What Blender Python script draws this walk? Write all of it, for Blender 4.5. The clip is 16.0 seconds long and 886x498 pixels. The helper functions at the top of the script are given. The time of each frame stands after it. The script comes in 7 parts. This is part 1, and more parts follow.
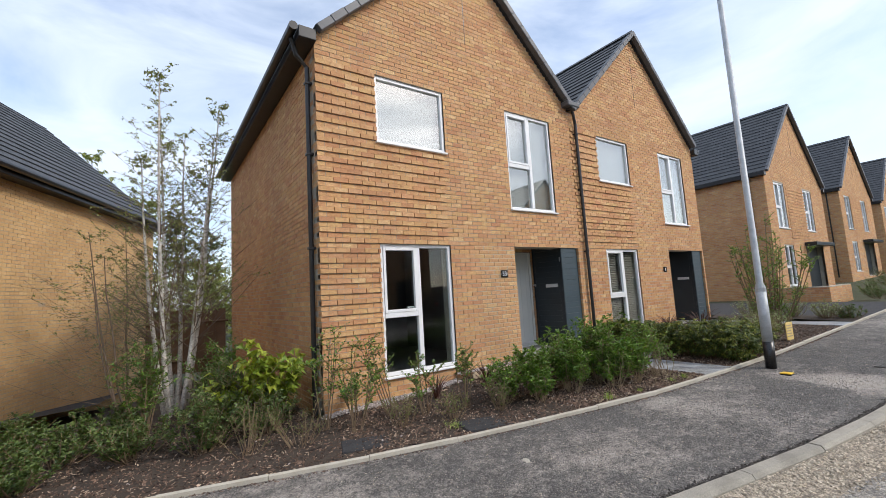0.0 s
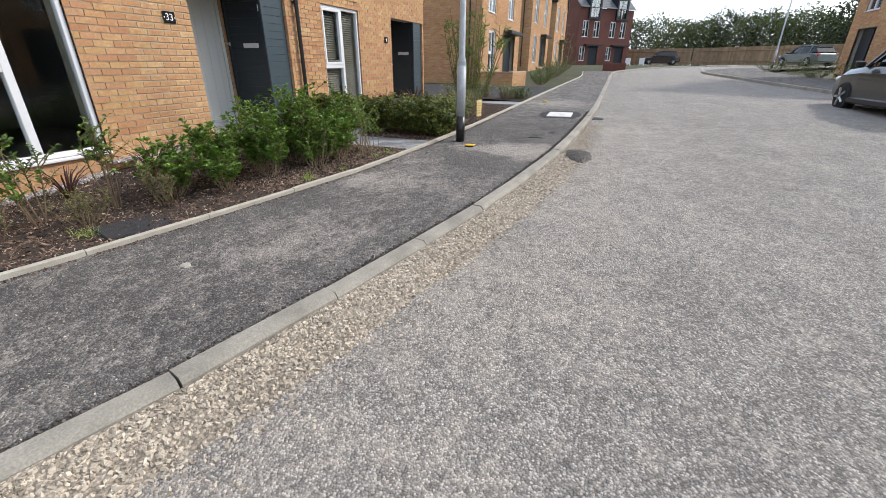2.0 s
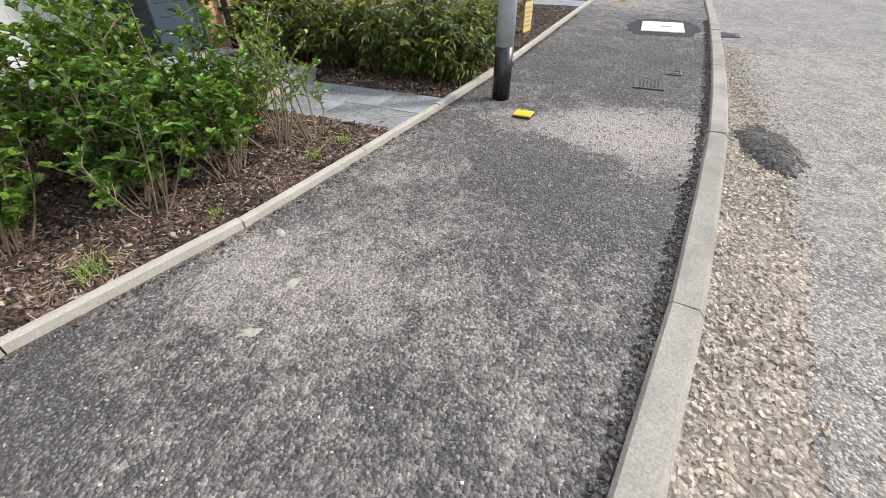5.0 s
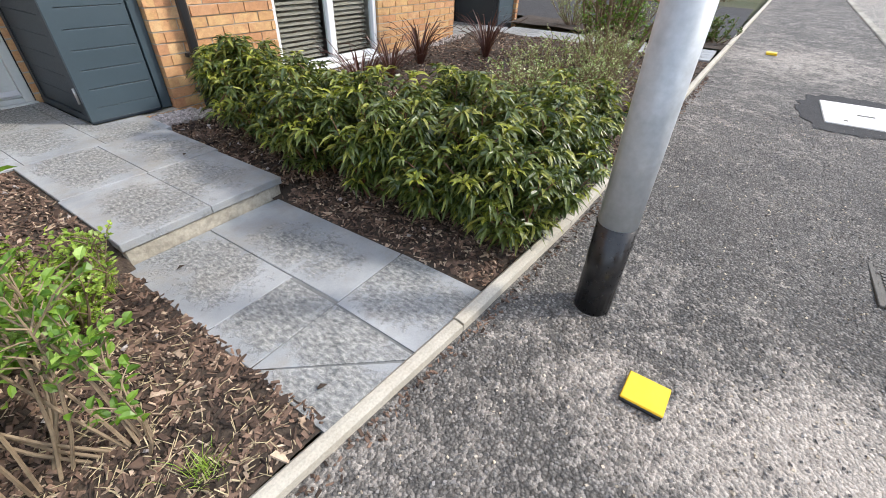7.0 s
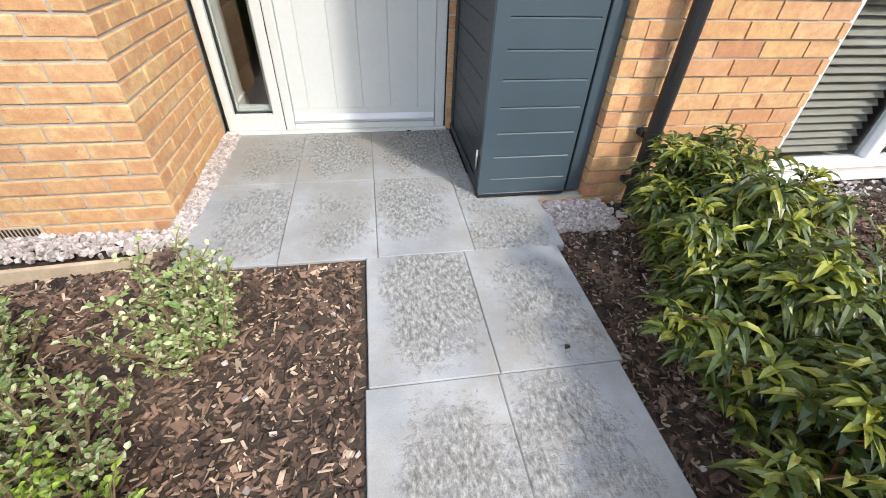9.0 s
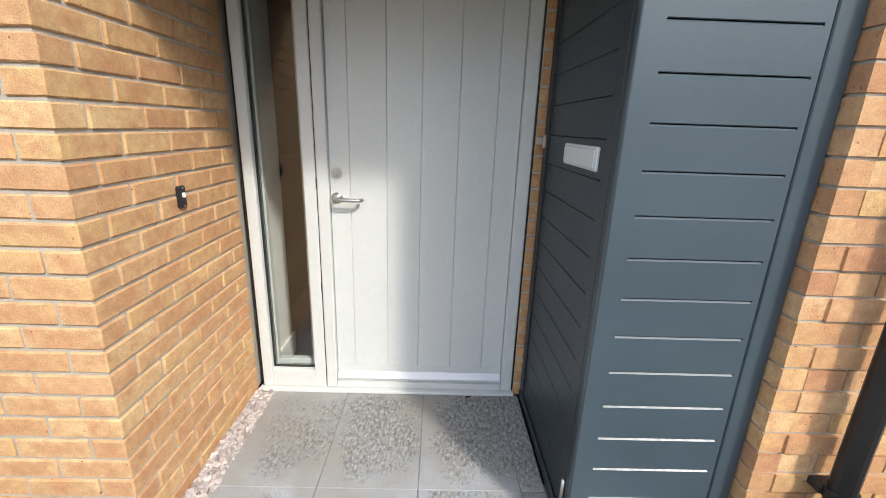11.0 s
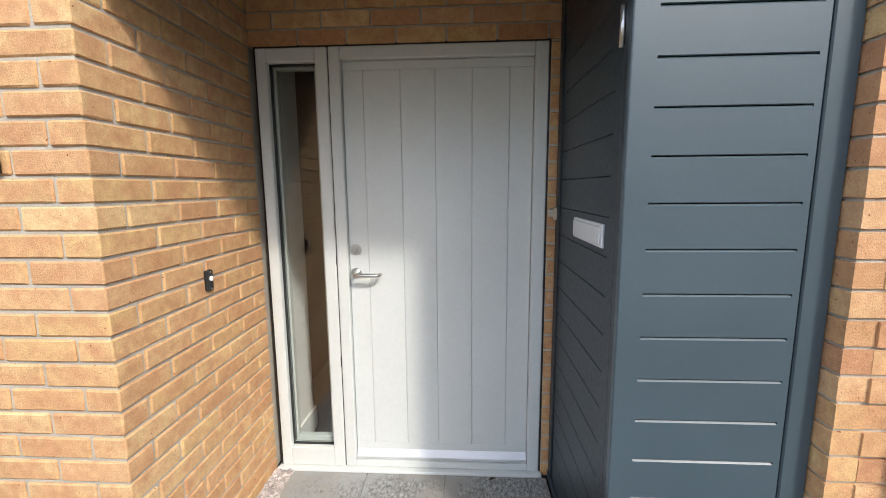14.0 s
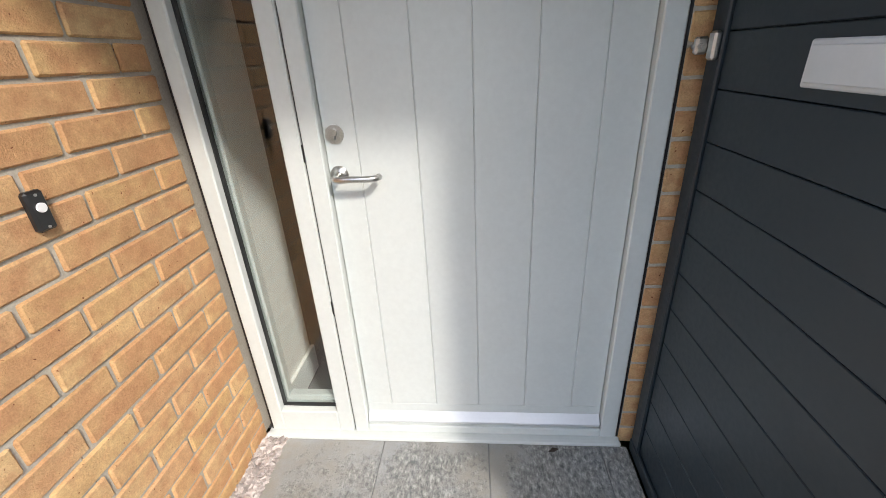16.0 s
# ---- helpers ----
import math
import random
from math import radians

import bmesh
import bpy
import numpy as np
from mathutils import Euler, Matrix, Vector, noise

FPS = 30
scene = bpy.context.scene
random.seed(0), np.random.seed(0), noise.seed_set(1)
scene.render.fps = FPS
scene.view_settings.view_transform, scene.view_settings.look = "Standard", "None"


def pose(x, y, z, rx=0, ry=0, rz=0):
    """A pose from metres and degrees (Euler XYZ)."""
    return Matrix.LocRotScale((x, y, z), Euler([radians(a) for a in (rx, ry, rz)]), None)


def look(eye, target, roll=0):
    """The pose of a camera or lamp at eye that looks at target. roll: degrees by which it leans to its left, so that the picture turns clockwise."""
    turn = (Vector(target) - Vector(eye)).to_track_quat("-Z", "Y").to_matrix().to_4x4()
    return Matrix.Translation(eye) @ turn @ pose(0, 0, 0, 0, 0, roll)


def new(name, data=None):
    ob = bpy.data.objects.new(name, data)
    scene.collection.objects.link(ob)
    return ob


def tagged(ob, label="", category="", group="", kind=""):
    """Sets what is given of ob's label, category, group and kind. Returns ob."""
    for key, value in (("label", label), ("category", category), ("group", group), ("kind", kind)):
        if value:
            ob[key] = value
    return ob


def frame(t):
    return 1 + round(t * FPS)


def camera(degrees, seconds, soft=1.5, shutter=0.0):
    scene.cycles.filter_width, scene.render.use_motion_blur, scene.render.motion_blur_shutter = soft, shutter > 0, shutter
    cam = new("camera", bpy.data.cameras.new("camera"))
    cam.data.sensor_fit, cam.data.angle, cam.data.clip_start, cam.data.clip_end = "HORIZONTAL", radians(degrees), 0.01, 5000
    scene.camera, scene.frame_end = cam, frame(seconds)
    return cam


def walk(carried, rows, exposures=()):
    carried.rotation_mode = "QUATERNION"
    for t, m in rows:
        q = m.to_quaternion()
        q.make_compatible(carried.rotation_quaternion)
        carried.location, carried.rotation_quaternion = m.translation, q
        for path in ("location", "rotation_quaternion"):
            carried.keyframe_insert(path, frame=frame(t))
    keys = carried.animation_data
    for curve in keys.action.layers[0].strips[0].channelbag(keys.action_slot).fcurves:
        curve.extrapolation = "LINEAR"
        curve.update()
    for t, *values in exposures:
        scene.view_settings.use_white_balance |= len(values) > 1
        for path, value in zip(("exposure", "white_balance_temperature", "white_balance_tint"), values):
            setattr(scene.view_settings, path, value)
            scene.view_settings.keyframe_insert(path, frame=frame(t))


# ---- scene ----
cam = camera(93.5, 16.0, soft=0.8)
PATH = [
    (0.0, (-5.762, -5.788, 1.249), (-4.619, -4.161, 1.465), -3.4),
    (0.5, (-5.704, -5.742, 1.164), (-4.497, -4.163, 0.94), -1.7),
    (1, (-5.603, -5.773, 1.131), (-4.189, -4.418, 0.728), -1.5),
    (1.5, (-5.284, -5.703, 1.054), (-3.669, -4.709, 0.42), -0.6),
    (2, (-4.779, -5.576, 1.028), (-3.075, -4.914, 0.216), 0.3),
    (2.5, (-4.236, -5.417, 0.94), (-2.595, -4.781, -0.009), 0.8),
    (3, (-3.665, -5.226, 0.905), (-2.026, -4.737, -0.133), 2.7),
    (5.3, (-1.335, -4.205, 0.9), (0.129, -3.549, -0.294), -0.3),
    (5.5, (-1.155, -4.16, 0.961), (0.315, -3.538, -0.245), -1.5),
    (6, (-0.648, -3.981, 0.994), (0.775, -3.213, -0.183), -2.3),
    (6.5, (-0.108, -3.708, 1.028), (1.337, -2.953, -0.13), 1.3),
    (7, (0.387, -3.485, 1.032), (1.757, -2.603, -0.129), 2.1),
    (7.5, (0.671, -3.08, 1.032), (1.739, -1.945, -0.222), 4.2),
    (8, (0.879, -2.629, 1.058), (1.715, -1.332, -0.215), 2.1),
    (8.5, (0.927, -2.135, 1.075), (1.303, -0.633, -0.191), 2.0),
    (9, (0.907, -1.712, 1.119), (1.192, -0.187, -0.144), 2.7),
    (9.5, (0.965, -1.267, 1.178), (1.12, 0.305, -0.048), 3.4),
    (10, (0.939, -1.07, 1.326), (0.996, 0.693, 0.383), 2.7),
    (10.2, (0.934, -1.053, 1.346), (1.004, 0.753, 0.49), 2.7),
    (12.3, (0.915, -1.097, 1.424), (0.654, 0.862, 1.114), -0.1),
    (12.5, (0.878, -1.115, 1.432), (0.53, 0.828, 1.112), -0.1),
    (13, (0.885, -1.131, 1.431), (0.485, 0.799, 1.095), -0.6),
    (13.5, (0.973, -1.086, 1.416), (0.749, 0.875, 1.093), -0.7),
    (14, (0.993, -1.065, 1.447), (0.881, 0.91, 1.157), -0.5),
    (14.5, (1.01, -1.041, 1.434), (0.913, 0.922, 1.063), -0.8),
    (15, (1.015, -0.971, 1.382), (0.89, 0.958, 0.869), -1.3),
    (15.5, (0.924, -0.639, 1.348), (0.78, 1.25, 0.707), -1.3),
    (16, (0.859, -0.261, 1.34), (0.687, 1.545, 0.498), -3.1),
]
walk(cam, [(t, look(e, g, r)) for t, e, g, r in PATH], exposures=[(0.0, 0.22), (0.5, 0.40), (1.5, 0.41), (3.0, 0.60), (5.5, 0.75), (7.0, 0.95), (8.2, 1.23), (9.5, 1.13), (12.5, 1.07), (13.5, 1.04), (14.5, 1.10), (16.0, 1.12)])

# ---- sky, sun ----
SUN_FROM = Vector((0.74, -1.0, 1.04)).normalized()
world = bpy.data.worlds.new("world")
scene.world = world
world.use_nodes = True
wn, wl = world.node_tree.nodes, world.node_tree.links
sky = wn.new("ShaderNodeTexSky")
sky.sky_type, sky.sun_disc = "NISHITA", False
sky.sun_elevation = math.asin(SUN_FROM.z)
sky.sun_rotation = math.atan2(SUN_FROM.x, SUN_FROM.y)
sky.dust_density, sky.ozone_density = 1.8, 1.0
wco = wn.new("ShaderNodeTexCoord")
wmap = wn.new("ShaderNodeMapping")
wmap.inputs["Scale"].default_value = (1.0, 1.0, 2.6)
wl.new(wco.outputs["Generated"], wmap.inputs["Vector"])
cloud = wn.new("ShaderNodeTexNoise")
cloud.inputs["Scale"].default_value, cloud.inputs["Detail"].default_value = 2.3, 7.0
cloud.inputs["Roughness"].default_value, cloud.inputs["Distortion"].default_value = 0.55, 0.6
wl.new(wmap.outputs[0], cloud.inputs["Vector"])
cramp = wn.new("ShaderNodeValToRGB")
cramp.color_ramp.elements[0].position, cramp.color_ramp.elements[1].position = 0.30, 0.62
cramp.color_ramp.elements[0].color, cramp.color_ramp.elements[1].color = (0.12, 0.12, 0.12, 1), (0.85, 0.85, 0.85, 1)
wl.new(cloud.outputs["Fac"], cramp.inputs[0])
wmix = wn.new("ShaderNodeMix")
wmix.data_type = "RGBA"
wmix.inputs[7].default_value = (4.15, 4.6, 5.4, 1)
wl.new(cramp.outputs[0], wmix.inputs[0])
wl.new(sky.outputs[0], wmix.inputs[6])
wl.new(wmix.outputs[2], wn["Background"].inputs[0])
wn["Background"].inputs[1].default_value = 0.212

sun = new("sun", bpy.data.lights.new("sun", "SUN"))
sun.data.energy, sun.data.angle, sun.data.color = 1.75, radians(5.0), (1.0, 0.94, 0.86)
sun.matrix_world = look(SUN_FROM * 40, (0, 0, 0))

# ---- materials ----


def ramp(nt, fac, stops):
    r = nt.nodes.new("ShaderNodeValToRGB")
    els = r.color_ramp.elements
    while len(els) < len(stops):
        els.new(0.5)
    for e, (p, c) in zip(els, stops):
        e.position, e.color = p, (*c, 1)
    nt.links.new(fac, r.inputs[0])
    return r.outputs[0]


def noise_node(nt, co, scale, detail=4.0, rough=0.55, kind="ShaderNodeTexNoise"):
    n = nt.nodes.new(kind)
    n.inputs["Scale"].default_value = scale
    if kind == "ShaderNodeTexNoise":
        n.inputs["Detail"].default_value, n.inputs["Roughness"].default_value = detail, rough
    nt.links.new(co, n.inputs["Vector"])
    return n


def mixc(nt, fac, a, b, mode="MIX"):
    m = nt.nodes.new("ShaderNodeMix")
    m.data_type, m.blend_type = "RGBA", mode
    for sock, v in ((m.inputs[0], fac), (m.inputs[6], a), (m.inputs[7], b)):
        if hasattr(v, "is_output"):
            nt.links.new(v, sock)
        elif isinstance(v, (int, float)):
            sock.default_value = v
        else:
            sock.default_value = (*v, 1)
    return m.outputs[2]


def calc(nt, op, a, b=0.0):
    m = nt.nodes.new("ShaderNodeMath")
    m.operation, m.use_clamp = op, False
    for sock, v in zip(m.inputs, (a, b)):
        if hasattr(v, "is_output"):
            nt.links.new(v, sock)
        else:
            sock.default_value = v
    return m.outputs[0]


def blank(name):
    m = bpy.data.materials.new(name)
    m.use_nodes = True
    nt = m.node_tree
    return m, nt, nt.nodes["Principled BSDF"], nt.nodes.new("ShaderNodeTexCoord").outputs["Object"]


def relief(nt, bsdf, height, strength, dist):
    b = nt.nodes.new("ShaderNodeBump")
    b.inputs["Strength"].default_value, b.inputs["Distance"].default_value = strength, dist
    nt.links.new(height, b.inputs["Height"])
    nt.links.new(b.outputs[0], bsdf.inputs["Normal"])


def surf(name, c1, c2, scale=6.0, rough=0.6, metal=0.0, bump=0.15, fine=90.0, dist=0.002, speck=0.18, coat=0.0, rand=0.0):
    """Two tones in soft patches, a fine grain, a little relief; rand: how far pieces differ from one another."""
    m, nt, bs, co = blank(name)
    big = noise_node(nt, co, scale, 5.0)
    small = noise_node(nt, co, fine, 3.0)
    col = ramp(nt, big.outputs["Fac"], [(0.32, c1), (0.68, c2)])
    g = ramp(nt, small.outputs["Fac"], [(0.25, (1 - speck,) * 3), (0.75, (1 + speck * 0.5,) * 3)])
    col = mixc(nt, 1.0, col, g, "MULTIPLY")
    if rand:
        info = nt.nodes.new("ShaderNodeNewGeometry")
        v = ramp(nt, info.outputs["Random Per Island"], [(0.0, (1 - rand,) * 3), (1.0, (1 + rand,) * 3)])
        col = mixc(nt, 1.0, col, v, "MULTIPLY")
    nt.links.new(col, bs.inputs["Base Color"])
    r = calc(nt, "MULTIPLY_ADD", small.outputs["Fac"], 0.25)
    nt.nodes[-1].inputs[2].default_value = rough - 0.12
    nt.links.new(r, bs.inputs["Roughness"])
    bs.inputs["Metallic"].default_value = metal
    bs.inputs["Coat Weight"].default_value = coat
    if bump:
        relief(nt, bs, small.outputs["Fac"], bump, dist)
    return m


def brick_material(name, single, tones):
    m, nt, bs, co = blank(name)
    if single:
        rnd = nt.nodes.new("ShaderNodeObjectInfo").outputs["Random"]
    else:
        rnd = nt.nodes.new("ShaderNodeNewGeometry").outputs["Random Per Island"]
    n = len(tones)
    col = ramp(nt, rnd, [(i / (n - 1), c) for i, c in enumerate(tones)])
    geo = nt.nodes.new("ShaderNodeNewGeometry").outputs["Position"]
    if single:
        # fired edges pale, the middle of many bricks flushed red
        sep = nt.nodes.new("ShaderNodeSeparateXYZ")
        nt.links.new(nt.nodes.new("ShaderNodeTexCoord").outputs["Generated"], sep.inputs[0])
        off = [calc(nt, "MULTIPLY", calc(nt, "ABSOLUTE", calc(nt, "SUBTRACT", sep.outputs[i], 0.5)), 2.0) for i in range(3)]
        rim = calc(nt, "MAXIMUM", calc(nt, "MINIMUM", off[0], off[1]), calc(nt, "MULTIPLY", off[2], 0.86))
        cloud_n = noise_node(nt, geo, 26.0, 4.0, 0.65)
        heart = calc(nt, "SUBTRACT", calc(nt, "ADD", 0.62, calc(nt, "MULTIPLY", calc(nt, "SUBTRACT", cloud_n.outputs["Fac"], 0.5), 1.3)), rim)
        heart = calc(nt, "ADD", heart, calc(nt, "MULTIPLY", calc(nt, "SUBTRACT", calc(nt, "FRACT", calc(nt, "MULTIPLY", rnd, 9.7)), 0.6), 0.9))
        flush = ramp(nt, heart, [(0.0, (0, 0, 0)), (0.45, (0.62,) * 3)])
        col = mixc(nt, flush, mixc(nt, 0.35, col, (0.64, 0.44, 0.215)), (0.50, 0.262, 0.128))
    shift = nt.nodes.new("ShaderNodeVectorMath")
    shift.operation = "ADD"
    nt.links.new(geo, shift.inputs[0])
    nt.links.new(rnd, shift.inputs[1])
    blot = noise_node(nt, shift.outputs[0], 13.0, 4.0)
    col = mixc(nt, ramp(nt, blot.outputs["Fac"], [(0.43, (0, 0, 0)), (0.70, (0.9,) * 3)]), col, tones[1])
    grain = noise_node(nt, geo, 210.0, 3.0, 0.7)
    col = mixc(nt, 1.0, col, ramp(nt, grain.outputs["Fac"], [(0.28, (0.80,) * 3), (0.72, (1.12,) * 3)]), "MULTIPLY")
    sand = noise_node(nt, shift.outputs[0], 31.0, 4.0, 0.7)
    col = mixc(nt, 1.0, col, ramp(nt, sand.outputs["Fac"], [(0.33, (0.86, 0.80, 0.76)), (0.66, (1.10, 1.10, 1.08))]), "MULTIPLY")
    pit = noise_node(nt, geo, 95.0, 1.0)
    pits = ramp(nt, pit.outputs["Fac"], [(0.225, (0.38, 0.22, 0.14)), (0.27, (1, 1, 1))])
    col = mixc(nt, 1.0, col, pits, "MULTIPLY")
    weather = noise_node(nt, geo, 0.9, 4.0)
    col = mixc(nt, 1.0, col, ramp(nt, weather.outputs["Fac"], [(0.3, (0.9,) * 3), (0.7, (1.08,) * 3)]), "MULTIPLY")
    nt.links.new(col, bs.inputs["Base Color"])
    bs.inputs["Roughness"].default_value = 0.88
    h = calc(nt, "ADD", grain.outputs["Fac"], calc(nt, "MULTIPLY", blot.outputs["Fac"], 1.5))
    relief(nt, bs, h, 0.6, 0.004)
    return m


BUFF = [(0.57, 0.36, 0.16), (0.52, 0.275, 0.135), (0.63, 0.42, 0.20), (0.55, 0.305, 0.165), (0.68, 0.475, 0.25), (0.50, 0.25, 0.128), (0.60, 0.39, 0.175), (0.44, 0.215, 0.115), (0.61, 0.40, 0.18), (0.56, 0.33, 0.19)]
RED = [(0.17, 0.068, 0.05), (0.14, 0.055, 0.043), (0.20, 0.082, 0.06), (0.16, 0.064, 0.048)]
M_BRICK = brick_material("buff_brick", False, BUFF)
M_BRICK_ONE = brick_material("buff_brick_single", True, BUFF)
# Yellower than BUFF, and paler to offset the shade on the neighbour's wall.
M_LIFTBRICK = brick_material("lifted_pale_buff_brick", False, [(0.68, 0.47, 0.23), (0.64, 0.42, 0.20), (0.72, 0.52, 0.27), (0.60, 0.38, 0.19), (0.70, 0.49, 0.24)])
M_RED = brick_material("red_brick", False, RED)
M_MORTAR = surf("mortar", (0.38, 0.345, 0.285), (0.47, 0.43, 0.36), 8, 0.95, bump=0.5, fine=160, dist=0.003)
M_WHITE = surf("white_upvc", (0.80, 0.81, 0.82), (0.77, 0.78, 0.79), 3, 0.35, bump=0.03, speck=0.03)
M_DOOR = surf("pale_grey_door_paint", (0.585, 0.612, 0.592), (0.62, 0.648, 0.626), 2.2, 0.42, bump=0.05, fine=60, speck=0.04)
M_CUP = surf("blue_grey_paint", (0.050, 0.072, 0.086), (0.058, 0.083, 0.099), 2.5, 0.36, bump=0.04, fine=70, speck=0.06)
# Darkened copy of M_CUP for the cupboard's shaded side; plain dark paint elsewhere.
M_DARKSHADED = surf("dark_and_shaded_blue_grey_paint", (0.009, 0.016, 0.023), (0.012, 0.021, 0.029), 2.5, 0.40, bump=0.03, fine=70, speck=0.06)
M_STEEL = surf("brushed_steel", (0.55, 0.54, 0.52), (0.62, 0.61, 0.59), 20, 0.34, metal=1.0, bump=0.05, fine=200)
M_ALU = surf("silver_letter_plate", (0.64, 0.65, 0.66), (0.69, 0.70, 0.71), 5, 0.42, metal=0.3, bump=0.0, speck=0.03)
M_BLACK = surf("black_plastic", (0.012, 0.012, 0.013), (0.02, 0.02, 0.021), 5, 0.35, bump=0.05, speck=0.2)
M_PLATE = surf("gloss_black_plate", (0.008, 0.008, 0.009), (0.012, 0.012, 0.013), 4, 0.18, bump=0.0, speck=0.02)
M_INK = surf("white_lettering", (0.85, 0.85, 0.85), (0.82, 0.82, 0.82), 4, 0.4, bump=0.0, speck=0.02)
M_PLASTER = surf("pale_plaster", (0.80, 0.81, 0.78), (0.83, 0.84, 0.81), 3, 0.8, bump=0.1, speck=0.05)
# Grey that carries the brightness of sky reflected in the upper panes.
M_SKYTONE = surf("reflected_sky_grey", (0.40, 0.42, 0.43), (0.46, 0.48, 0.49), 1.5, 0.8, bump=0.05)
# Dark grey that puts the dimness of unlit rooms into their walls.
M_ROOM = surf("dimmed_room_grey", (0.16, 0.155, 0.15), (0.20, 0.195, 0.19), 2, 0.9, bump=0.05)
M_BLIND = surf("taupe_blind_slat", (0.27, 0.245, 0.205), (0.31, 0.28, 0.24), 3, 0.5, bump=0.05, speck=0.08)
M_SLATE = surf("dark_roof_tile", (0.030, 0.033, 0.038), (0.050, 0.054, 0.060), 2.5, 0.6, bump=0.4, fine=60, dist=0.004, rand=0.12)
M_SLATE2 = surf("grey_roof_tile", (0.13, 0.135, 0.14), (0.17, 0.175, 0.18), 2.5, 0.75, bump=0.4, fine=60, dist=0.004, rand=0.1)
M_VERGE = surf("grey_verge_cap", (0.085, 0.09, 0.10), (0.11, 0.115, 0.125), 6, 0.5, bump=0.1)
M_GALV = surf("galvanised_steel", (0.36, 0.39, 0.41), (0.48, 0.51, 0.535), 9, 0.5, metal=0.12, bump=0.12, fine=45, dist=0.002, speck=0.14)
M_POSTBLK = surf("scuffed_black_paint", (0.008, 0.008, 0.009), (0.022, 0.022, 0.023), 14, 0.3, bump=0.3, fine=50, dist=0.003, speck=0.4)
M_KERB = surf("concrete_kerb", (0.255, 0.238, 0.20), (0.42, 0.388, 0.325), 3.2, 0.9, bump=0.45, fine=110, dist=0.003, speck=0.32, rand=0.06)
M_EDGE = surf("pale_concrete_edging", (0.42, 0.385, 0.315), (0.52, 0.485, 0.41), 6, 0.9, bump=0.35, fine=130, dist=0.002, speck=0.22, rand=0.07)
M_CONC = surf("rough_step_concrete", (0.36, 0.33, 0.27), (0.52, 0.48, 0.40), 7, 0.95, bump=0.7, fine=40, dist=0.006, speck=0.35)
M_TIMBER = surf("weathered_fence_timber", (0.28, 0.185, 0.105), (0.37, 0.25, 0.15), 2.5, 0.85, bump=0.3, fine=40, dist=0.003, rand=0.16)
M_FENCED = surf("brown_fence_timber", (0.13, 0.072, 0.04), (0.18, 0.10, 0.055), 2.5, 0.85, bump=0.3, fine=40, dist=0.003, rand=0.16)
M_YELLOW = surf("yellow_plastic", (0.80, 0.50, 0.012), (0.84, 0.55, 0.02), 12, 0.45, bump=0.05, speck=0.08)
M_SIGNY = surf("faded_yellow_board", (0.72, 0.52, 0.16), (0.78, 0.60, 0.24), 6, 0.6, bump=0.05)
M_IRON = surf("cast_iron_cover", (0.085, 0.08, 0.072), (0.13, 0.12, 0.105), 12, 0.65, metal=0.3, bump=0.4, fine=80, dist=0.003, speck=0.3)
M_COVERW = surf("pale_concrete_cover", (0.66, 0.65, 0.61), (0.74, 0.73, 0.69), 5, 0.85, bump=0.2, fine=120, speck=0.12)
M_STEM = surf("shrub_stem_bark", (0.17, 0.115, 0.07), (0.25, 0.18, 0.11), 14, 0.85, bump=0.3, fine=120)
M_BIRCH = surf("birch_bark", (0.42, 0.38, 0.33), (0.72, 0.69, 0.64), 7, 0.75, bump=0.35, fine=35, dist=0.004, speck=0.55)
M_TARM = surf("dark_tarmac_patch", (0.028, 0.028, 0.03), (0.045, 0.045, 0.047), 8, 0.92, bump=0.8, fine=150, dist=0.005, speck=0.5)
M_BOARD = surf("bleached_board", (0.40, 0.31, 0.21), (0.50, 0.40, 0.28), 8, 0.9, bump=0.3, fine=70)
M_TYRE = surf("tyre_rubber", (0.012, 0.012, 0.012), (0.02, 0.02, 0.02), 9, 0.85, bump=0.2)
M_ALLOY = surf("alloy_rim", (0.5, 0.5, 0.5), (0.6, 0.6, 0.6), 9, 0.35, metal=0.9, bump=0.0)
M_CARGREY = surf("grey_green_car_paint", (0.022, 0.025, 0.023), (0.026, 0.029, 0.027), 2, 0.3, metal=0.4, bump=0.0, speck=0.03, coat=0.8)
M_CARBLK = surf("black_car_paint", (0.008, 0.009, 0.012), (0.01, 0.011, 0.014), 2, 0.25, bump=0.0, speck=0.03, coat=0.8)
M_CARPALE = surf("grey_car_paint", (0.10, 0.12, 0.115), (0.13, 0.15, 0.145), 2, 0.3, metal=0.4, bump=0.0, speck=0.03, coat=0.8)
M_LAMPGL = surf("headlamp_lens", (0.7, 0.72, 0.72), (0.75, 0.77, 0.77), 4, 0.12, bump=0.0, coat=1.0)
M_SOIL = surf("dark_soil", (0.045, 0.032, 0.023), (0.075, 0.055, 0.04), 5, 0.98, bump=0.9, fine=60, dist=0.01, speck=0.5)
M_BARK = surf("bark_mulch", (0.050, 0.032, 0.024), (0.185, 0.118, 0.082), 9, 0.92, bump=0.4, fine=120, rand=0.78)
M_PEBBLE = surf("white_pink_pebble", (0.36, 0.31, 0.29), (0.52, 0.47, 0.44), 40, 0.75, bump=0.15, fine=150, rand=0.35)
M_STONE = surf("limestone_chipping", (0.39, 0.33, 0.25), (0.56, 0.49, 0.39), 30, 0.9, bump=0.3, fine=150, rand=0.45)
M_GRIT = surf("dark_grit", (0.13, 0.125, 0.12), (0.24, 0.23, 0.22), 30, 0.9, bump=0.3, fine=150, rand=0.5)
M_GRASS = surf("rough_grass_ground", (0.055, 0.068, 0.028), (0.085, 0.085, 0.045), 0.8, 0.98, bump=0.9, fine=25, dist=0.03, speck=0.4)


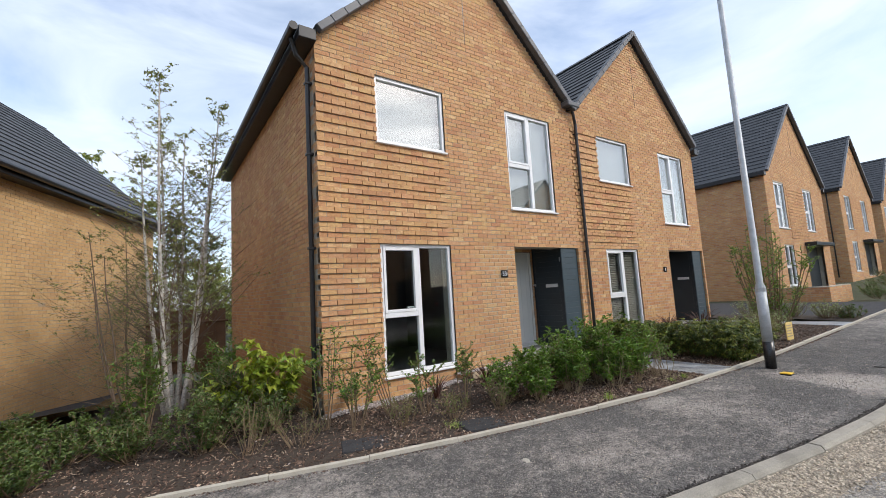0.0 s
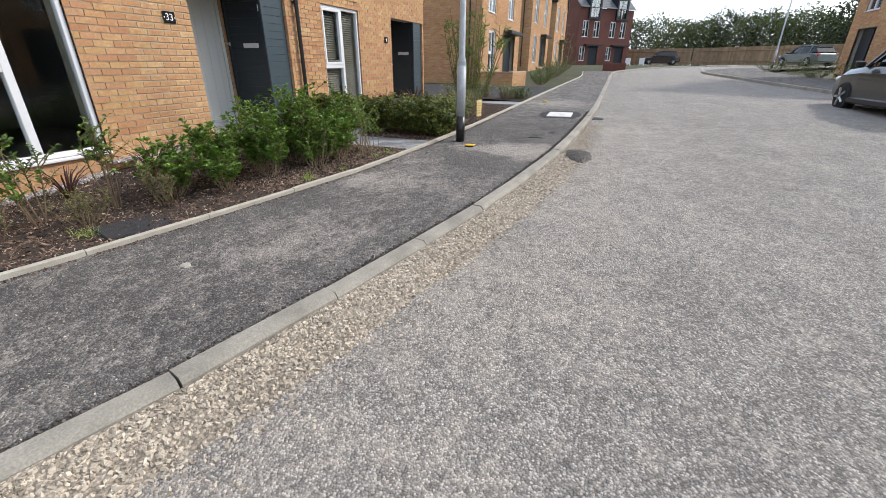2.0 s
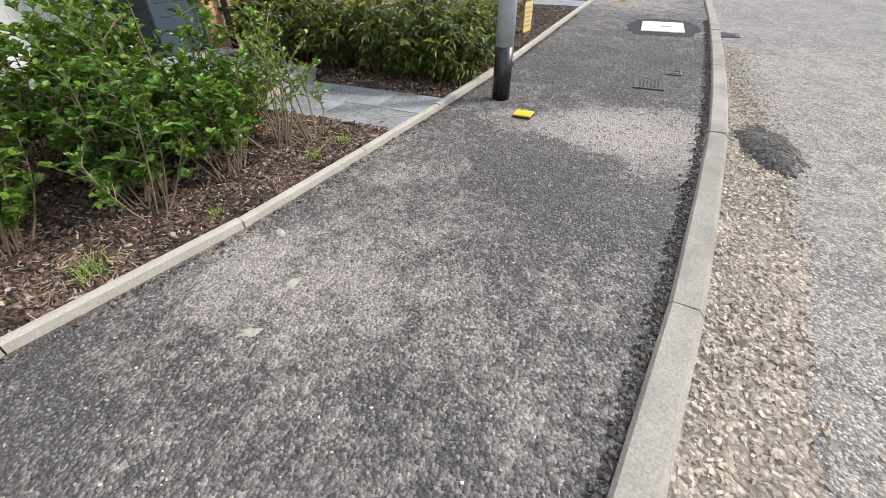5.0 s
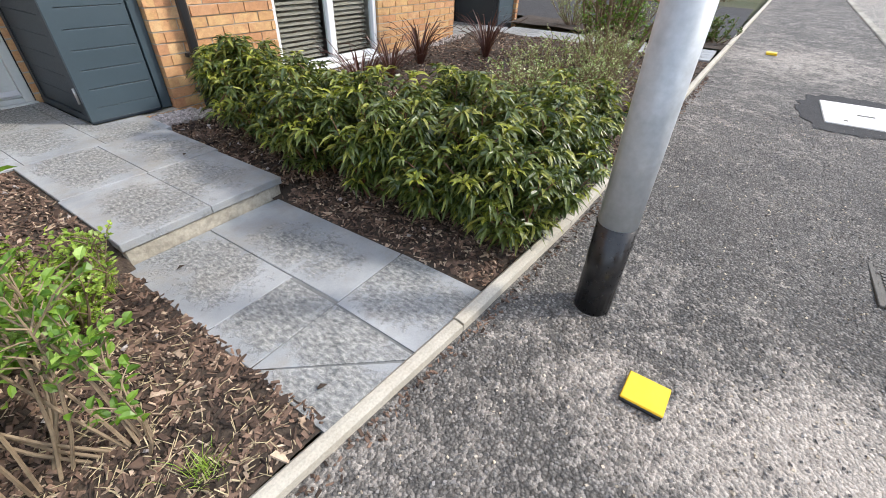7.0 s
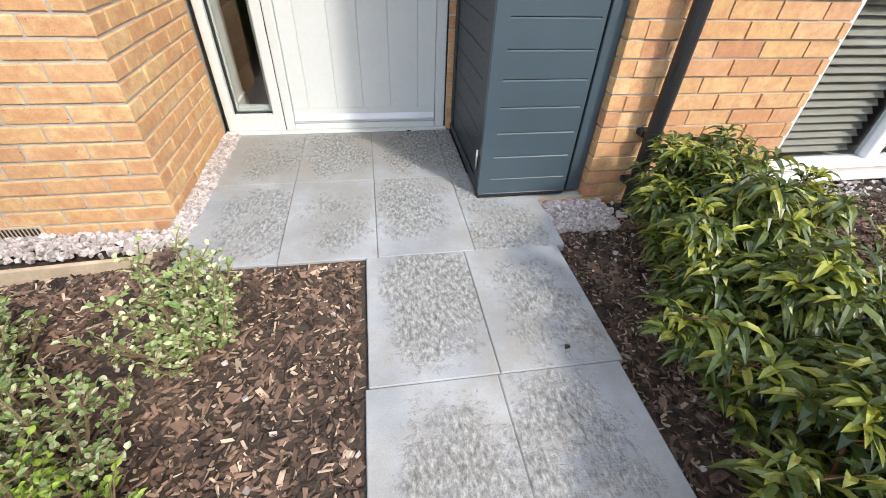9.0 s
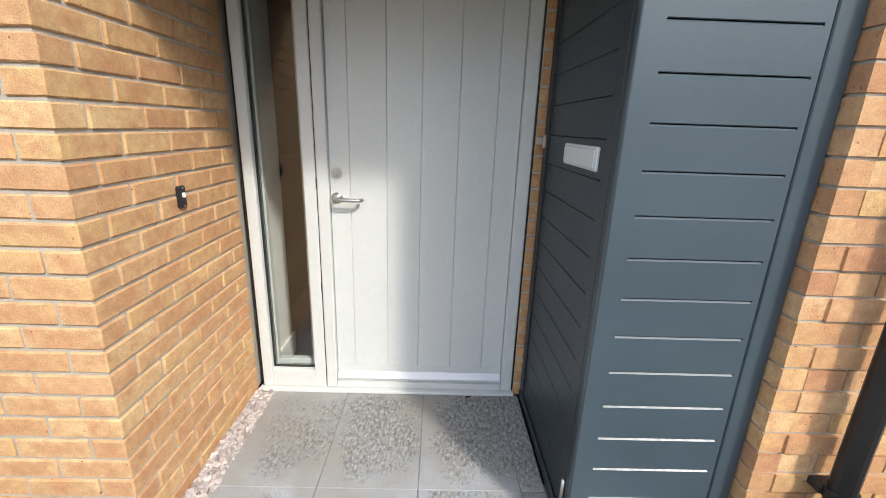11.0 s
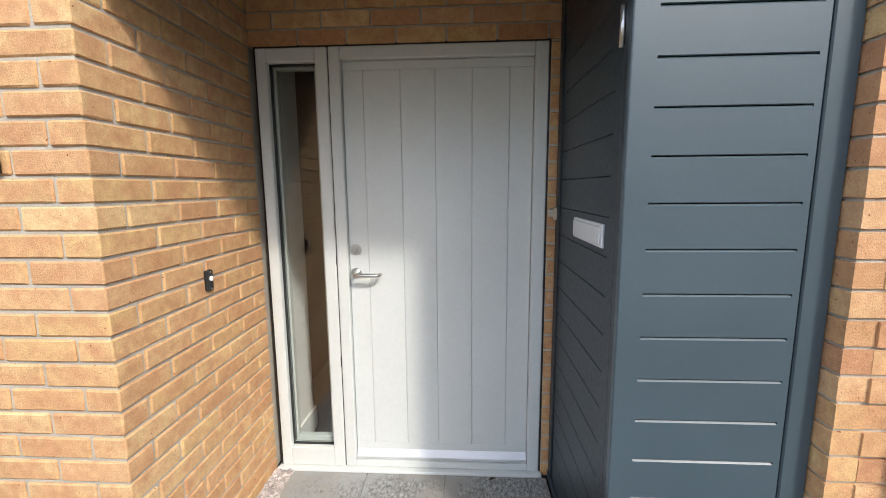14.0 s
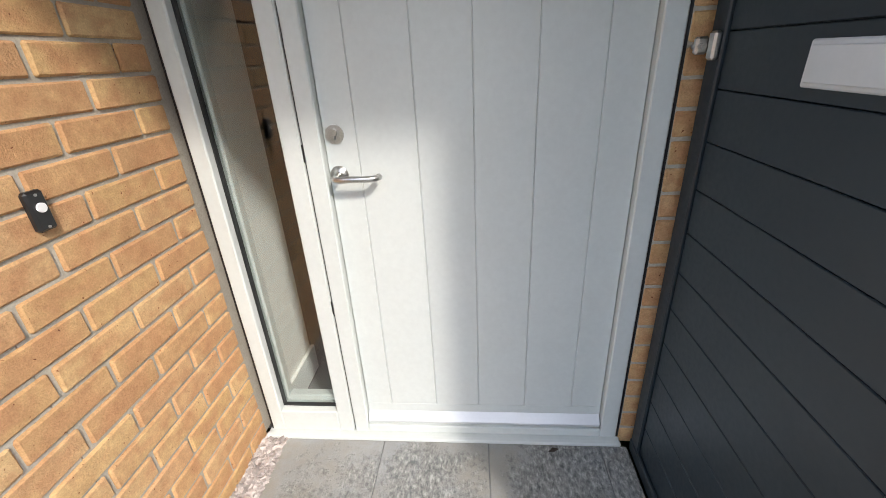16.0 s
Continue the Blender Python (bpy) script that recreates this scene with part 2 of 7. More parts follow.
def asphalt(name, dark, light, chip, dust, dust_at=(), chips=95.0, clean_at=(), tar_shade=0.42):
    """Rolled stone, its hollows darkened for binder and for shade; dust lies in the hollows first and covers the stones
    where it is thick.
    """
    m, nt, bs, co = blank(name)
    cells = noise_node(nt, co, chips, kind="ShaderNodeTexVoronoi")
    cells.inputs["Randomness"].default_value = 0.95
    small = noise_node(nt, co, chips * 2.3, kind="ShaderNodeTexVoronoi")
    big = noise_node(nt, co, 1.3, 6.0, 0.66)
    mid = noise_node(nt, co, 4.6, 8.0, 0.74)
    fine = noise_node(nt, co, 260.0, 3.0, 0.7)
    col = ramp(nt, big.outputs["Fac"], [(0.33, dark), (0.67, light)])
    bw = nt.nodes.new("ShaderNodeRGBToBW")
    nt.links.new(cells.outputs["Color"], bw.inputs[0])
    stones = ramp(nt, bw.outputs[0], [(0.16, (0.66,) * 3), (0.55, (1.0,) * 3), (0.88, (chip,) * 3)])
    col = mixc(nt, 1.0, col, stones, "MULTIPLY")
    clump = noise_node(nt, co, 19.0, 5.0, 0.7)
    col = mixc(nt, 1.0, col, ramp(nt, clump.outputs["Fac"], [(0.32, (0.80,) * 3), (0.68, (1.18,) * 3)]), "MULTIPLY")
    hollow = ramp(nt, calc(nt, "ADD", cells.outputs["Distance"], calc(nt, "MULTIPLY", small.outputs["Distance"], 0.25)), [(0.42, (0, 0, 0)), (0.72, (1, 1, 1))])
    # Recesses between stones: dark binder and cavity shade in one colour.
    col = mixc(nt, hollow, col, mixc(nt, 1.0, col, (tar_shade,) * 3, "MULTIPLY"))
    k_dust = calc(nt, "MULTIPLY", calc(nt, "SUBTRACT", mid.outputs["Fac"], 0.48), 2.1)

    def spots(rows, k):
        for (px, py, rad, strength) in rows:
            d = nt.nodes.new("ShaderNodeVectorMath")
            d.operation = "DISTANCE"
            nt.links.new(co, d.inputs[0])
            d.inputs[1].default_value = (px, py, -0.17)
            near = calc(nt, "MAXIMUM", calc(nt, "SUBTRACT", 1.0, calc(nt, "DIVIDE", d.outputs["Value"], rad)), 0.0)
            k = calc(nt, "ADD", k, calc(nt, "MULTIPLY", calc(nt, "MINIMUM", calc(nt, "MULTIPLY", near, 1.5), 1.0), strength))
        return k
    k_dust = spots(clean_at, spots(dust_at, k_dust))
    k_dust = calc(nt, "ADD", k_dust, calc(nt, "MULTIPLY", calc(nt, "SUBTRACT", clump.outputs["Fac"], 0.5), 1.15))
    k_dust = calc(nt, "ADD", k_dust, calc(nt, "MULTIPLY", calc(nt, "SUBTRACT", bw.outputs[0], 0.5), 0.3))
    in_hollows = ramp(nt, k_dust, [(-0.05, (0, 0, 0)), (0.55, (0.85,) * 3)])
    over_all = ramp(nt, k_dust, [(0.10, (0, 0, 0)), (0.95, (0.86,) * 3)])
    cover_f = calc(nt, "MAXIMUM", calc(nt, "MULTIPLY", in_hollows, hollow), over_all)
    col = mixc(nt, cover_f, col, mixc(nt, 0.45, dust, mixc(nt, 1.0, stones, dust, "MULTIPLY")))
    col = mixc(nt, 1.0, col, ramp(nt, fine.outputs["Fac"], [(0.3, (0.70,) * 3), (0.7, (1.24,) * 3)]), "MULTIPLY")
    nt.links.new(col, bs.inputs["Base Color"])
    bs.inputs["Roughness"].default_value = 0.88
    h = calc(nt, "SUBTRACT", calc(nt, "MULTIPLY", fine.outputs["Fac"], 0.35), calc(nt, "ADD", cells.outputs["Distance"], calc(nt, "MULTIPLY", small.outputs["Distance"], 0.3)))
    relief(nt, bs, h, 0.9, 0.009)
    return m


GUTTER_DUST = [(-7.0, -3.4), (-5.5, -4.05), (-4.0, -4.65), (-2.4, -5.1), (-0.8, -5.4), (0.8, -5.6), (2.4, -5.75), (4.0, -5.8)]
M_ROAD = asphalt("worn_road_asphalt", (0.30, 0.278, 0.250), (0.40, 0.370, 0.330), 1.9, (0.45, 0.40, 0.335), [(x, y, 1.15, 0.25) for x, y in GUTTER_DUST], chips=104.0, tar_shade=0.60)
M_PAVE = asphalt("dusty_pavement_asphalt", (0.120, 0.113, 0.105), (0.200, 0.187, 0.170), 1.8, (0.43, 0.385, 0.335),
                 [(1.42, -4.1, 0.55, 0.75), (1.15, -4.5, 0.6, 0.5), (1.6, -4.45, 0.5, 0.55), (1.38, -3.55, 0.28, 0.5), (-0.45, -3.35, 0.7, 0.22), (-0.8, -3.4, 0.7, 0.18), (-0.7, -2.95, 0.35, 0.4), (-0.6, -4.2, 0.5, 0.2), (0.4, -3.2, 0.5, 0.2), (-5.6, -2.2, 1.6, 0.38), (-2.3, -3.2, 0.8, 0.35), (-4.6, -2.7, 0.9, 0.2), (7.5, -4.0, 1.3, 0.4)],
                 chips=98.0, tar_shade=0.58, clean_at=[(0.58, -4.2, 0.75, -0.20), (0.9, -3.68, 0.6, -0.12), (0.95, -4.08, 0.35, -0.25), (-2.0, -2.6, 0.9, -0.25), (3.2, -4.1, 1.4, -0.25)])


def slab_material():
    """Grey paving, riven in a patch in the middle of each slab and smooth at the borders."""
    m, nt, bs, co = blank("grey_riven_paving")
    geo = nt.nodes.new("ShaderNodeNewGeometry").outputs["Position"]
    rnd = nt.nodes.new("ShaderNodeObjectInfo").outputs["Random"]
    big = noise_node(nt, geo, 3.2, 4.0)
    st = nt.nodes.new("ShaderNodeMapping")
    st.inputs["Scale"].default_value = (1.0, 0.5, 1.0)
    nt.links.new(geo, st.inputs["Vector"])
    riv = noise_node(nt, st.outputs[0], 74.0, 5.0, 0.72)
    fine = noise_node(nt, geo, 260.0, 3.0, 0.7)
    col = ramp(nt, big.outputs["Fac"], [(0.3, (0.235, 0.252, 0.266)), (0.7, (0.385, 0.40, 0.41))])
    sep = nt.nodes.new("ShaderNodeSeparateXYZ")
    nt.links.new(co, sep.inputs[0])
    wide = noise_node(nt, geo, 4.6, 6.0, 0.72)
    ragged = noise_node(nt, geo, 34.0, 4.0, 0.7)
    stain = noise_node(nt, geo, 2.1, 6.0, 0.7)
    spot = noise_node(nt, geo, 11.0, 5.0, 0.7)
    sepw = nt.nodes.new("ShaderNodeSeparateXYZ")
    nt.links.new(geo, sepw.inputs[0])
    trod = calc(nt, "MULTIPLY", calc(nt, "MINIMUM", calc(nt, "MAXIMUM", calc(nt, "ADD", sepw.outputs[1], 0.25), 0.0), 0.8), 0.22)
    dirt = calc(nt, "ADD", calc(nt, "ADD", stain.outputs["Fac"], trod), calc(nt, "MULTIPLY", calc(nt, "SUBTRACT", spot.outputs["Fac"], 0.5), 0.5))
    col = mixc(nt, ramp(nt, dirt, [(0.46, (0, 0, 0)), (0.76, (0.75,) * 3)]), col, (0.27, 0.245, 0.20))
    off = calc(nt, "MULTIPLY", calc(nt, "SUBTRACT", calc(nt, "FRACT", calc(nt, "MULTIPLY", rnd, 7.31)), 0.5), 0.13)
    off2 = calc(nt, "MULTIPLY", calc(nt, "SUBTRACT", calc(nt, "FRACT", calc(nt, "MULTIPLY", rnd, 13.7)), 0.5), 0.16)
    ax = calc(nt, "POWER", calc(nt, "ABSOLUTE", calc(nt, "DIVIDE", calc(nt, "ADD", sep.outputs[0], off), 0.182)), 3.0)
    ay = calc(nt, "POWER", calc(nt, "ABSOLUTE", calc(nt, "DIVIDE", calc(nt, "ADD", sep.outputs[1], off2), 0.285)), 3.0)
    k = calc(nt, "ADD", calc(nt, "ADD", ax, ay), calc(nt, "MULTIPLY", calc(nt, "SUBTRACT", wide.outputs["Fac"], 0.5), 5.2))
    k = calc(nt, "ADD", k, calc(nt, "MULTIPLY", calc(nt, "SUBTRACT", ragged.outputs["Fac"], 0.5), 4.2))
    k = calc(nt, "ADD", k, calc(nt, "MULTIPLY", calc(nt, "SUBTRACT", rnd, 0.5), 0.9))
    patch = ramp(nt, k, [(0.25, (1, 1, 1)), (1.0, (0, 0, 0))])
    rough = ramp(nt, riv.outputs["Fac"], [(0.38, (0.070, 0.075, 0.075)), (0.52, (0.24, 0.24, 0.225)), (0.64, (0.46, 0.45, 0.42))])
    worn = ramp(nt, ragged.outputs["Fac"], [(0.3, (0.45,) * 3), (0.6, (0.9,) * 3)])
    f = calc(nt, "MULTIPLY", patch, worn)
    col = mixc(nt, f, col, rough)
    col = mixc(nt, 1.0, col, ramp(nt, fine.outputs["Fac"], [(0.3, (0.88,) * 3), (0.7, (1.1,) * 3)]), "MULTIPLY")
    nt.links.new(col, bs.inputs["Base Color"])
    bs.inputs["Roughness"].default_value = 0.72
    relief(nt, bs, calc(nt, "ADD", calc(nt, "MULTIPLY", calc(nt, "MULTIPLY", riv.outputs["Fac"], patch), 2.0), calc(nt, "MULTIPLY", fine.outputs["Fac"], 0.25)), 0.6, 0.004)
    return m


M_SLAB = slab_material()


def leaf_material(name, a, b, rough=0.45, young=None, share=0.0):
    m, nt, bs, co = blank(name)
    rnd = nt.nodes.new("ShaderNodeNewGeometry").outputs["Random Per Island"]
    stops = [(0.0, a), (1.0 - share if young else 1.0, b)]
    if young:
        stops += [(1.0 - share + 0.02, young)]
    col = ramp(nt, rnd, stops)
    fine = noise_node(nt, co, 60.0, 2.0)
    col = mixc(nt, 1.0, col, ramp(nt, fine.outputs["Fac"], [(0.3, (0.8,) * 3), (0.7, (1.2,) * 3)]), "MULTIPLY")
    nt.links.new(col, bs.inputs["Base Color"])
    bs.inputs["Roughness"].default_value = rough
    tr = nt.nodes.new("ShaderNodeBsdfTranslucent")
    nt.links.new(mixc(nt, 1.0, col, (1.5, 1.6, 0.7), "MULTIPLY"), tr.inputs[0])
    mx = nt.nodes.new("ShaderNodeMixShader")
    mx.inputs[0].default_value = 0.2
    nt.links.new(bs.outputs[0], mx.inputs[1])
    nt.links.new(tr.outputs[0], mx.inputs[2])
    nt.links.new(mx.outputs[0], nt.nodes["Material Output"].inputs[0])
    return m


M_LAUREL = leaf_material("laurel_leaf", (0.024, 0.046, 0.010), (0.125, 0.160, 0.034), 0.36, (0.27, 0.28, 0.06), 0.14)
M_GREEN = leaf_material("fresh_green_leaf", (0.040, 0.098, 0.013), (0.135, 0.235, 0.030), 0.36, (0.22, 0.33, 0.05), 0.1)
M_LIME = leaf_material("lime_green_leaf", (0.17, 0.275, 0.03), (0.37, 0.49, 0.075), 0.45, (0.36, 0.46, 0.14), 0.15)
M_SILVER = leaf_material("variegated_silver_leaf", (0.13, 0.21, 0.055), (0.32, 0.41, 0.16), 0.5, (0.50, 0.54, 0.33), 0.30)
M_BIG = leaf_material("yellow_green_broad_leaf", (0.13, 0.20, 0.02), (0.33, 0.36, 0.04), 0.4)
M_DULL = leaf_material("dull_green_leaf", (0.038, 0.075, 0.016), (0.125, 0.175, 0.040), 0.45)
M_TWIGGY = leaf_material("olive_young_leaf", (0.09, 0.12, 0.03), (0.18, 0.20, 0.055), 0.5)
M_WINE = leaf_material("wine_red_blade", (0.045, 0.018, 0.016), (0.11, 0.045, 0.035), 0.4)
M_WOOD = leaf_material("woodland_leaf", (0.062, 0.082, 0.034), (0.105, 0.125, 0.05), 0.6)
M_WOODD = leaf_material("dark_woodland_leaf", (0.02, 0.03, 0.014), (0.045, 0.06, 0.025), 0.6)
M_BIRCHLEAF = leaf_material("young_birch_leaf", (0.16, 0.19, 0.05), (0.29, 0.31, 0.095), 0.5)


def glass(name, mirror, tint=(0.9, 0.93, 0.92)):
    m, nt, bs, co = blank(name)
    nt.nodes.remove(bs)
    lw = nt.nodes.new("ShaderNodeLayerWeight")
    lw.inputs[0].default_value = 0.5
    gloss = calc(nt, "ADD", calc(nt, "MULTIPLY", calc(nt, "POWER", lw.outputs["Facing"], 4.0), 1.0 - mirror), mirror)
    t = nt.nodes.new("ShaderNodeBsdfTransparent")
    t.inputs[0].default_value = (*tint, 1)
    g = nt.nodes.new("ShaderNodeBsdfGlossy")
    g.inputs["Roughness"].default_value = 0.02
    mx = nt.nodes.new("ShaderNodeMixShader")
    nt.links.new(gloss, mx.inputs[0])
    nt.links.new(t.outputs[0], mx.inputs[1])
    nt.links.new(g.outputs[0], mx.inputs[2])
    nt.links.new(mx.outputs[0], nt.nodes["Material Output"].inputs[0])
    return m


M_GLASS = glass("window_glass", 0.045)
M_GLASSDOOR = glass("double_glazed_door_glass", 0.085)
M_GLASSUP = glass("coated_window_glass", 0.24)
M_CARGLASS = glass("car_glass", 0.08, (0.12, 0.14, 0.14))

# ---- builders ----
RNG = np.random.default_rng(7)
ORIGIN = {}


class Shape:
    """Loose faces gathered into one mesh."""

    def __init__(self):
        self.v, self.f = [], []

    def add(self, verts, faces):
        n = len(self.v)
        self.v.extend(tuple(p) for p in verts)
        self.f.extend(tuple(i + n for i in f) for f in faces)
        return self

    def box(self, x0, y0, z0, x1, y1, z1, m=None, c=0.0):
        """A box; c: width of the chamfer round its edges."""
        if c <= 0:
            vs = [Vector(p) for p in ((x0, y0, z0), (x1, y0, z0), (x1, y1, z0), (x0, y1, z0), (x0, y0, z1), (x1, y0, z1), (x1, y1, z1), (x0, y1, z1))]
            fs = [(3, 2, 1, 0), (4, 5, 6, 7), (0, 1, 5, 4), (1, 2, 6, 5), (2, 3, 7, 6), (3, 0, 4, 7)]
        else:
            b = bmesh.new()
            mm = Matrix.Translation(((x0 + x1) / 2, (y0 + y1) / 2, (z0 + z1) / 2)) @ Matrix.Diagonal((x1 - x0, y1 - y0, z1 - z0, 1))
            bmesh.ops.create_cube(b, size=1, matrix=mm)
            bmesh.ops.bevel(b, geom=b.edges[:], offset=min(c, 0.45 * min(x1 - x0, y1 - y0, z1 - z0)), segments=1, affect="EDGES")
            b.verts.index_update()
            vs, fs = [v.co.copy() for v in b.verts], [[v.index for v in f.verts] for f in b.faces]
            b.free()
        return self.add([m @ p for p in vs] if m else vs, fs)

    def tube(self, pts, radii, sides=6, cap=True):
        pts = [Vector(p) for p in pts]
        n0, rings = len(self.v), len(pts)
        for i, p in enumerate(pts):
            d = (pts[min(i + 1, rings - 1)] - pts[max(i - 1, 0)]).normalized()
            a = d.orthogonal().normalized() if abs(d.z) > 0.95 else d.cross(Vector((0, 0, 1))).normalized()
            if abs(d.z) > 0.95:
                a = Vector((1, 0, 0)) - d * d.x
                a.normalize()
            b = d.cross(a)
            r = radii[i] if hasattr(radii, "__len__") else radii
            for k in range(sides):
                t = 2 * math.pi * k / sides
                self.v.append(tuple(p + (a * math.cos(t) + b * math.sin(t)) * r))
        for i in range(rings - 1):
            for k in range(sides):
                q = (k + 1) % sides
                self.f.append((n0 + i * sides + k, n0 + i * sides + q, n0 + (i + 1) * sides + q, n0 + (i + 1) * sides + k))
        if cap:
            self.f.append(tuple(n0 + k for k in reversed(range(sides))))
            self.f.append(tuple(n0 + (rings - 1) * sides + k for k in range(sides)))
        return self

    def prism(self, outline, axis, a, b):
        """An outline in two coordinates, pushed along the third axis from a to b."""
        n = len(outline)
        put = {"x": lambda u, v, w: (w, u, v), "y": lambda u, v, w: (u, w, v), "z": lambda u, v, w: (u, v, w)}[axis]
        vs = [put(u, v, a) for u, v in outline] + [put(u, v, b) for u, v in outline]
        fs = [tuple(range(n))[::-1], tuple(range(n, 2 * n))] + [(i, (i + 1) % n, n + (i + 1) % n, n + i) for i in range(n)]
        return self.add(vs, fs)


def turned(sh, m):
    sh.v = [tuple(m @ Vector(p)) for p in sh.v]
    return sh


def finish(name, shape, material, smooth=False, fix=True):
    me = bpy.data.meshes.new(name)
    me.from_pydata(shape.v, [], shape.f)
    me.materials.append(material)
    if fix:
        b = bmesh.new()
        b.from_mesh(me)
        bmesh.ops.recalc_face_normals(b, faces=b.faces[:])
        b.to_mesh(me)
        b.free()
    if smooth:
        me.polygons.foreach_set("use_smooth", [True] * len(me.polygons))
    return me


def thing(name, label, category, at=(0, 0, 0), group="", kind=""):
    ob = new(name)
    ob.location = at
    ORIGIN[ob] = Vector(at)
    return tagged(ob, label, category, group, kind)


def part(name, shape, material, parent, label="", smooth=False, fix=True, kind=""):
    """One mesh under a thing or a part, given in the world's own coordinates."""
    o = ORIGIN[parent]
    if o.length:
        shape.v = [(x - o.x, y - o.y, z - o.z) for x, y, z in shape.v]
    ob = new(name, finish(name, shape, material, smooth, fix))
    ob.parent = parent
    ORIGIN[ob] = o
    return tagged(ob, label, kind=kind)


def solid(name, shape, material, label="", category="", kind="structure", smooth=False, fix=True):
    ob = new(name, finish(name, shape, material, smooth, fix))
    ORIGIN[ob] = Vector((0, 0, 0))
    return tagged(ob, label, category, kind=kind)


def along(points, n):
    """A smooth curve through the points, n steps to a span."""
    p = [Vector(q) for q in points]
    p = [2 * p[0] - p[1]] + p + [2 * p[-1] - p[-2]]
    out = []
    for i in range(1, len(p) - 2):
        for k in range(n):
            t = k / n
            a, b, c, d = p[i - 1], p[i], p[i + 1], p[i + 2]
            out.append(0.5 * (2 * b + (c - a) * t + (2 * a - 5 * b + 4 * c - d) * t * t + (3 * b - a - 3 * c + d) * t ** 3))
    return out + [p[-2]]


def rise(x):
    """Height of the pavement along the street."""
    x = max(x, -40.0)
    if x < 24:
        return -0.17 + 0.033 * x
    u = min((x - 24) / 30.0, 1.0)
    return 0.622 + 0.033 * 30 * (u - u * u / 2)


EDGE_LINE = along([(-22, 10.5), (-14, 4.0), (-9.5, 0.75), (-6.63, -0.86), (-5.4, -1.29), (-4.6, -1.61), (-3.65, -1.92), (-2.8, -2.17), (-1.9, -2.39), (-0.45, -2.72), (0.75, -2.86), (1.75, -2.97), (3.1, -3.06), (6.7, -3.2), (13.9, -3.5), (19.8, -3.72), (25, -3.4)], 8)
KERB_LINE = along([(-24, 10.0), (-15.5, 2.6), (-10.5, -0.9), (-7.0, -2.58), (-5.1, -3.40), (-4.5, -3.645), (-3.6, -3.945), (-2.7, -4.165), (-0.9, -4.56), (0.85, -4.80), (2.43, -4.95), (5.6, -5.1), (9, -5.15), (16, -5.15), (24, -5.2), (27.4, -6.0), (34.8, -9.3), (42.5, -16), (47, -24), (49, -40)], 8)
FAR_LINE = along([(-28, 5.0), (-20, -3.5), (-13, -8.6), (-6, -12.2), (0, -13.6), (8, -13.3), (14.5, -12.0), (20.7, -10.9), (27, -10.3), (32, -13.0), (37, -20), (40, -40)], 8)


def at_x(line, x):
    for a, b in zip(line, line[1:]):
        if a[0] <= x <= b[0]:
            return a[1] + (b[1] - a[1]) * (x - a[0]) / max(b[0] - a[0], 1e-6)
    return line[-1][1]


def ribbon(line, width, thick, drop_a, drop_b, lift, piece, gap, name, material, parent, limit):
    """Kerb or edging: separate stones along a line, each its own part as far as the limit says."""
    acc = [0.0]
    for a, b in zip(line, line[1:]):
        acc.append(acc[-1] + (Vector(b) - Vector(a)).length)

    def point(s):
        s = min(max(s, 0.0), acc[-1] - 1e-4)
        i = next(k for k in range(len(acc) - 1) if acc[k + 1] > s)
        t = (s - acc[i]) / (acc[i + 1] - acc[i])
        return Vector(line[i]).lerp(Vector(line[i + 1]), t)
    rest, s, made = Shape(), 0.0, 0
    rnd = random.Random(5)
    while s + piece < acc[-1]:
        a, b = point(s + gap / 2), point(s + piece - gap / 2)
        d = (b - a).normalized()
        n = Vector((-d.y, d.x))
        wob = rnd.uniform(-0.004, 0.004)
        za, zb = rise(a.x) + lift + wob, rise(b.x) + lift + wob
        c = 0.012
        prof = [(-width / 2, -thick), (-width / 2, -drop_a), (-width / 2 + c * 2, 0), (width / 2 - c, 0), (width / 2, -c), (width / 2, -thick)]
        vs = [(a.x + n.x * u, a.y + n.y * u, za + w) for u, w in prof] + [(b.x + n.x * u, b.y + n.y * u, zb + w) for u, w in prof]
        k = len(prof)
        fs = [tuple(range(k))[::-1], tuple(range(k, 2 * k))] + [(i, (i + 1) % k, k + (i + 1) % k, k + i) for i in range(k)]
        mid = (a + b) / 2
        if limit[0] < mid.x < limit[1]:
            part(name, Shape().add(vs, fs), material, parent)
            made += 1
        else:
            rest.add(vs, fs)
        s += piece
    return rest


# ---- ground, road, pavement ----
def strip(name, la, lb, za, zb, material, label, category, n=6, crown=0.0):
    sh, m = Shape(), min(len(la), len(lb))
    ia = [la[int(i * (len(la) - 1) / (m - 1))] for i in range(m)]
    ib = [lb[int(i * (len(lb) - 1) / (m - 1))] for i in range(m)]
    vs, fs = [], []
    for a, b in zip(ia, ib):
        for k in range(n + 1):
            t = k / n
            x, y = a[0] + (b[0] - a[0]) * t, a[1] + (b[1] - a[1]) * t
            vs.append((x, y, rise(x) + za + (zb - za) * t + crown * 4 * t * (1 - t)))
    for i in range(m - 1):
        for k in range(n):
            q = i * (n + 1) + k
            fs.append((q, q + 1, q + n + 2, q + n + 1))
    return solid(name, sh.add(vs, fs), material, label, category, smooth=True)


def fall(x, y):
    """Ground behind the houses slips away towards the west."""
    return -0.11 * max(0.0, y - 2.0) * min(1.0, max(0.0, (-3.0 - x) / 3.0)) if y < 14 else -1.3 * min(1.0, max(0.0, (-3.0 - x) / 3.0))


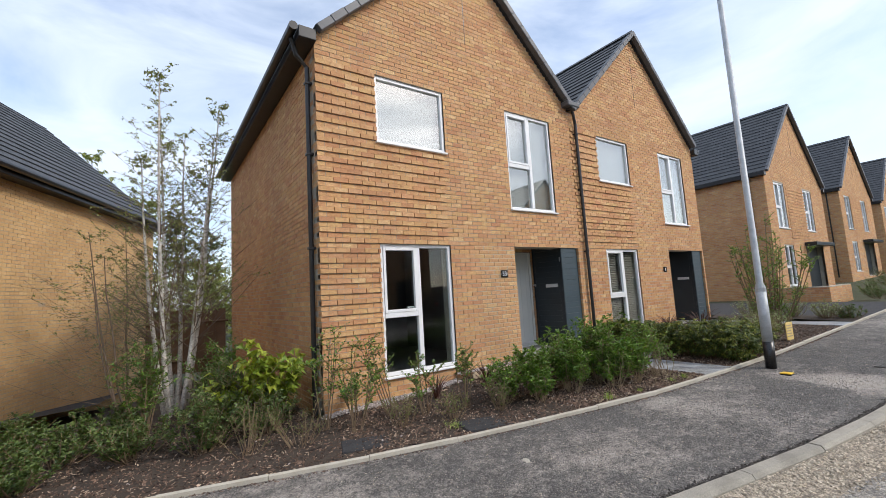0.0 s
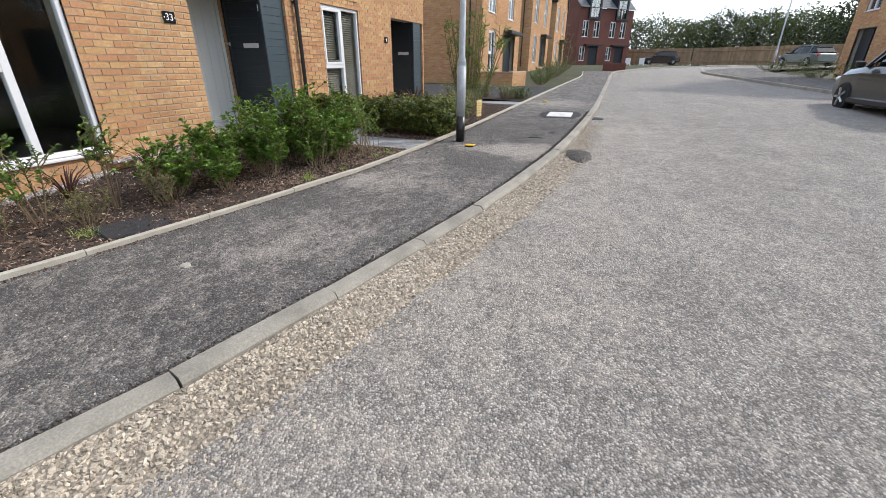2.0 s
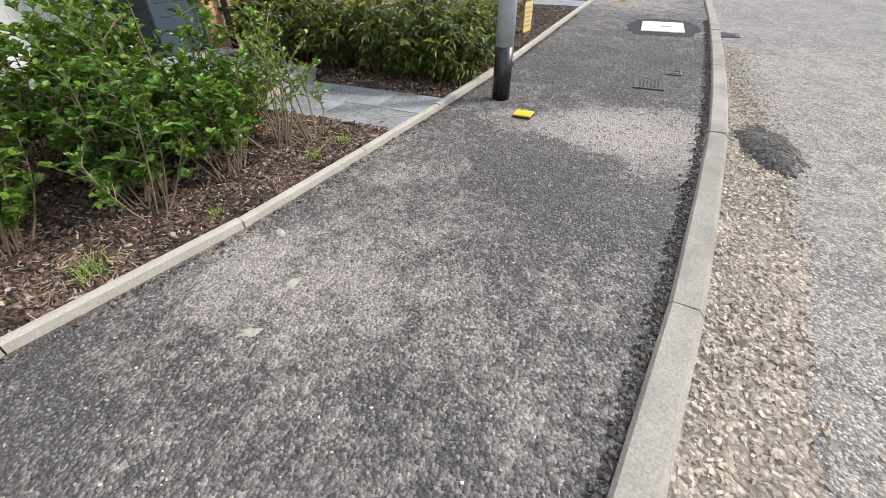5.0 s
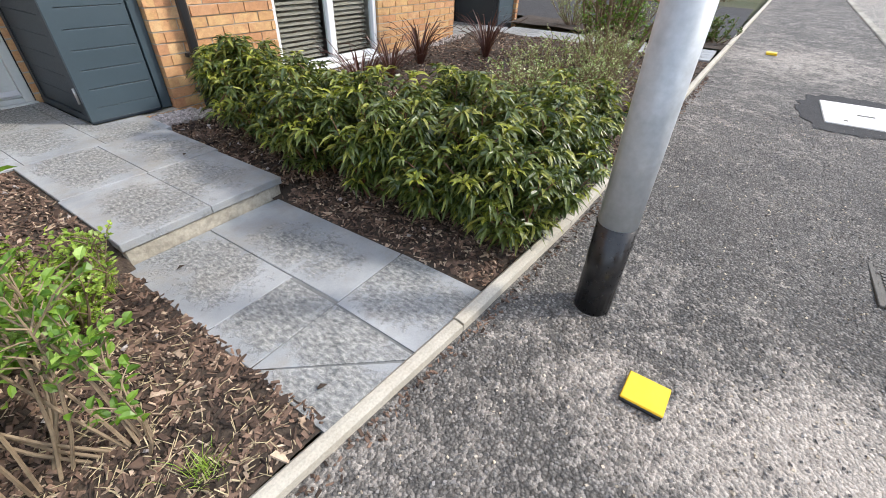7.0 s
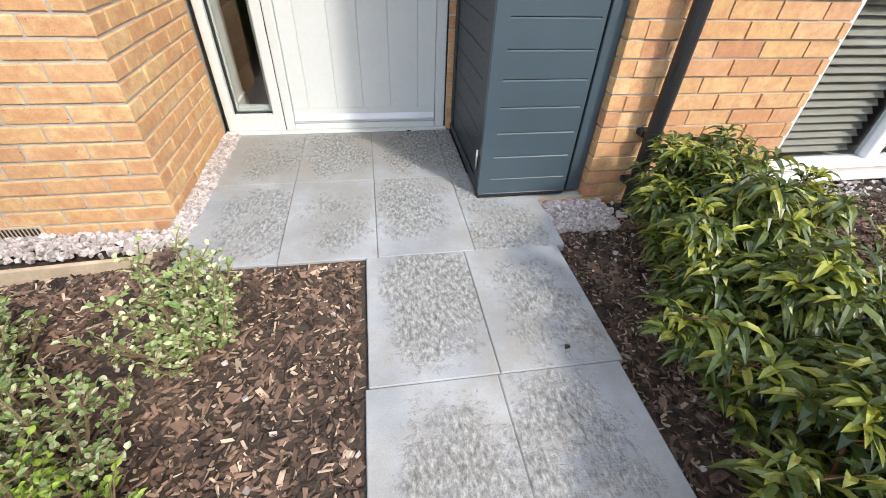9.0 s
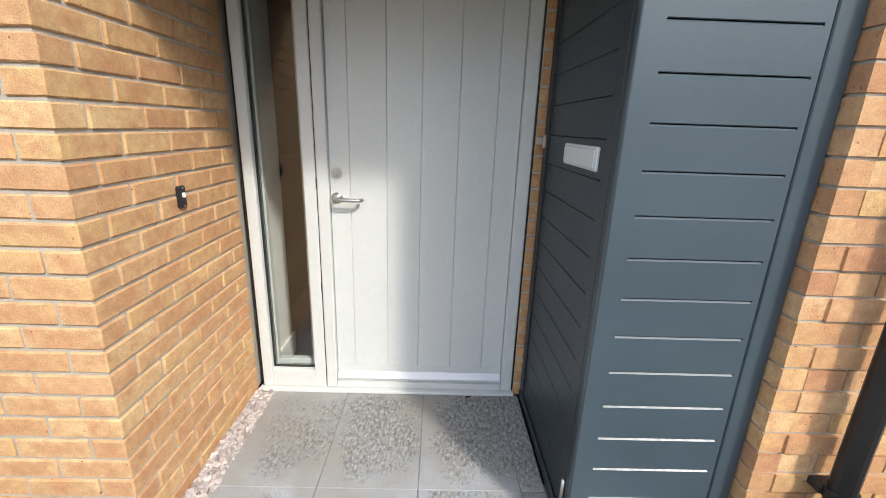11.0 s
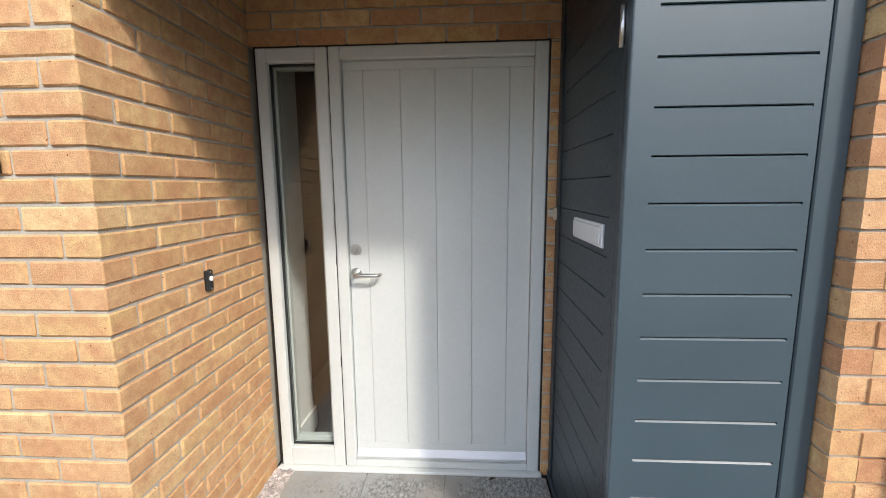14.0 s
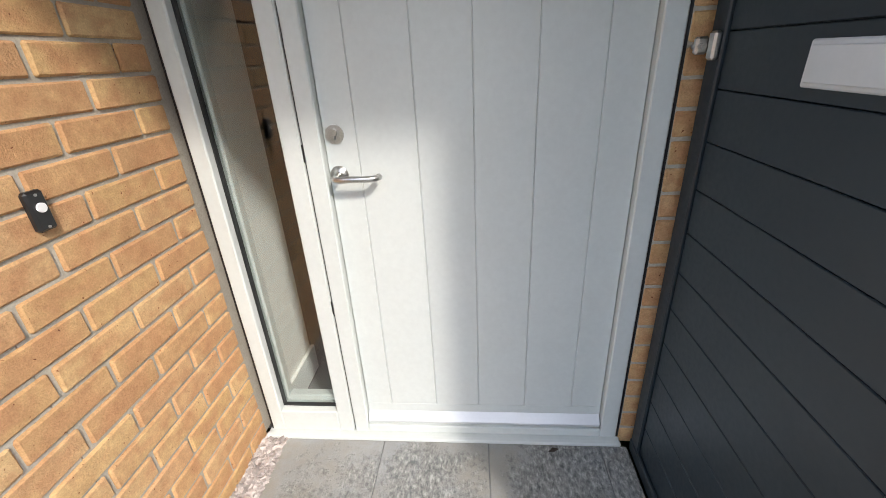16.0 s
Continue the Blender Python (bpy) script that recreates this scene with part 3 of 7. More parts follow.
def ground_sheet():
    xs = sorted(set([-600, -300, -150, -80] + list(np.arange(-50, 80.1, 2.0)) + [100, 150, 300, 600]))
    ys = sorted(set([-600, -300, -150, -80] + list(np.arange(-50, 60.1, 2.0)) + [80, 150, 300, 600]))
    vs = [(x, y, rise(x) - 0.16 + fall(x, y)) for x in xs for y in ys]
    n = len(ys)
    fs = [(i * n + k, (i + 1) * n + k, (i + 1) * n + k + 1, i * n + k + 1) for i in range(len(xs) - 1) for k in range(n - 1)]
    solid("ground", Shape().add(vs, fs), M_GRASS, "rough grassy ground around the new houses", "ground", smooth=True)


ground_sheet()
strip("road", FAR_LINE, KERB_LINE, -0.10, -0.085, M_ROAD, "worn light grey road with pale chippings", "road", 10, 0.05)
strip("pavement", [p for p in KERB_LINE if p[0] < 25.5], EDGE_LINE, -0.012, -0.012, M_PAVE, "dusty dark asphalt pavement with pale patches", "pavement", 6)
FAR_BACK = [Vector((p[0] - 0.3, p[1] - 3.4)) for p in FAR_LINE]
strip("far_pavement", FAR_BACK, FAR_LINE, 0.0, -0.012, M_PAVE, "dark asphalt pavement across the road", "pavement", 3)

kerb = thing("kerb", "weathered concrete kerb stones along the road", "kerb", kind="structure")
part("kerb_run", ribbon(KERB_LINE, 0.125, 0.25, 0.03, 0.03, 0.012, 0.915, 0.008, "kerb_stone", M_KERB, kerb, (-9, 22)), M_KERB, kerb, kind="stuff")
far_kerb = thing("far_kerb", "weathered concrete kerb across the road", "kerb", kind="structure")
part("kerb_run", ribbon(FAR_LINE, 0.125, 0.25, 0.012, 0.012, 0.012, 0.915, 0.008, "kerb_stone", M_KERB, far_kerb, (5, 24)), M_KERB, far_kerb, kind="stuff")
edging = thing("edging", "pale concrete edging beside the planting beds", "edging", kind="structure")
part("edging_run", ribbon(EDGE_LINE, 0.055, 0.2, 0.006, 0.006, 0.03, 0.915, 0.006, "edging_stone", M_EDGE, edging, (-9, 22)), M_EDGE, edging, kind="stuff")


def bed_z(x, y):
    """Height of the soil in the beds; it climbs to the paving west of the path."""
    y0 = at_x(EDGE_LINE, x) + 0.03
    near = min(1.0, max(0.0, (x + 2.5) / 3.0)) if x < 1.2 else 0.35
    u = min(1.0, max(0.0, (y - y0) / 1.3))
    z = rise(x) + 0.004 + 0.025 * noise.noise((x * 2, y * 2, 0)) * u + 0.105 * near * u * u * (3 - 2 * u) + fall(x, y)
    if y < -1.58 and 0.4 < x < 1.95:
        k = min(1.0, (x - 0.45) / 0.33) if x < 1.2 else min(1.0, (1.95 - x) / 0.33)
        z += (-0.122 - z) * max(0.0, k)
    elif 0.0 < x < 1.2:
        k = min(1.0, max((x - 0.35) / 0.42, (y + 0.85) / 0.42))
        k *= min(1.0, max(0.0, (y + 1.60) / (0.10 + 0.4 * max(0.0, 0.80 - x))))
        low = z + (-0.122 - z) * min(1.0, max(0.0, (x - 0.45) / 0.33)) * min(1.0, max(0.0, (-1.1 - y) / 0.45))
        z = low + (-0.012 - low) * max(0.0, k)
    return z


def bed(name, xa, xb, yb, label, drop=0.0):
    """Soil between the edging and the wall."""
    cols = max(24, int((xb - xa) / 0.09))
    xs, n = np.linspace(xa, xb, cols), 40
    vs = []
    for x in xs:
        y0 = at_x(EDGE_LINE, x) + 0.03
        for k in range(n + 1):
            y = y0 + (yb - y0) * k / n
            z = bed_z(x, y)
            vs.append((x, y, z))
    fs = [(i * (n + 1) + k, (i + 1) * (n + 1) + k, (i + 1) * (n + 1) + k + 1, i * (n + 1) + k + 1) for i in range(cols - 1) for k in range(n)]
    return solid(name, Shape().add(vs, fs), M_SOIL, label, "planting bed", smooth=True)


bed("bed_soil_west", -13.0, 0.838, -0.0, "dark soil of the planting bed below the window")
bed("bed_soil_side", -13.0, -3.95, 7.5, "dark soil of the planting bed between the houses")
bed("bed_soil_east", 1.572, 6.6, -0.0, "dark soil of the planting bed beside the path")
bed("bed_soil_end", 7.5, 8.4, -0.0, "dark soil of the narrow bed beside the drive")
drive = Shape()
for x0, x1, y0, y1 in ((8.42, 12.4, -3.25, 9.0),):
    drive.add([(x0, y0, rise(x0) + 0.01), (x1, y0 - 0.05, rise(x1) + 0.01), (x1, y1, rise(x1) + 0.05), (x0, y1, rise(x0) + 0.05)], [(0, 1, 2, 3)])
solid("driveway", drive, M_TARM, "dark tarmac driveway between the houses", "driveway")
solid("tarmac_pad", turned(Shape().box(-0.33, -0.2, -0.06, 0.33, 0.2, 0.0, c=0.01), Matrix.Translation((-2.55, -1.93, -0.243)) @ Matrix.Rotation(-0.27, 4, "Z")), M_TARM, "small dark tarmac pad in the bed", "pad")
solid("tarmac_pad", turned(Shape().box(-0.25, -0.19, -0.06, 0.25, 0.19, 0.0, c=0.01), Matrix.Translation((-3.86, -1.42, -0.285)) @ Matrix.Rotation(-0.33, 4, "Z")), M_TARM, "small dark tarmac pad in the bed near the corner", "pad")
solid("side_drive", Shape().add([(-12, 2.2, -0.40), (-6.6, 4.6, -0.42), (-6.4, 9, -0.9), (-13, 8, -0.9)], [(0, 1, 2, 3)]), M_TARM, "dark tarmac beside the neighbouring house", "driveway")

# ---- houses ----
COURSE, PITCH = 0.075, 0.225


def bricks_x(sh, x0, x1, y, z0, z1, holes, top, row_depth, skip=None):
    """Courses of stretchers on a face that looks along -y, cut at openings and by the roofline."""
    k0, k1 = int(round(z0 / COURSE)), int(round(z1 / COURSE))
    for k in range(k0, k1):
        za, zb = k * COURSE - 0.010, (k + 1) * COURSE - 0.020
        a, b = top((za + zb) / 2)
        a, b = max(a, x0), min(b, x1)
        spans = [(a, b)]
        for hx0, hx1, hz0, hz1 in holes:
            if hz0 < zb and hz1 > za:
                spans = [s for p, q in spans for s in ((p, min(q, hx0)), (max(p, hx1), q)) if s[1] - s[0] > 0.02]
        off = (k % 2) * PITCH / 2
        for p, q in spans:
            i = math.floor((p - off) / PITCH)
            while i * PITCH + off < q:
                u, w = max(p, i * PITCH + off + 0.01), min(q, (i + 1) * PITCH + off)
                i += 1
                u, w = (p if u - p < 0.03 else u), (q if q - w < 0.03 else w)
                if w - u < 0.03 or (skip and skip(u, w, za)):
                    continue
                yy = y + row_depth(k, (u + w) / 2)
                sh.append((u, w, yy, za, zb))


def brick_mesh(rows, flip=False):
    """Joined bricks: front, top, bottom and ends of each."""
    n = len(rows)
    r = np.array(rows)
    jit = RNG.normal(0, 0.0012, (n, 1))
    u, w, y, za, zb = [r[:, [i]] for i in range(5)]
    y = y + jit
    yb = y + 0.10
    P = np.stack([np.hstack(c) for c in ((u, y, za), (w, y, za), (w, y, zb), (u, y, zb), (u, yb, za), (w, yb, za), (w, yb, zb), (u, yb, zb))], 1)
    F = np.array([(0, 1, 2, 3), (4, 5, 1, 0), (3, 2, 6, 7), (4, 0, 3, 7), (1, 5, 6, 2)])
    sh = Shape()
    sh.v = [tuple(p) for p in P.reshape(-1, 3).tolist()]
    sh.f = [tuple(f) for f in (F[None] + 8 * np.arange(n)[:, None, None]).reshape(-1, 4).tolist()]
    return sh


def wall_panels(x0, x1, y, z0, z1, holes, thick):
    """Backing wall with openings through it."""
    sh = Shape()
    xs = sorted({x0, x1, *[h[0] for h in holes], *[h[1] for h in holes]})
    xs = [x for x in xs if x0 <= x <= x1]
    for a, b in zip(xs, xs[1:]):
        cuts = sorted([(h[2], h[3]) for h in holes if h[0] < (a + b) / 2 < h[1]])
        z = z0
        for c, d in cuts + [(z1, z1)]:
            if c > z:
                sh.box(a, y, z, b, y + thick, c)
            z = max(z, d)
    return sh


def window(parent, x0, x1, z0, z1, y, style, glassmat, blinds=False, m=None, sill=True):
    """uPVC window; style: 'one' pane or 'three' (an opening side over a small light, and a tall fixed side)."""
    t = lambda s: turned(s, m) if m else s
    f, d0, d1 = 0.055, y + 0.03, y + 0.10
    fr = Shape()
    fr.box(x0, d0, z0, x0 + f, d1, z1, c=0.006).box(x1 - f, d0, z0, x1, d1, z1, c=0.006)
    fr.box(x0 + f, d0, z0, x1 - f, d1, z0 + f, c=0.006).box(x0 + f, d0, z1 - f, x1 - f, d1, z1, c=0.006)
    w = part("window", t(fr), M_WHITE, parent, "white window frame")
    panes = []
    if style == "one":
        panes = [(x0 + f, x1 - f, z0 + f, z1 - f)]
    else:
        xm = x0 + (x1 - x0) * 0.51
        part("mullion", t(Shape().box(xm - 0.04, d0 - 0.002, z0 + f, xm + 0.04, d1, z1 - f, c=0.006)), M_WHITE, w)
        zm = z0 + (z1 - z0) * 0.45
        part("transom", t(Shape().box(x0 + f, d0 - 0.004, zm - 0.04, xm - 0.04, d1, zm + 0.04, c=0.006)), M_WHITE, w)
        sash = Shape()
        s, xa, xb, za, zb = 0.045, x0 + f, xm - 0.04, zm + 0.04, z1 - f
        for q in ((xa, za, xa + s, zb), (xb - s, za, xb, zb), (xa + s, za, xb - s, za + s), (xa + s, zb - s, xb - s, zb)):
            sash.box(q[0], d0 - 0.012, q[1], q[2], d1 - 0.02, q[3], c=0.004)
        part("sash", t(sash), M_WHITE, w)
        hx = xb - 0.16
        part("window_handle", t(Shape().box(hx, d0 + 0.06, za + 0.055, hx + 0.12, d0 + 0.075, za + 0.075, c=0.005).box(hx + 0.10, d0 + 0.05, za + 0.03, hx + 0.12, d0 + 0.075, za + 0.06, c=0.005)), M_WHITE, w)
        panes = [(xa + s, xb - s, za + s, zb - s), (x0 + f, xm - 0.04, z0 + f, zm - 0.04), (xm + 0.04, x1 - f, z0 + f, z1 - f)]
    for a, b, c, d in panes:
        p = part("pane", t(Shape().box(a - 0.004, y + 0.068, c - 0.004, b + 0.004, y + 0.074, d + 0.004)), glassmat, w, "clear reflecting glass")
        p.visible_shadow = False
    if sill:
        part("sill", t(Shape().box(x0 - 0.02, y - 0.045, z0 - 0.035, x1 + 0.02, y + 0.06, z0 - 0.001, c=0.008)), M_WHITE, w)
    if blinds:
        for a, b, c, d in panes:
            z = c + 0.01
            while z < d - 0.02:
                part("slat", t(Shape().add([(a + 0.01, y + 0.13, z), (b - 0.01, y + 0.13, z), (b - 0.01, y + 0.165, z + 0.034), (a + 0.01, y + 0.165, z + 0.034), (a + 0.01, y + 0.132, z - 0.002), (b - 0.01, y + 0.132, z - 0.002), (b - 0.01, y + 0.167, z + 0.032), (a + 0.01, y + 0.167, z + 0.032)], [(0, 1, 2, 3), (7, 6, 5, 4), (0, 4, 5, 1), (2, 6, 7, 3)])), M_BLIND, w)
                z += 0.043
    return w


def roof_slope(sh, a, b, up, length, gauge=0.30, thick=0.022):
    """Courses of flat tiles on a slope: a to b is the eave, up the way to the ridge."""
    a, b, up = Vector(a), Vector(b), Vector(up).normalized()
    nrm = (b - a).cross(up).normalized()
    nrm = nrm if nrm.z > 0 else -nrm
    s = 0.0
    while s < length:
        e = min(s + gauge + 0.03, length)
        p0, p1, q0, q1 = a + up * s + nrm * thick * 1.5, b + up * s + nrm * thick * 1.5, a + up * e + nrm * thick * 0.4, b + up * e + nrm * thick * 0.4
        low = -nrm * thick
        sh.add([p0, p1, q1, q0, p0 + low, p1 + low, q1 + low, q0 + low], [(0, 1, 2, 3), (7, 6, 5, 4), (0, 4, 5, 1), (1, 5, 6, 2), (2, 6, 7, 3), (3, 7, 4, 0)])
        s += gauge
    return sh


def courses(parent, sh, material):
    """Each course of tiles as a part of its roof."""
    for i in range(0, len(sh.v), 8):
        k = i // 8
        part("tile_course", Shape().add(sh.v[i:i + 8], [tuple(j - i for j in f) for f in sh.f[6 * k:6 * k + 6]]), material, parent)


def gable_roof(parent, x0, x1, ze, za, y0, y1, m=None, tile=None, over=0.0, hang=0.16):
    t = lambda s: turned(s, m) if m else s
    xm = (x0 + x1) / 2
    slopes = Shape()
    for xe, sg in ((x0 - over, 1), (x1 + over, -1)):
        up = Vector(((xm - xe), 0, za - ze + over * 0.0))
        roof_slope(slopes, (xe, y0 - hang, ze + 0.05), (xe, y1 + hang, ze + 0.05), up, up.length)
    sh = Shape()
    sh.prism([(xm - 0.12, za + 0.01), (xm, za + 0.13), (xm + 0.12, za + 0.01)], "y", y0 - hang, y1 + hang)
    r = part("roof", t(sh), tile or M_SLATE, parent, "dark grey flat roof tiles and ridge")
    courses(r, t(slopes), tile or M_SLATE)
    for xe, sg in ((x0 - over, 1), (x1 + over, -1)):
        L = math.hypot(xm - xe, za - ze)
        n = int(L / 0.30)
        ang = math.atan2(za - ze, abs(xm - xe)) * sg
        for i in range(n + 1):
            mm = Matrix.Translation((xe, y0 - hang, ze + 0.06)) @ Matrix.Rotation(-ang if sg > 0 else math.pi - ang, 4, "Y")
            caps = Shape().box(i * 0.30, -0.02, -0.09, min(i * 0.30 + 0.298, L), 0.10, 0.025 + (0.006 if i % 2 else 0), m=mm, c=0.01)
            part("verge_cap", t(caps), M_VERGE, r, "grey plastic verge cap")
    return r


def text_mesh(s, size, m, depth=0.002):
    cu = bpy.data.curves.new("text", "FONT")
    cu.body, cu.size, cu.extrude, cu.align_x, cu.align_y, cu.resolution_u = s, size, depth, "CENTER", "CENTER", 3
    ob = bpy.data.objects.new("text", cu)
    scene.collection.objects.link(ob)
    me = bpy.data.meshes.new_from_object(ob.evaluated_get(bpy.context.evaluated_depsgraph_get()))
    sh = Shape().add([m @ v.co for v in me.vertices], [tuple(p.vertices) for p in me.polygons])
    bpy.data.objects.remove(ob)
    bpy.data.meshes.remove(me)
    return sh


def cylinder(sh, a, b, r, sides=16):
    return sh.tube([a, b], r, sides)


EAVE, APEX, DEPTH = 5.22, 8.02, 8.0


def porch(parent, dx, number, detailed):
    """Recessed porch: door with sidelight, and the meter cupboard with its letter plate."""
    X = lambda v: v + dx
    bk = 0.895
    leaf = Shape()
    xs = [0.422, 0.517, 0.690, 0.850, 1.020, 1.190, 1.298]
    leaf.box(X(0.423), bk + 0.05, 0.095, X(1.297), bk + 0.08, 2.025)
    door = part("front_door", leaf, M_DOOR, parent, "pale grey boarded timber door, closed")
    for a, b in zip(xs, xs[1:]):
        part("board", Shape().box(X(a + 0.0004), bk + 0.028, 0.135, X(b - 0.0004), bk + 0.055, 1.985, c=0.0022), M_DOOR, door)
    part("door_rail", Shape().box(X(0.422), bk + 0.0295, 1.9852, X(1.298), bk + 0.055, 2.024, c=0.001), M_DOOR, door)
    part("door_rail", Shape().box(X(0.422), bk + 0.0295, 0.097, X(1.298), bk + 0.055, 0.1348, c=0.001), M_DOOR, door)
    for a in ((0.028, 0.012, 0.079, 2.083), (0.304, 0.012, 0.3610, 2.083), (0.079, 2.02, 0.304, 2.083), (0.079, 0.012, 0.304, 0.112), (0.3665, 0.012, 0.420, 2.083), (1.300, 0.012, 1.358, 2.083), (0.420, 2.027, 1.300, 2.083)):
        part("frame_member", Shape().box(X(a[0]), bk, a[1], X(a[2]), bk + 0.09, a[3], c=0.004), M_DOOR, door)
    for a in ((0.088, 0.119, 0.101, 2.012), (0.282, 0.119, 0.295, 2.012), (0.101, 0.119, 0.282, 0.150), (0.101, 1.999, 0.282, 2.012)):
        part("bead", Shape().box(X(a[0]), bk + 0.05, a[1], X(a[2]), bk + 0.085, a[3], c=0.003), M_DOOR, door)
    # Black strips stand in for the shadow gaps beside the frame members.
    part("joint_seal", Shape().box(X(0.361), bk + 0.012, 0.012, X(0.3665), bk + 0.09, 2.083).box(X(1.358), bk + 0.006, 0.0, X(1.367), bk + 0.05, 2.092).box(X(0.02), bk + 0.006, 2.083, X(1.358), bk + 0.05, 2.094).box(X(0.020), bk + 0.006, 0.0, X(0.028), bk + 0.05, 2.083), M_BLACK, door, "thin black strip in place of the shadow gap round the frame")
    part("door_sill", Shape().box(X(0.012), bk - 0.03, -0.004, X(1.37), bk + 0.02, 0.0115, c=0.003), M_DOOR, door, "pale grey door sill")
    part("threshold", Shape().box(X(0.4205), bk + 0.002, 0.0125, X(1.2995), bk + 0.05, 0.047, c=0.003).box(X(0.421), bk + 0.010, 0.0500, X(1.299), bk + 0.05, 0.062, c=0.003), M_DOOR, door)
    part("weather_bar", Shape().prism([(bk + 0.004, 0.0635), (bk + 0.004, 0.070), (bk + 0.0285, 0.098), (bk + 0.05, 0.098), (bk + 0.05, 0.0635)], "x", X(0.424), X(1.296)), M_ALU, door, "silver metal weather bar")
    p = part("side_light", Shape().box(X(0.078), bk + 0.04, 0.11, X(0.305), bk + 0.046, 2.022), M_GLASSDOOR, door, "tall clear glass side light")
    p.visible_shadow = False
    gs = Shape()
    for a in ((0.079, 0.112, 0.086, 2.02), (0.298, 0.112, 0.304, 2.02), (0.086, 0.112, 0.298, 0.117), (0.086, 2.014, 0.298, 2.02)):
        gs.box(X(a[0]), bk + 0.03, a[1], X(a[2]), bk + 0.045, a[3])
    part("seal", gs, M_BLACK, door, "black glazing seal")
    if detailed:
        h = Shape()
        cylinder(h, (X(0.452), bk + 0.036, 1.035), (X(0.452), bk + 0.026, 1.035), 0.027, 20)
        h.tube([(X(0.452), bk + 0.03, 1.035), (X(0.452), bk - 0.018, 1.035), (X(0.460), bk - 0.030, 1.035), (X(0.48), bk - 0.032, 1.035), (X(0.555), bk - 0.032, 1.035), (X(0.572), bk - 0.026, 1.035), (X(0.578), bk - 0.006, 1.035)], 0.0095, 12)
        part("door_handle", h, M_STEEL, door, "brushed steel lever handle", smooth=True)
        part("handle_label", Shape().box(X(0.478), bk + 0.0305, 0.985, X(0.56), bk + 0.0345, 1.008), M_WHITE, door, "white label under the handle")
        k = Shape()
        cylinder(k, (X(0.455), bk + 0.036, 1.152), (X(0.455), bk + 0.024, 1.152), 0.027, 20)
        cylinder(k, (X(0.455), bk + 0.026, 1.158), (X(0.455), bk + 0.016, 1.158), 0.010, 12)
        k.box(X(0.451), bk + 0.018, 1.136, X(0.459), bk + 0.026, 1.158, c=0.003)
        part("lock", k, M_STEEL, door, "round brushed steel lock")
        for z in (0.56, 1.08):
            part("strike", Shape().box(X(0.3615), bk + 0.002, z, X(0.366), bk + 0.0115, z + 0.05), M_BLACK, door, "small dark latch plate")
    # cupboard
    x0, x1, y0 = 1.394, 1.852, 0.03
    cup = part("meter_cupboard", Shape().prism([(X(x0), y0 + 0.003), (X(x0 + 0.003), y0), (X(x0 + 0.062), y0), (X(x0 + 0.062), y0 + 0.022), (X(x0), y0 + 0.022)], "z", 0.02, 2.12), M_CUP, parent, "blue-grey painted cupboard beside the door")
    # Same paint as the front, with the shade of this side in its colour.
    part("side_stile", Shape().box(X(x0 + 0.001), y0 + 0.0225, 0.02, X(x0 + 0.045), y0 + 0.052, 2.28, c=0.002), M_DARKSHADED, cup, "cupboard corner edge, its shade put into the paint colour")
    part("stile", Shape().prism([(X(x1 - 0.02), y0), (X(x1 - 0.003), y0), (X(x1), y0 + 0.003), (X(x1), y0 + 0.09), (X(x1 - 0.02), y0 + 0.09)], "z", 0.02, 2.12), M_CUP, cup)
    part("bottom_rail", Shape().prism([(y0, 0.02), (y0, 0.0955), (y0 + 0.0036, 0.099), (y0 + 0.04, 0.099), (y0 + 0.04, 0.02)], "x", X(x0 + 0.062), X(x1 - 0.02)), M_CUP, cup)
    part("corner_post", Shape().box(X(x1 + 0.022), y0 + 0.022, 0.0, X(1.9455), y0 + 0.10, 2.12, c=0.004), M_CUP, cup)
    z = 0.1
    while z < 2.1:
        zt = min(z + 0.1155, 2.12)
        part("board", Shape().prism([(y0 + 0.0018, z), (y0, z + 0.0018), (y0, zt - 0.0045), (y0 + 0.0045, zt), (y0 + 0.03, zt), (y0 + 0.03, z)], "x", X(x0 + 0.062), X(x1 - 0.02)), M_CUP, cup)
        z += 0.1185
    part("plinth", Shape().box(X(x0 + 0.002), y0 + 0.05, 0.0, X(x0 + 0.03), bk - 0.03, 0.05, c=0.004).box(X(x0), y0 - 0.004, 0.0, X(x1), y0 + 0.03, 0.02, c=0.003), M_DARKSHADED, cup)
    part("cupboard_core", Shape().box(X(x0 + 0.03), y0 + 0.035, 0.0, X(1.872), bk - 0.002, 2.30).box(X(1.872), y0 + 0.102, 0.0, X(1.948), bk - 0.002, 2.30), M_DARKSHADED, cup)
    # The side door's shade is in its colour too.
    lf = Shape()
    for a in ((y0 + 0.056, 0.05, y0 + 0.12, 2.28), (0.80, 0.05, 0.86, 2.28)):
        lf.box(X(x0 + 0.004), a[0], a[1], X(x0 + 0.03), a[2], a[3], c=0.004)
    side = part("cupboard_door", lf, M_DARKSHADED, cup, "blue-grey boarded cupboard door, shut, its shade put into the colour")
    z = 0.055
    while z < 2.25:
        part("board", Shape().box(X(x0 + 0.012), y0 + 0.122, z, X(x0 + 0.03), 0.798, min(z + 0.1168, 2.27), c=0.002), M_DARKSHADED, side) if detailed else None
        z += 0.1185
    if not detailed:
        part("panel", Shape().box(X(x0 + 0.012), y0 + 0.122, 0.05, X(x0 + 0.03), 0.798, 2.27), M_DARKSHADED, cup)
    part("letter_plate", Shape().box(X(x0 + 0.003), 0.20, 1.262, X(x0 + 0.014), 0.53, 1.335, c=0.003).box(X(x0 - 0.002), 0.212, 1.270, X(x0 + 0.004), 0.518, 1.327, c=0.002), M_ALU, cup, "pale silver letter plate")
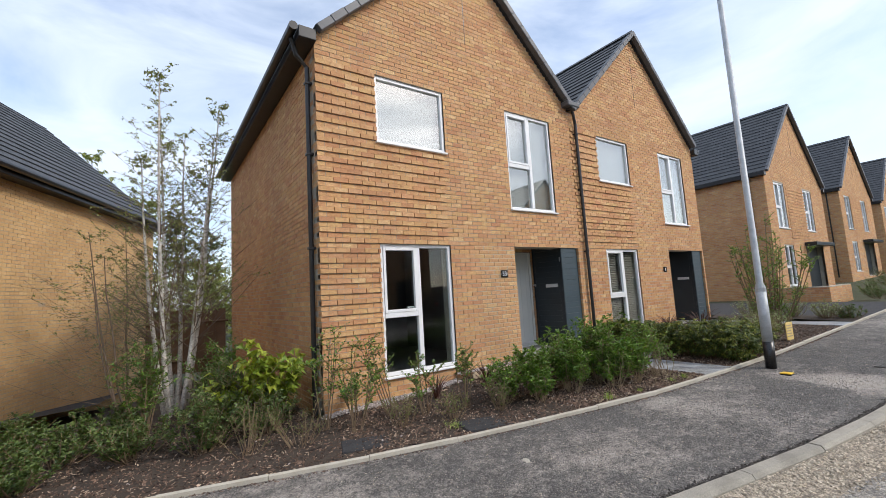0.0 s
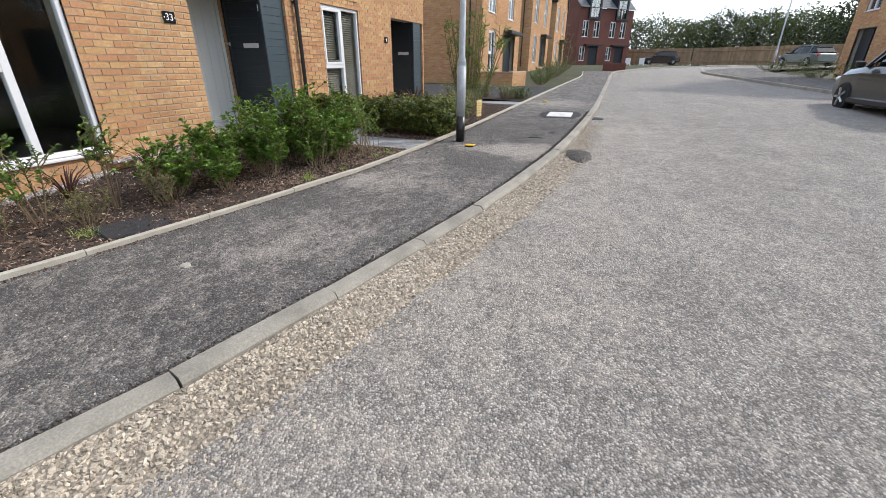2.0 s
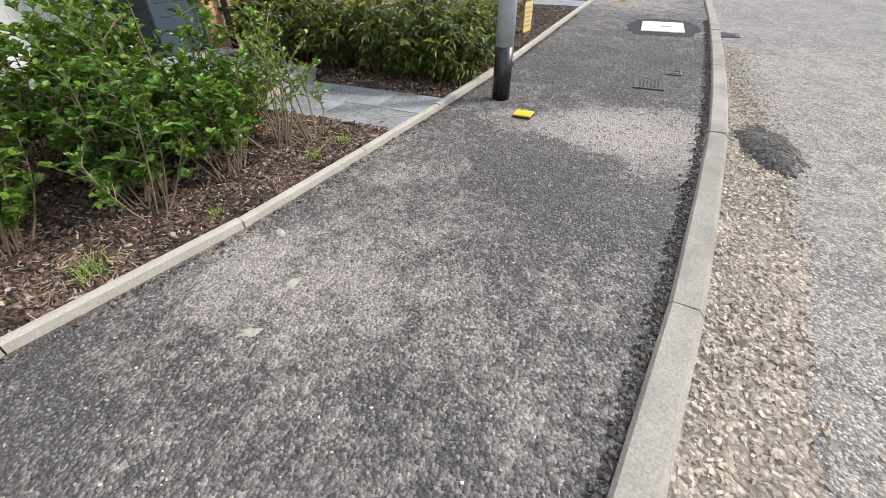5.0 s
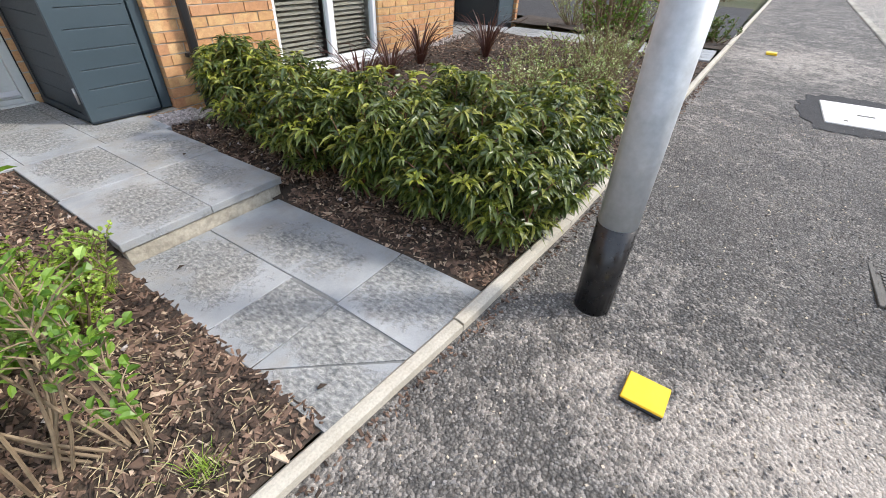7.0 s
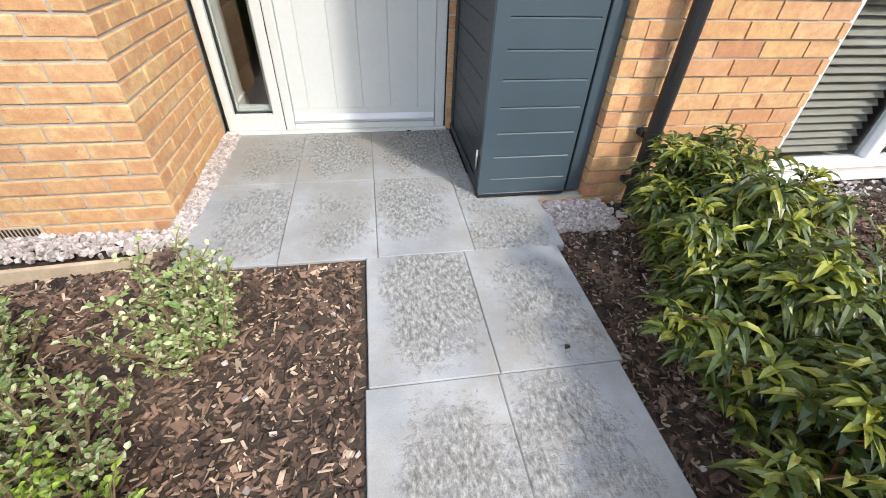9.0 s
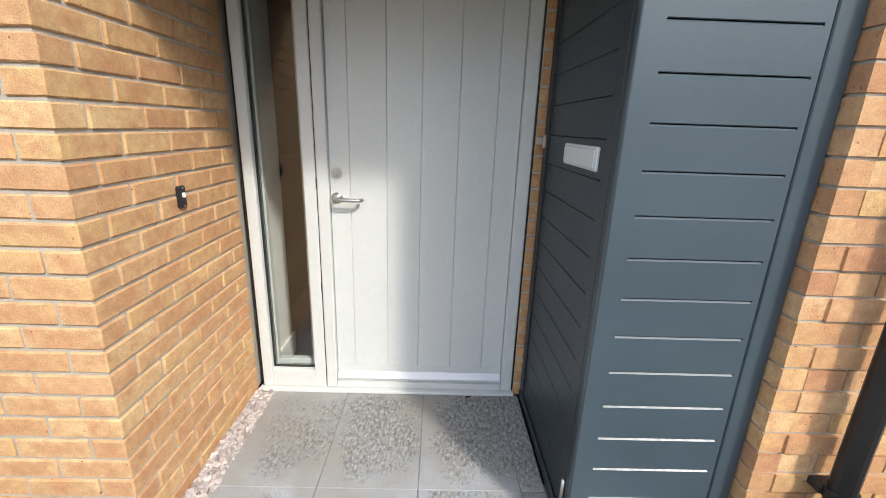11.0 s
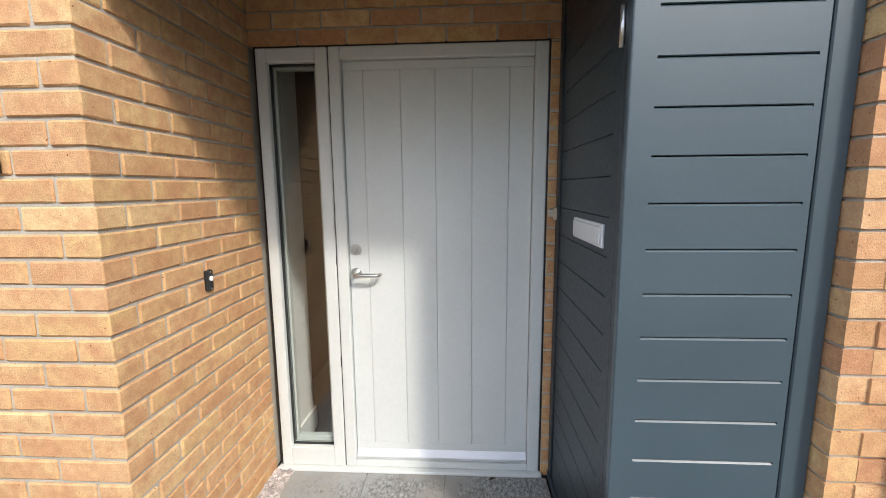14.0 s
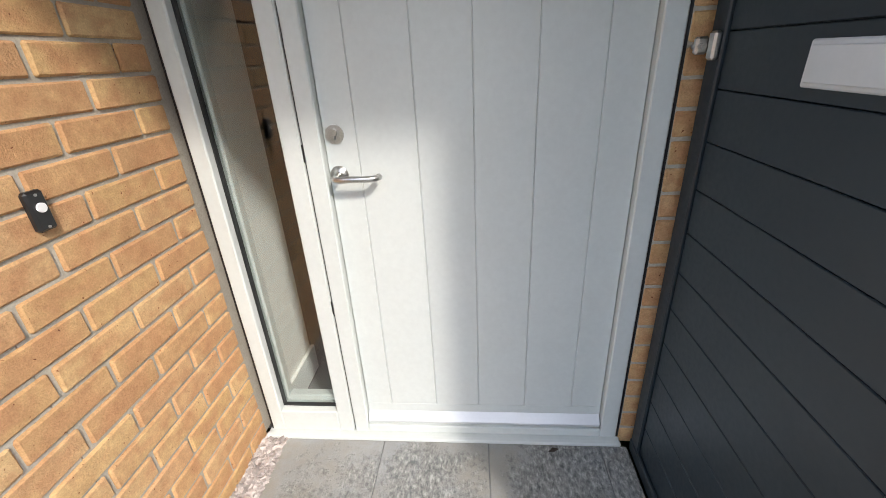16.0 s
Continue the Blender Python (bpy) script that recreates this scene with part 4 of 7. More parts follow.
    if detailed:
        la = Shape().box(X(x0 - 0.012), 0.805, 1.30, X(x0 + 0.004), 0.835, 1.36, c=0.005).box(X(x0 - 0.03), 0.845, 1.312, X(x0 - 0.002), 0.865, 1.35, c=0.005)
        cylinder(la, (X(x0 - 0.02), 0.83, 1.33), (X(x0 - 0.02), 0.88, 1.33), 0.007, 10)
        part("latch", la, M_STEEL, cup, "small chrome latch")
        for zz in (0.13, 1.80):
            hg = Shape()
            cylinder(hg, (X(x0 - 0.003), y0 + 0.06, zz), (X(x0 - 0.003), y0 + 0.06, zz + 0.10), 0.008, 10)
            part("hinge", hg, M_STEEL, cup, "chrome barrel hinge", smooth=True)


def semi(dx, number, near, blinds):
    west = dx == 0
    x0, x1 = -3.825 + dx, 2.025 + dx
    h = thing("house", ("buff brick house with ribbed brick panel, porch and steep gable" if west else "attached buff brick house with ribbed brick panel and blinds"), "house", (x0, 0, -0.3), group="pair of houses")
    xm = (x0 + x1) / 2
    holes = [(-2.88 + dx, -1.53 + dx, 0.06, 2.085), (-2.86 + dx, -1.51 + dx, 3.735, 4.86), (0.0 + dx, 1.335 + dx, 2.835, 4.86), (0.0 + dx, 1.95 + dx, -0.015, 2.085)]

    def top(z):
        if z < EAVE:
            return x0, x1
        s = (z - EAVE) / (APEX - EAVE) * (x1 - x0) / 2
        return x0 + s, x1 - s

    def depth(k, x):
        proud = 0.022 if west or k > 28 else 0.005
        return -proud if (k % 2 == 0 and 3 <= k < 65 and -3.72 + dx < x < -1.50 + dx) else 0.0

    def is_near(u, w, z):
        return near and u > -1.02 and w < 0.01 and -0.09 < z < 2.05

    rows = []
    bricks_x(rows, x0, x1, 0.0, -0.6, APEX, holes, top, depth, is_near)
    panels = wall_panels(x0, x1, 0.007, -0.6, EAVE, holes[:3] + [(holes[3][0] - 0.007, holes[3][1] + 0.007, holes[3][2], holes[3][3])], 0.30)
    panels.prism([(x0, EAVE), (x1, EAVE), (xm, APEX)], "y", 0.007, 0.30)
    wall = part("wall", panels, M_MORTAR, h, "pale mortar of the front wall")
    part("brickwork", brick_mesh(rows), M_BRICK, wall, "buff multi-tone facing brick", kind="stuff", fix=False)
    part("movement_joint", Shape().box(xm - 0.006, -0.003, EAVE + 0.75, xm + 0.006, 0.02, APEX - 0.5), M_BLACK, h)
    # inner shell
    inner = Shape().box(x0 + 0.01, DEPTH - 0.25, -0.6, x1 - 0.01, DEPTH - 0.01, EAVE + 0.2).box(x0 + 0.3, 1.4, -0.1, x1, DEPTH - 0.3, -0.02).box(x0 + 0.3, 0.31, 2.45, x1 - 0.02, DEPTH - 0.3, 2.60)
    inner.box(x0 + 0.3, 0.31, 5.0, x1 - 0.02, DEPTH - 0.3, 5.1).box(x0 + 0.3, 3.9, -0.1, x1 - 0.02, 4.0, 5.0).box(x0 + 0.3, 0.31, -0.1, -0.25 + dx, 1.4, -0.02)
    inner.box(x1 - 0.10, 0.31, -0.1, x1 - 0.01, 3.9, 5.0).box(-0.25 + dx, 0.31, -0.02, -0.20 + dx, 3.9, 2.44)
    part("inner_shell", inner, M_ROOM, h, "rooms behind the windows, dimness put into the wall colour")
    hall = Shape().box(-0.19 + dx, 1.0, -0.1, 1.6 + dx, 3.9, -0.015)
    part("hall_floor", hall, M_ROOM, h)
    part("hall_wall", Shape().box(0.02 + dx, 0.99, -0.01, 0.06 + dx, 1.27, 2.44).box(0.06 + dx, 0.99, 0.0, 0.075 + dx, 1.285, 0.13), M_PLASTER, h, "pale hall wall with skirting")
    if west:
        part("side_wall", Shape().box(x0 + 0.007, 0.31, -1.0, x0 + 0.29, DEPTH, EAVE), M_MORTAR, h)
        rows = []
        bricks_x(rows, 0, DEPTH, 0.0, -0.9, EAVE, [], lambda z: (0, DEPTH), lambda k, x: 0.0)
        m = Matrix.Translation((x0, 0, 0)) @ Matrix.Rotation(radians(-90), 4, "Z") @ Matrix.Translation((-DEPTH, 0, 0))
        part("side_brickwork", turned(brick_mesh(rows), m), M_BRICK, h, "buff multi-tone facing brick", kind="stuff", fix=False)
    else:
        part("side_wall", Shape().box(x1 - 0.3, 0.31, -1.0, x1, DEPTH, EAVE), M_BRICK, h)
    # windows
    window(h, *holes[0], 0.0, "three", M_GLASS, blinds)
    window(h, *holes[1], 0.0, "one", M_GLASSUP)
    window(h, *holes[2], 0.0, "three", M_GLASSUP)
    # Pale panel added behind each upper window, standing in for reflected sky.
    for a, b, c, d in holes[1:3]:
        part("roller_blind", Shape().box(a + 0.02, 0.16, c + 0.02, b - 0.02, 0.17, d - 0.02), M_SKYTONE, h, "pale grey panel added behind the glass for reflected sky")
    gable_roof(h, x0, x1, EAVE, APEX, 0.0, DEPTH, over=0.0 if not west else 0.0)
    # eaves boxes and rainwater goods
    ends, rain = Shape(), Shape()
    if west:
        ends.box(x0 - 0.26, -0.12, EAVE - 0.16, x0 + 0.0, DEPTH + 0.1, EAVE + 0.02, c=0.01)
        rain.tube([(x0 - 0.33, -0.12, EAVE - 0.02), (x0 - 0.33, DEPTH + 0.1, EAVE - 0.02)], 0.065, 10)
    else:
        ends.box(x1, -0.12, EAVE - 0.16, x1 + 0.22, DEPTH, EAVE + 0.02, c=0.01)
        rain.tube([(x1 + 0.28, -0.12, EAVE - 0.02), (x1 + 0.28, DEPTH, EAVE - 0.02)], 0.06, 10)
    part("eaves_box", ends, M_BLACK, h, "black boxed eaves")
    part("gutter", rain, M_BLACK, h, "black plastic gutter")
    if west:
        dp = Shape().tube([(x0 - 0.30, 0.12, EAVE - 0.08), (x0 - 0.22, 0.16, EAVE - 0.3), (x0 - 0.06, 0.18, EAVE - 0.45), (x0 - 0.06, 0.18, -0.35)], 0.036, 12)
        for z in (0.6, 2.0, 3.4, 4.5):
            dp.box(x0 - 0.105, 0.135, z, x0 + 0.0, 0.225, z + 0.04, c=0.006)
        part("downpipe", dp, M_BLACK, h, "black plastic downpipe", smooth=False)
        xd = 2.175
        dp = Shape().tube([(xd - 0.1, -0.02, 5.33), (xd - 0.1, -0.10, 5.2), (xd, -0.065, 4.95), (xd, -0.065, 0.0), (xd, -0.065, -0.12)], 0.035, 14)
        dp.box(xd - 0.22, -0.17, 5.27, xd + 0.02, 0.0, 5.42, c=0.015)
        for z in (0.08, 0.33, 2.0, 3.4, 4.7):
            dp.tube([(xd, -0.065, z), (xd, -0.065, z + 0.035)], 0.044, 14).box(xd - 0.05, -0.05, z, xd + 0.05, 0.0, z + 0.03, c=0.005)
        part("valley_downpipe", dp, M_BLACK, h, "black plastic downpipe with hopper")
        part("valley_cap", Shape().box(1.82, -0.20, 5.30, 2.23, 0.05, 5.42, c=0.02), M_VERGE, h, "grey plastic valley outlet")
    # porch recess
    X = lambda v: v + dx
    for a in ((-0.24, 0.31, 0.0, -0.007, 0.98, 2.42), (0.0, 0.902, 2.09, 1.95, 1.0, 2.60), (1.366, 0.902, 0.0, 1.96, 1.0, 2.09), (1.958, 0.31, 0.0, 2.015, 0.9, 2.42)):
        part("recess_wall", Shape().box(X(a[0]), a[1], a[2], X(a[3]), a[4], a[5]), M_MORTAR, h, "pale mortar of the porch walls")
    part("porch_ceiling", Shape().box(X(-0.2), 0.10, 2.42, X(1.95), 1.0, 2.44), M_WHITE, h)
    rows = []
    if not near:
        bricks_x(rows, 0.0, 0.895, 0.0, 0.0, 2.4, [], lambda z: (0.0, 0.895), lambda k, x: 0.0)
        m = Matrix.Translation((X(0.0), 0, 0)) @ Matrix.Rotation(radians(90), 4, "Z")
        part("recess_brickwork", turned(brick_mesh(rows), m), M_BRICK, h, kind="stuff", fix=False)
    rows = []
    bricks_x(rows, X(0.0), X(1.9), 0.895, 2.1, 2.4, [], lambda z: (X(0.0), X(1.9)), lambda k, x: 0.0)
    if not near:
        bricks_x(rows, X(1.37), X(1.45), 0.895, 0.0, 2.1, [], lambda z: (X(1.37), X(1.45)), lambda k, x: 0.0)
    part("back_brickwork", brick_mesh(rows), M_BRICK, h, kind="stuff", fix=False)
    porch(h, dx, number, near)
    return h, wall


HOUSE, WALL = semi(0.0, "33", True, False)
HOUSE2, WALL2 = semi(5.85, "", False, True)

# number plates and the bell
plate = thing("number_plate", "black house number plate with white 33", "sign", (-0.327, -0.012, 1.49))
part("plate", Shape().box(-0.412, -0.014, 1.495, -0.242, -0.002, 1.632, c=0.002), M_PLATE, plate)
part("digits", text_mesh("33", 0.115, Matrix.Translation((-0.327, -0.0165, 1.563)) @ Matrix.Rotation(radians(90), 4, "X")), M_INK, plate, "white digits 33")
for px in (-0.398, -0.256):
    s = Shape()
    cylinder(s, (px, -0.012, 1.563), (px, -0.018, 1.563), 0.0075, 12)
    part("screw_cap", s, M_INK, plate)
plate2 = thing("number_plate", "small black house number plate on buff brick", "sign", (5.54, -0.012, 1.48))
part("plate", Shape().box(5.46, -0.014, 1.495, 5.62, -0.002, 1.632, c=0.002), M_PLATE, plate2)
part("digit_bar", Shape().box(5.53, -0.0165, 1.53, 5.56, -0.0145, 1.60), M_INK, plate2)
bell = thing("doorbell", "small black doorbell with white button on brick", "doorbell", (0.0, 0.43, 1.07))
part("bell_body", Shape().box(0.0, 0.424, 1.065, 0.018, 0.462, 1.145, c=0.005), M_BLACK, bell)
s = Shape()
cylinder(s, (0.016, 0.443, 1.112), (0.022, 0.443, 1.112), 0.0095, 14)
part("button", s, M_INK, bell, "white push button")
for z in (1.073, 1.137):
    s = Shape()
    cylinder(s, (0.016, 0.443, z), (0.0195, 0.443, z), 0.003, 8)
    part("screw", s, M_STEEL, bell)


def vent(x, z, name_label):
    v = thing("air_vent", name_label, "vent", (x, -0.004, z))
    part("vent_plate", Shape().box(x - 0.107, -0.006, z - 0.03, x + 0.107, 0.02, z + 0.032, c=0.003), M_BOARD, v)
    for i in range(12):
        u = x - 0.092 + i * 0.0167
        part("vent_slot", Shape().box(u - 0.004, -0.0085, z - 0.02, u + 0.004, -0.0055, z + 0.022), M_BLACK, v)


vent(-0.66, -0.04, "buff terracotta air brick low in the wall")
vent(2.58, -0.16, "buff terracotta air brick behind the laurel")

# ---- other houses ----


def far_house(x0, x1, y0, depth, ze, za, zg, brick, label, m=None, openings=(), doors=(), tile=None, group="", ribs=None):
    c = m @ Vector(((x0 + x1) / 2, y0, zg)) if m else Vector(((x0 + x1) / 2, y0, zg))
    h = thing("house", label, "house", tuple(c), group=group)
    t = lambda s: turned(s, m) if m else s
    xm = (x0 + x1) / 2

    def top(z):
        if z < ze:
            return x0, x1
        s = (z - ze) / (za - ze) * (x1 - x0) / 2
        return x0 + s, x1 - s
    rows, holes = [], [o[:4] for o in openings] + [d[:4] for d in doors]
    bricks_x(rows, x0, x1, y0, zg - 0.3, za, holes, top, lambda k, x: -0.02 if ribs and k % 2 == 0 and ribs[0] < x < ribs[1] and ribs[2] < k * COURSE < ribs[3] else 0.0)
    pan = wall_panels(x0, x1, y0 + 0.007, zg - 0.3, ze, holes, 0.3)
    pan.prism([(x0, ze), (x1, ze), (xm, za)], "y", y0 + 0.007, y0 + 0.3)
    w = part("wall", t(pan), M_MORTAR, h)
    part("brickwork", t(brick_mesh(rows)), brick, w, kind="stuff", fix=False)
    for a in ((x0, y0 + 0.3, x0 + 0.3, y0 + depth), (x1 - 0.3, y0 + 0.3, x1, y0 + depth), (x0 + 0.3, y0 + depth - 0.3, x1 - 0.3, y0 + depth)):
        part("outer_wall", t(Shape().box(a[0], a[1], zg - 0.3, a[2], a[3], ze)), M_MORTAR, h)
    rows = []
    bricks_x(rows, 0, depth, 0.0, zg - 0.3, ze, [], lambda z: (0, depth), lambda k, x: 0.0)
    mm = Matrix.Translation((x0 - 0.006, y0 + depth, 0)) @ Matrix.Rotation(radians(-90), 4, "Z")
    part("side_brickwork", t(turned(brick_mesh(rows), mm)), brick, h, kind="stuff", fix=False)
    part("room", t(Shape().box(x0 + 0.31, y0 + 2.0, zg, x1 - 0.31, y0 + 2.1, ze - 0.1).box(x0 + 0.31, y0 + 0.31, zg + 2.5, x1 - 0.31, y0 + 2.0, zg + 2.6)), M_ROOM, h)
    for o in openings:
        window(h, *o[:4], y0, o[4], M_GLASSUP if len(o) < 6 else o[5], m=m, sill=True)
    for d in doors:
        part("porch_door", t(Shape().box(d[0], y0 + 0.25, d[2], d[1], y0 + 0.30, d[3]).box(d[0] + 0.05, y0 + 0.2, d[2], d[0] + 0.6 * (d[1] - d[0]), y0 + 0.25, d[3] - 0.05, c=0.01)), M_DARKSHADED, h, "dark blue-grey porch door")
        part("canopy", t(Shape().box(d[0] - 0.15, y0 - 0.45, d[3], d[1] + 0.15, y0 - 0.002, d[3] + 0.16, c=0.01)), M_DARKSHADED, h, "dark flat porch canopy") if len(d) > 4 else None
    gable_roof(h, x0, x1, ze, za, y0, y0 + depth, m=m, tile=tile)
    for a, b in ((x0 - 0.24, x0), (x1, x1 + 0.2)):
        part("gutter", t(Shape().box(a, y0 - 0.1, ze - 0.16, b, y0 + depth, ze + 0.02, c=0.01)), M_BLACK, h, "black gutter and box eaves")
    part("downpipe", t(Shape().tube([(x0 - 0.06, y0 + 0.55, ze - 0.1), (x0 - 0.06, y0 + 0.55, zg)], 0.036, 8)), M_BLACK, h)
    part("movement_joint", t(Shape().box(xm - 0.008, y0 - 0.004, ze + 1.2, xm + 0.008, y0 + 0.02, za - 0.7)), M_BLACK, h)
    return h


def row_house(x0, zg, label):
    far_house(x0, x0 + 8.1, 0.5, 9.0, zg + 5.2, zg + 8.95, zg, M_BRICK, label, group="houses up the street",
              openings=[(x0 + 1.0, x0 + 2.3, zg + 2.85, zg + 4.9, "three"), (x0 + 4.9, x0 + 6.2, zg + 2.85, zg + 4.9, "three"), (x0 + 1.3, x0 + 2.5, zg + 0.3, zg + 2.1, "three", M_GLASS)],
              doors=[(x0 + 4.2, x0 + 6.9, zg, zg + 2.1, 1)], ribs=(x0 + 2.4, x0 + 4.9, zg + 2.3, zg + 4.7))


row_house(15.5, 0.42, "detached buff brick house with steep dark gable roof")
row_house(27.2, 0.86, "buff brick house with dark gable roof further up")
row_house(38.5, 1.0, "buff brick house at the far end of the row")

# neighbouring house to the west, set lower and turned
west = Matrix.Translation((-5.75, 10.9, 0)) @ Matrix.Rotation(math.atan2(0.928, 0.372), 4, "Z")
nb = thing("house", "neighbouring buff brick house with long dark roof", "house", (-9, 8, -1.2))
L, ZB, ZE, RUN = 14.0, -1.5, 4.08, 3.3
part("wall", turned(Shape().box(-L, 0.007, ZB, 0, 0.3, ZE).box(-0.3, 0.3, ZB, 0, 2 * RUN, ZE).box(-L, 2 * RUN - 0.3, ZB, -0.3, 2 * RUN, ZE).box(-L, 0.3, ZB, -L + 0.3, 2 * RUN - 0.3, ZE).prism([(0.0, ZE), (2 * RUN, ZE), (RUN, ZE + 3.2)], "x", -0.3, 0.0), west), M_MORTAR, nb)
rows = []
bricks_x(rows, -L, 0, 0.0, ZB, ZE, [], lambda z: (-L, 0), lambda k, x: 0.0)
# This wall's missing sunlight is made up in the brick colour.
part("brickwork", turned(brick_mesh(rows), west), M_LIFTBRICK, nb, kind="stuff", fix=False)
sh = Shape()
roof_slope(sh, (-L - 0.1, -0.28, ZE - 0.02), (0.12, -0.28, ZE - 0.02), (0, RUN + 0.28, 3.4), math.hypot(RUN + 0.28, 3.4))
roof_slope(sh, (0.12, 2 * RUN + 0.28, ZE - 0.02), (-L - 0.1, 2 * RUN + 0.28, ZE - 0.02), (0, -RUN - 0.28, 3.4), math.hypot(RUN + 0.28, 3.4))
courses(nb, turned(sh, west), M_SLATE)
part("gutter", turned(Shape().box(-L, -0.26, ZE - 0.2, 0.05, 0.0, ZE - 0.04, c=0.01).tube([(-L, -0.33, ZE - 0.06), (0.1, -0.33, ZE - 0.06)], 0.06, 8), west), M_BLACK, nb, "black gutter and box eaves")
part("vent_grille", turned(Shape().box(-5.2, -0.004, 1.5, -5.0, 0.02, 1.57, c=0.003), west), M_BOARD, nb)


def red_block():
    m = Matrix.Translation((55, 0.0, 0)) @ Matrix.Rotation(math.atan2(-0.68, 0.73), 4, "Z")
    zg, w, ze, dep = 1.0, 9.0, 7.4, 9.0
    h = thing("house", "red brick three-storey houses with grey roof and dormers", "house", (57, -2, zg))
    ops = []
    for k in range(2):
        b = k * 4.5
        for u in (0.7, 2.5):
            ops.append((b + u, b + u + 0.95, zg + 3.2, zg + 5.0, "three"))
        ops.append((b + 0.6, b + 1.5, zg + 0.5, zg + 2.1, "three"))
    doors = [(k * 4.5 + 2.1, k * 4.5 + 3.6, zg, zg + 2.2) for k in range(2)]
    holes = [o[:4] for o in ops] + doors
    rows = []
    bricks_x(rows, 0, w, 0.0, zg - 0.3, ze, holes, lambda z: (0, w), lambda k, x: 0.0)
    part("wall", turned(wall_panels(0, w, 0.007, zg - 0.3, ze, holes, 0.3).box(0, 0.3, zg - 0.3, 0.3, dep, ze).box(w - 0.3, 0.3, zg - 0.3, w, dep, ze).prism([(0.0, ze), (dep, ze), (dep / 2, ze + 4.2)], "x", 0.0, 0.3), m), M_RED, h)
    part("brickwork", turned(brick_mesh(rows), m), M_RED, h, kind="stuff", fix=False)
    part("room", turned(Shape().box(0.3, 1.6, zg, w - 0.3, 1.7, ze), m), M_ROOM, h)
    for o in ops:
        window(h, *o[:4], 0.0, o[4], M_GLASSUP, m=m)
    for d in doors:
        part("front_door", turned(Shape().box(d[0], 0.1, d[2], d[1], 0.2, d[3]).box(d[0] - 0.9, -0.5, d[3], d[1] + 0.3, 0.0, d[3] + 0.15), m), M_DARKSHADED, h, "dark door under a flat canopy")
    sh = Shape()
    roof_slope(sh, (-0.1, -0.25, ze), (w + 0.1, -0.25, ze), (0, dep / 2 + 0.25, 4.3), math.hypot(dep / 2 + 0.25, 4.3), 0.33)
    roof_slope(sh, (w + 0.1, dep + 0.25, ze), (-0.1, dep + 0.25, ze), (0, -dep / 2 - 0.25, 4.3), math.hypot(dep / 2 + 0.25, 4.3), 0.33)
    part("roof", turned(sh, m), M_SLATE2, h, "grey roof tiles", kind="stuff")
    for b in (1.3, 5.8):
        d = part("dormer", turned(Shape().box(b, -0.25, ze - 1.2, b + 0.22, 1.6, ze + 1.0).box(b + 1.68, -0.25, ze - 1.2, b + 1.9, 1.6, ze + 1.0).box(b - 0.1, -0.35, ze + 1.0, b + 2.0, 1.8, ze + 1.2).box(b + 0.22, -0.25, ze - 1.2, b + 1.68, 1.6, ze - 1.0), m), M_DARKSHADED, h, "dark clad dormer")
        part("dormer_pane", turned(Shape().box(b + 0.22, -0.15, ze - 1.0, b + 1.68, -0.13, ze + 1.0), m), M_GLASSUP, d)
        part("dormer_bar", turned(Shape().box(b + 0.9, -0.2, ze - 1.0, b + 1.0, -0.152, ze + 1.0), m), M_WHITE, d)


red_block()
opp = Matrix.Translation((23.5, -15.6, 0)) @ Matrix.Rotation(math.pi, 4, "Z")
far_house(0, 8.2, 0, 8.0, 5.9, 9.6, 0.45, M_BRICK, "buff brick house across the road", m=opp, group="houses across the road",
          openings=[(4.2, 5.5, 0.7, 2.6, "three"), (1.0, 2.2, 3.3, 5.2, "three"), (5.0, 6.2, 3.3, 5.2, "three")], doors=[(0.9, 2.6, 0.45, 2.6)])
opp2 = Matrix.Translation((9.5, -17.5, 0)) @ Matrix.Rotation(math.pi, 4, "Z")
far_house(0, 8.2, 0, 8.0, 5.5, 9.2, 0.1, M_BRICK, "buff brick house facing across the road", m=opp2, group="houses across the road",
          openings=[(4.2, 5.5, 0.4, 2.3, "three"), (1.0, 2.2, 3.0, 4.9, "three"), (5.0, 6.2, 3.0, 4.9, "three")], doors=[(0.9, 2.6, 0.1, 2.3)])
opp3 = Matrix.Translation((-4.0, -18.5, 0)) @ Matrix.Rotation(math.pi - 0.2, 4, "Z")
far_house(0, 8.2, 0, 8.0, 5.1, 8.8, -0.3, M_BRICK, "buff brick house opposite, seen only in reflections", m=opp3, group="houses across the road",
          openings=[(4.2, 5.5, 0.0, 1.9, "three"), (1.0, 2.2, 2.6, 4.5, "three"), (5.0, 6.2, 2.6, 4.5, "three")], doors=[(0.9, 2.6, -0.3, 1.9)])


# ---- paths ----
def slab_run(parent, cells, z, material=None):
    """Paving slabs, each with its own mesh centred on the slab."""
    for x0, x1, y0, y1 in cells:
        cx, cy = (x0 + x1) / 2, (y0 + y1) / 2
        sh = Shape().box(x0 - cx + 0.0012, y0 - cy + 0.0012, -0.04, x1 - cx - 0.0012, y1 - cy - 0.0012, 0.0, c=0.003)
        ob = new("paving_slab", finish("paving_slab", sh, material or M_SLAB))
        ob.location = (cx, cy, z + 0.0015 * math.sin(cx * 31 + cy * 17))
        ob.parent = parent


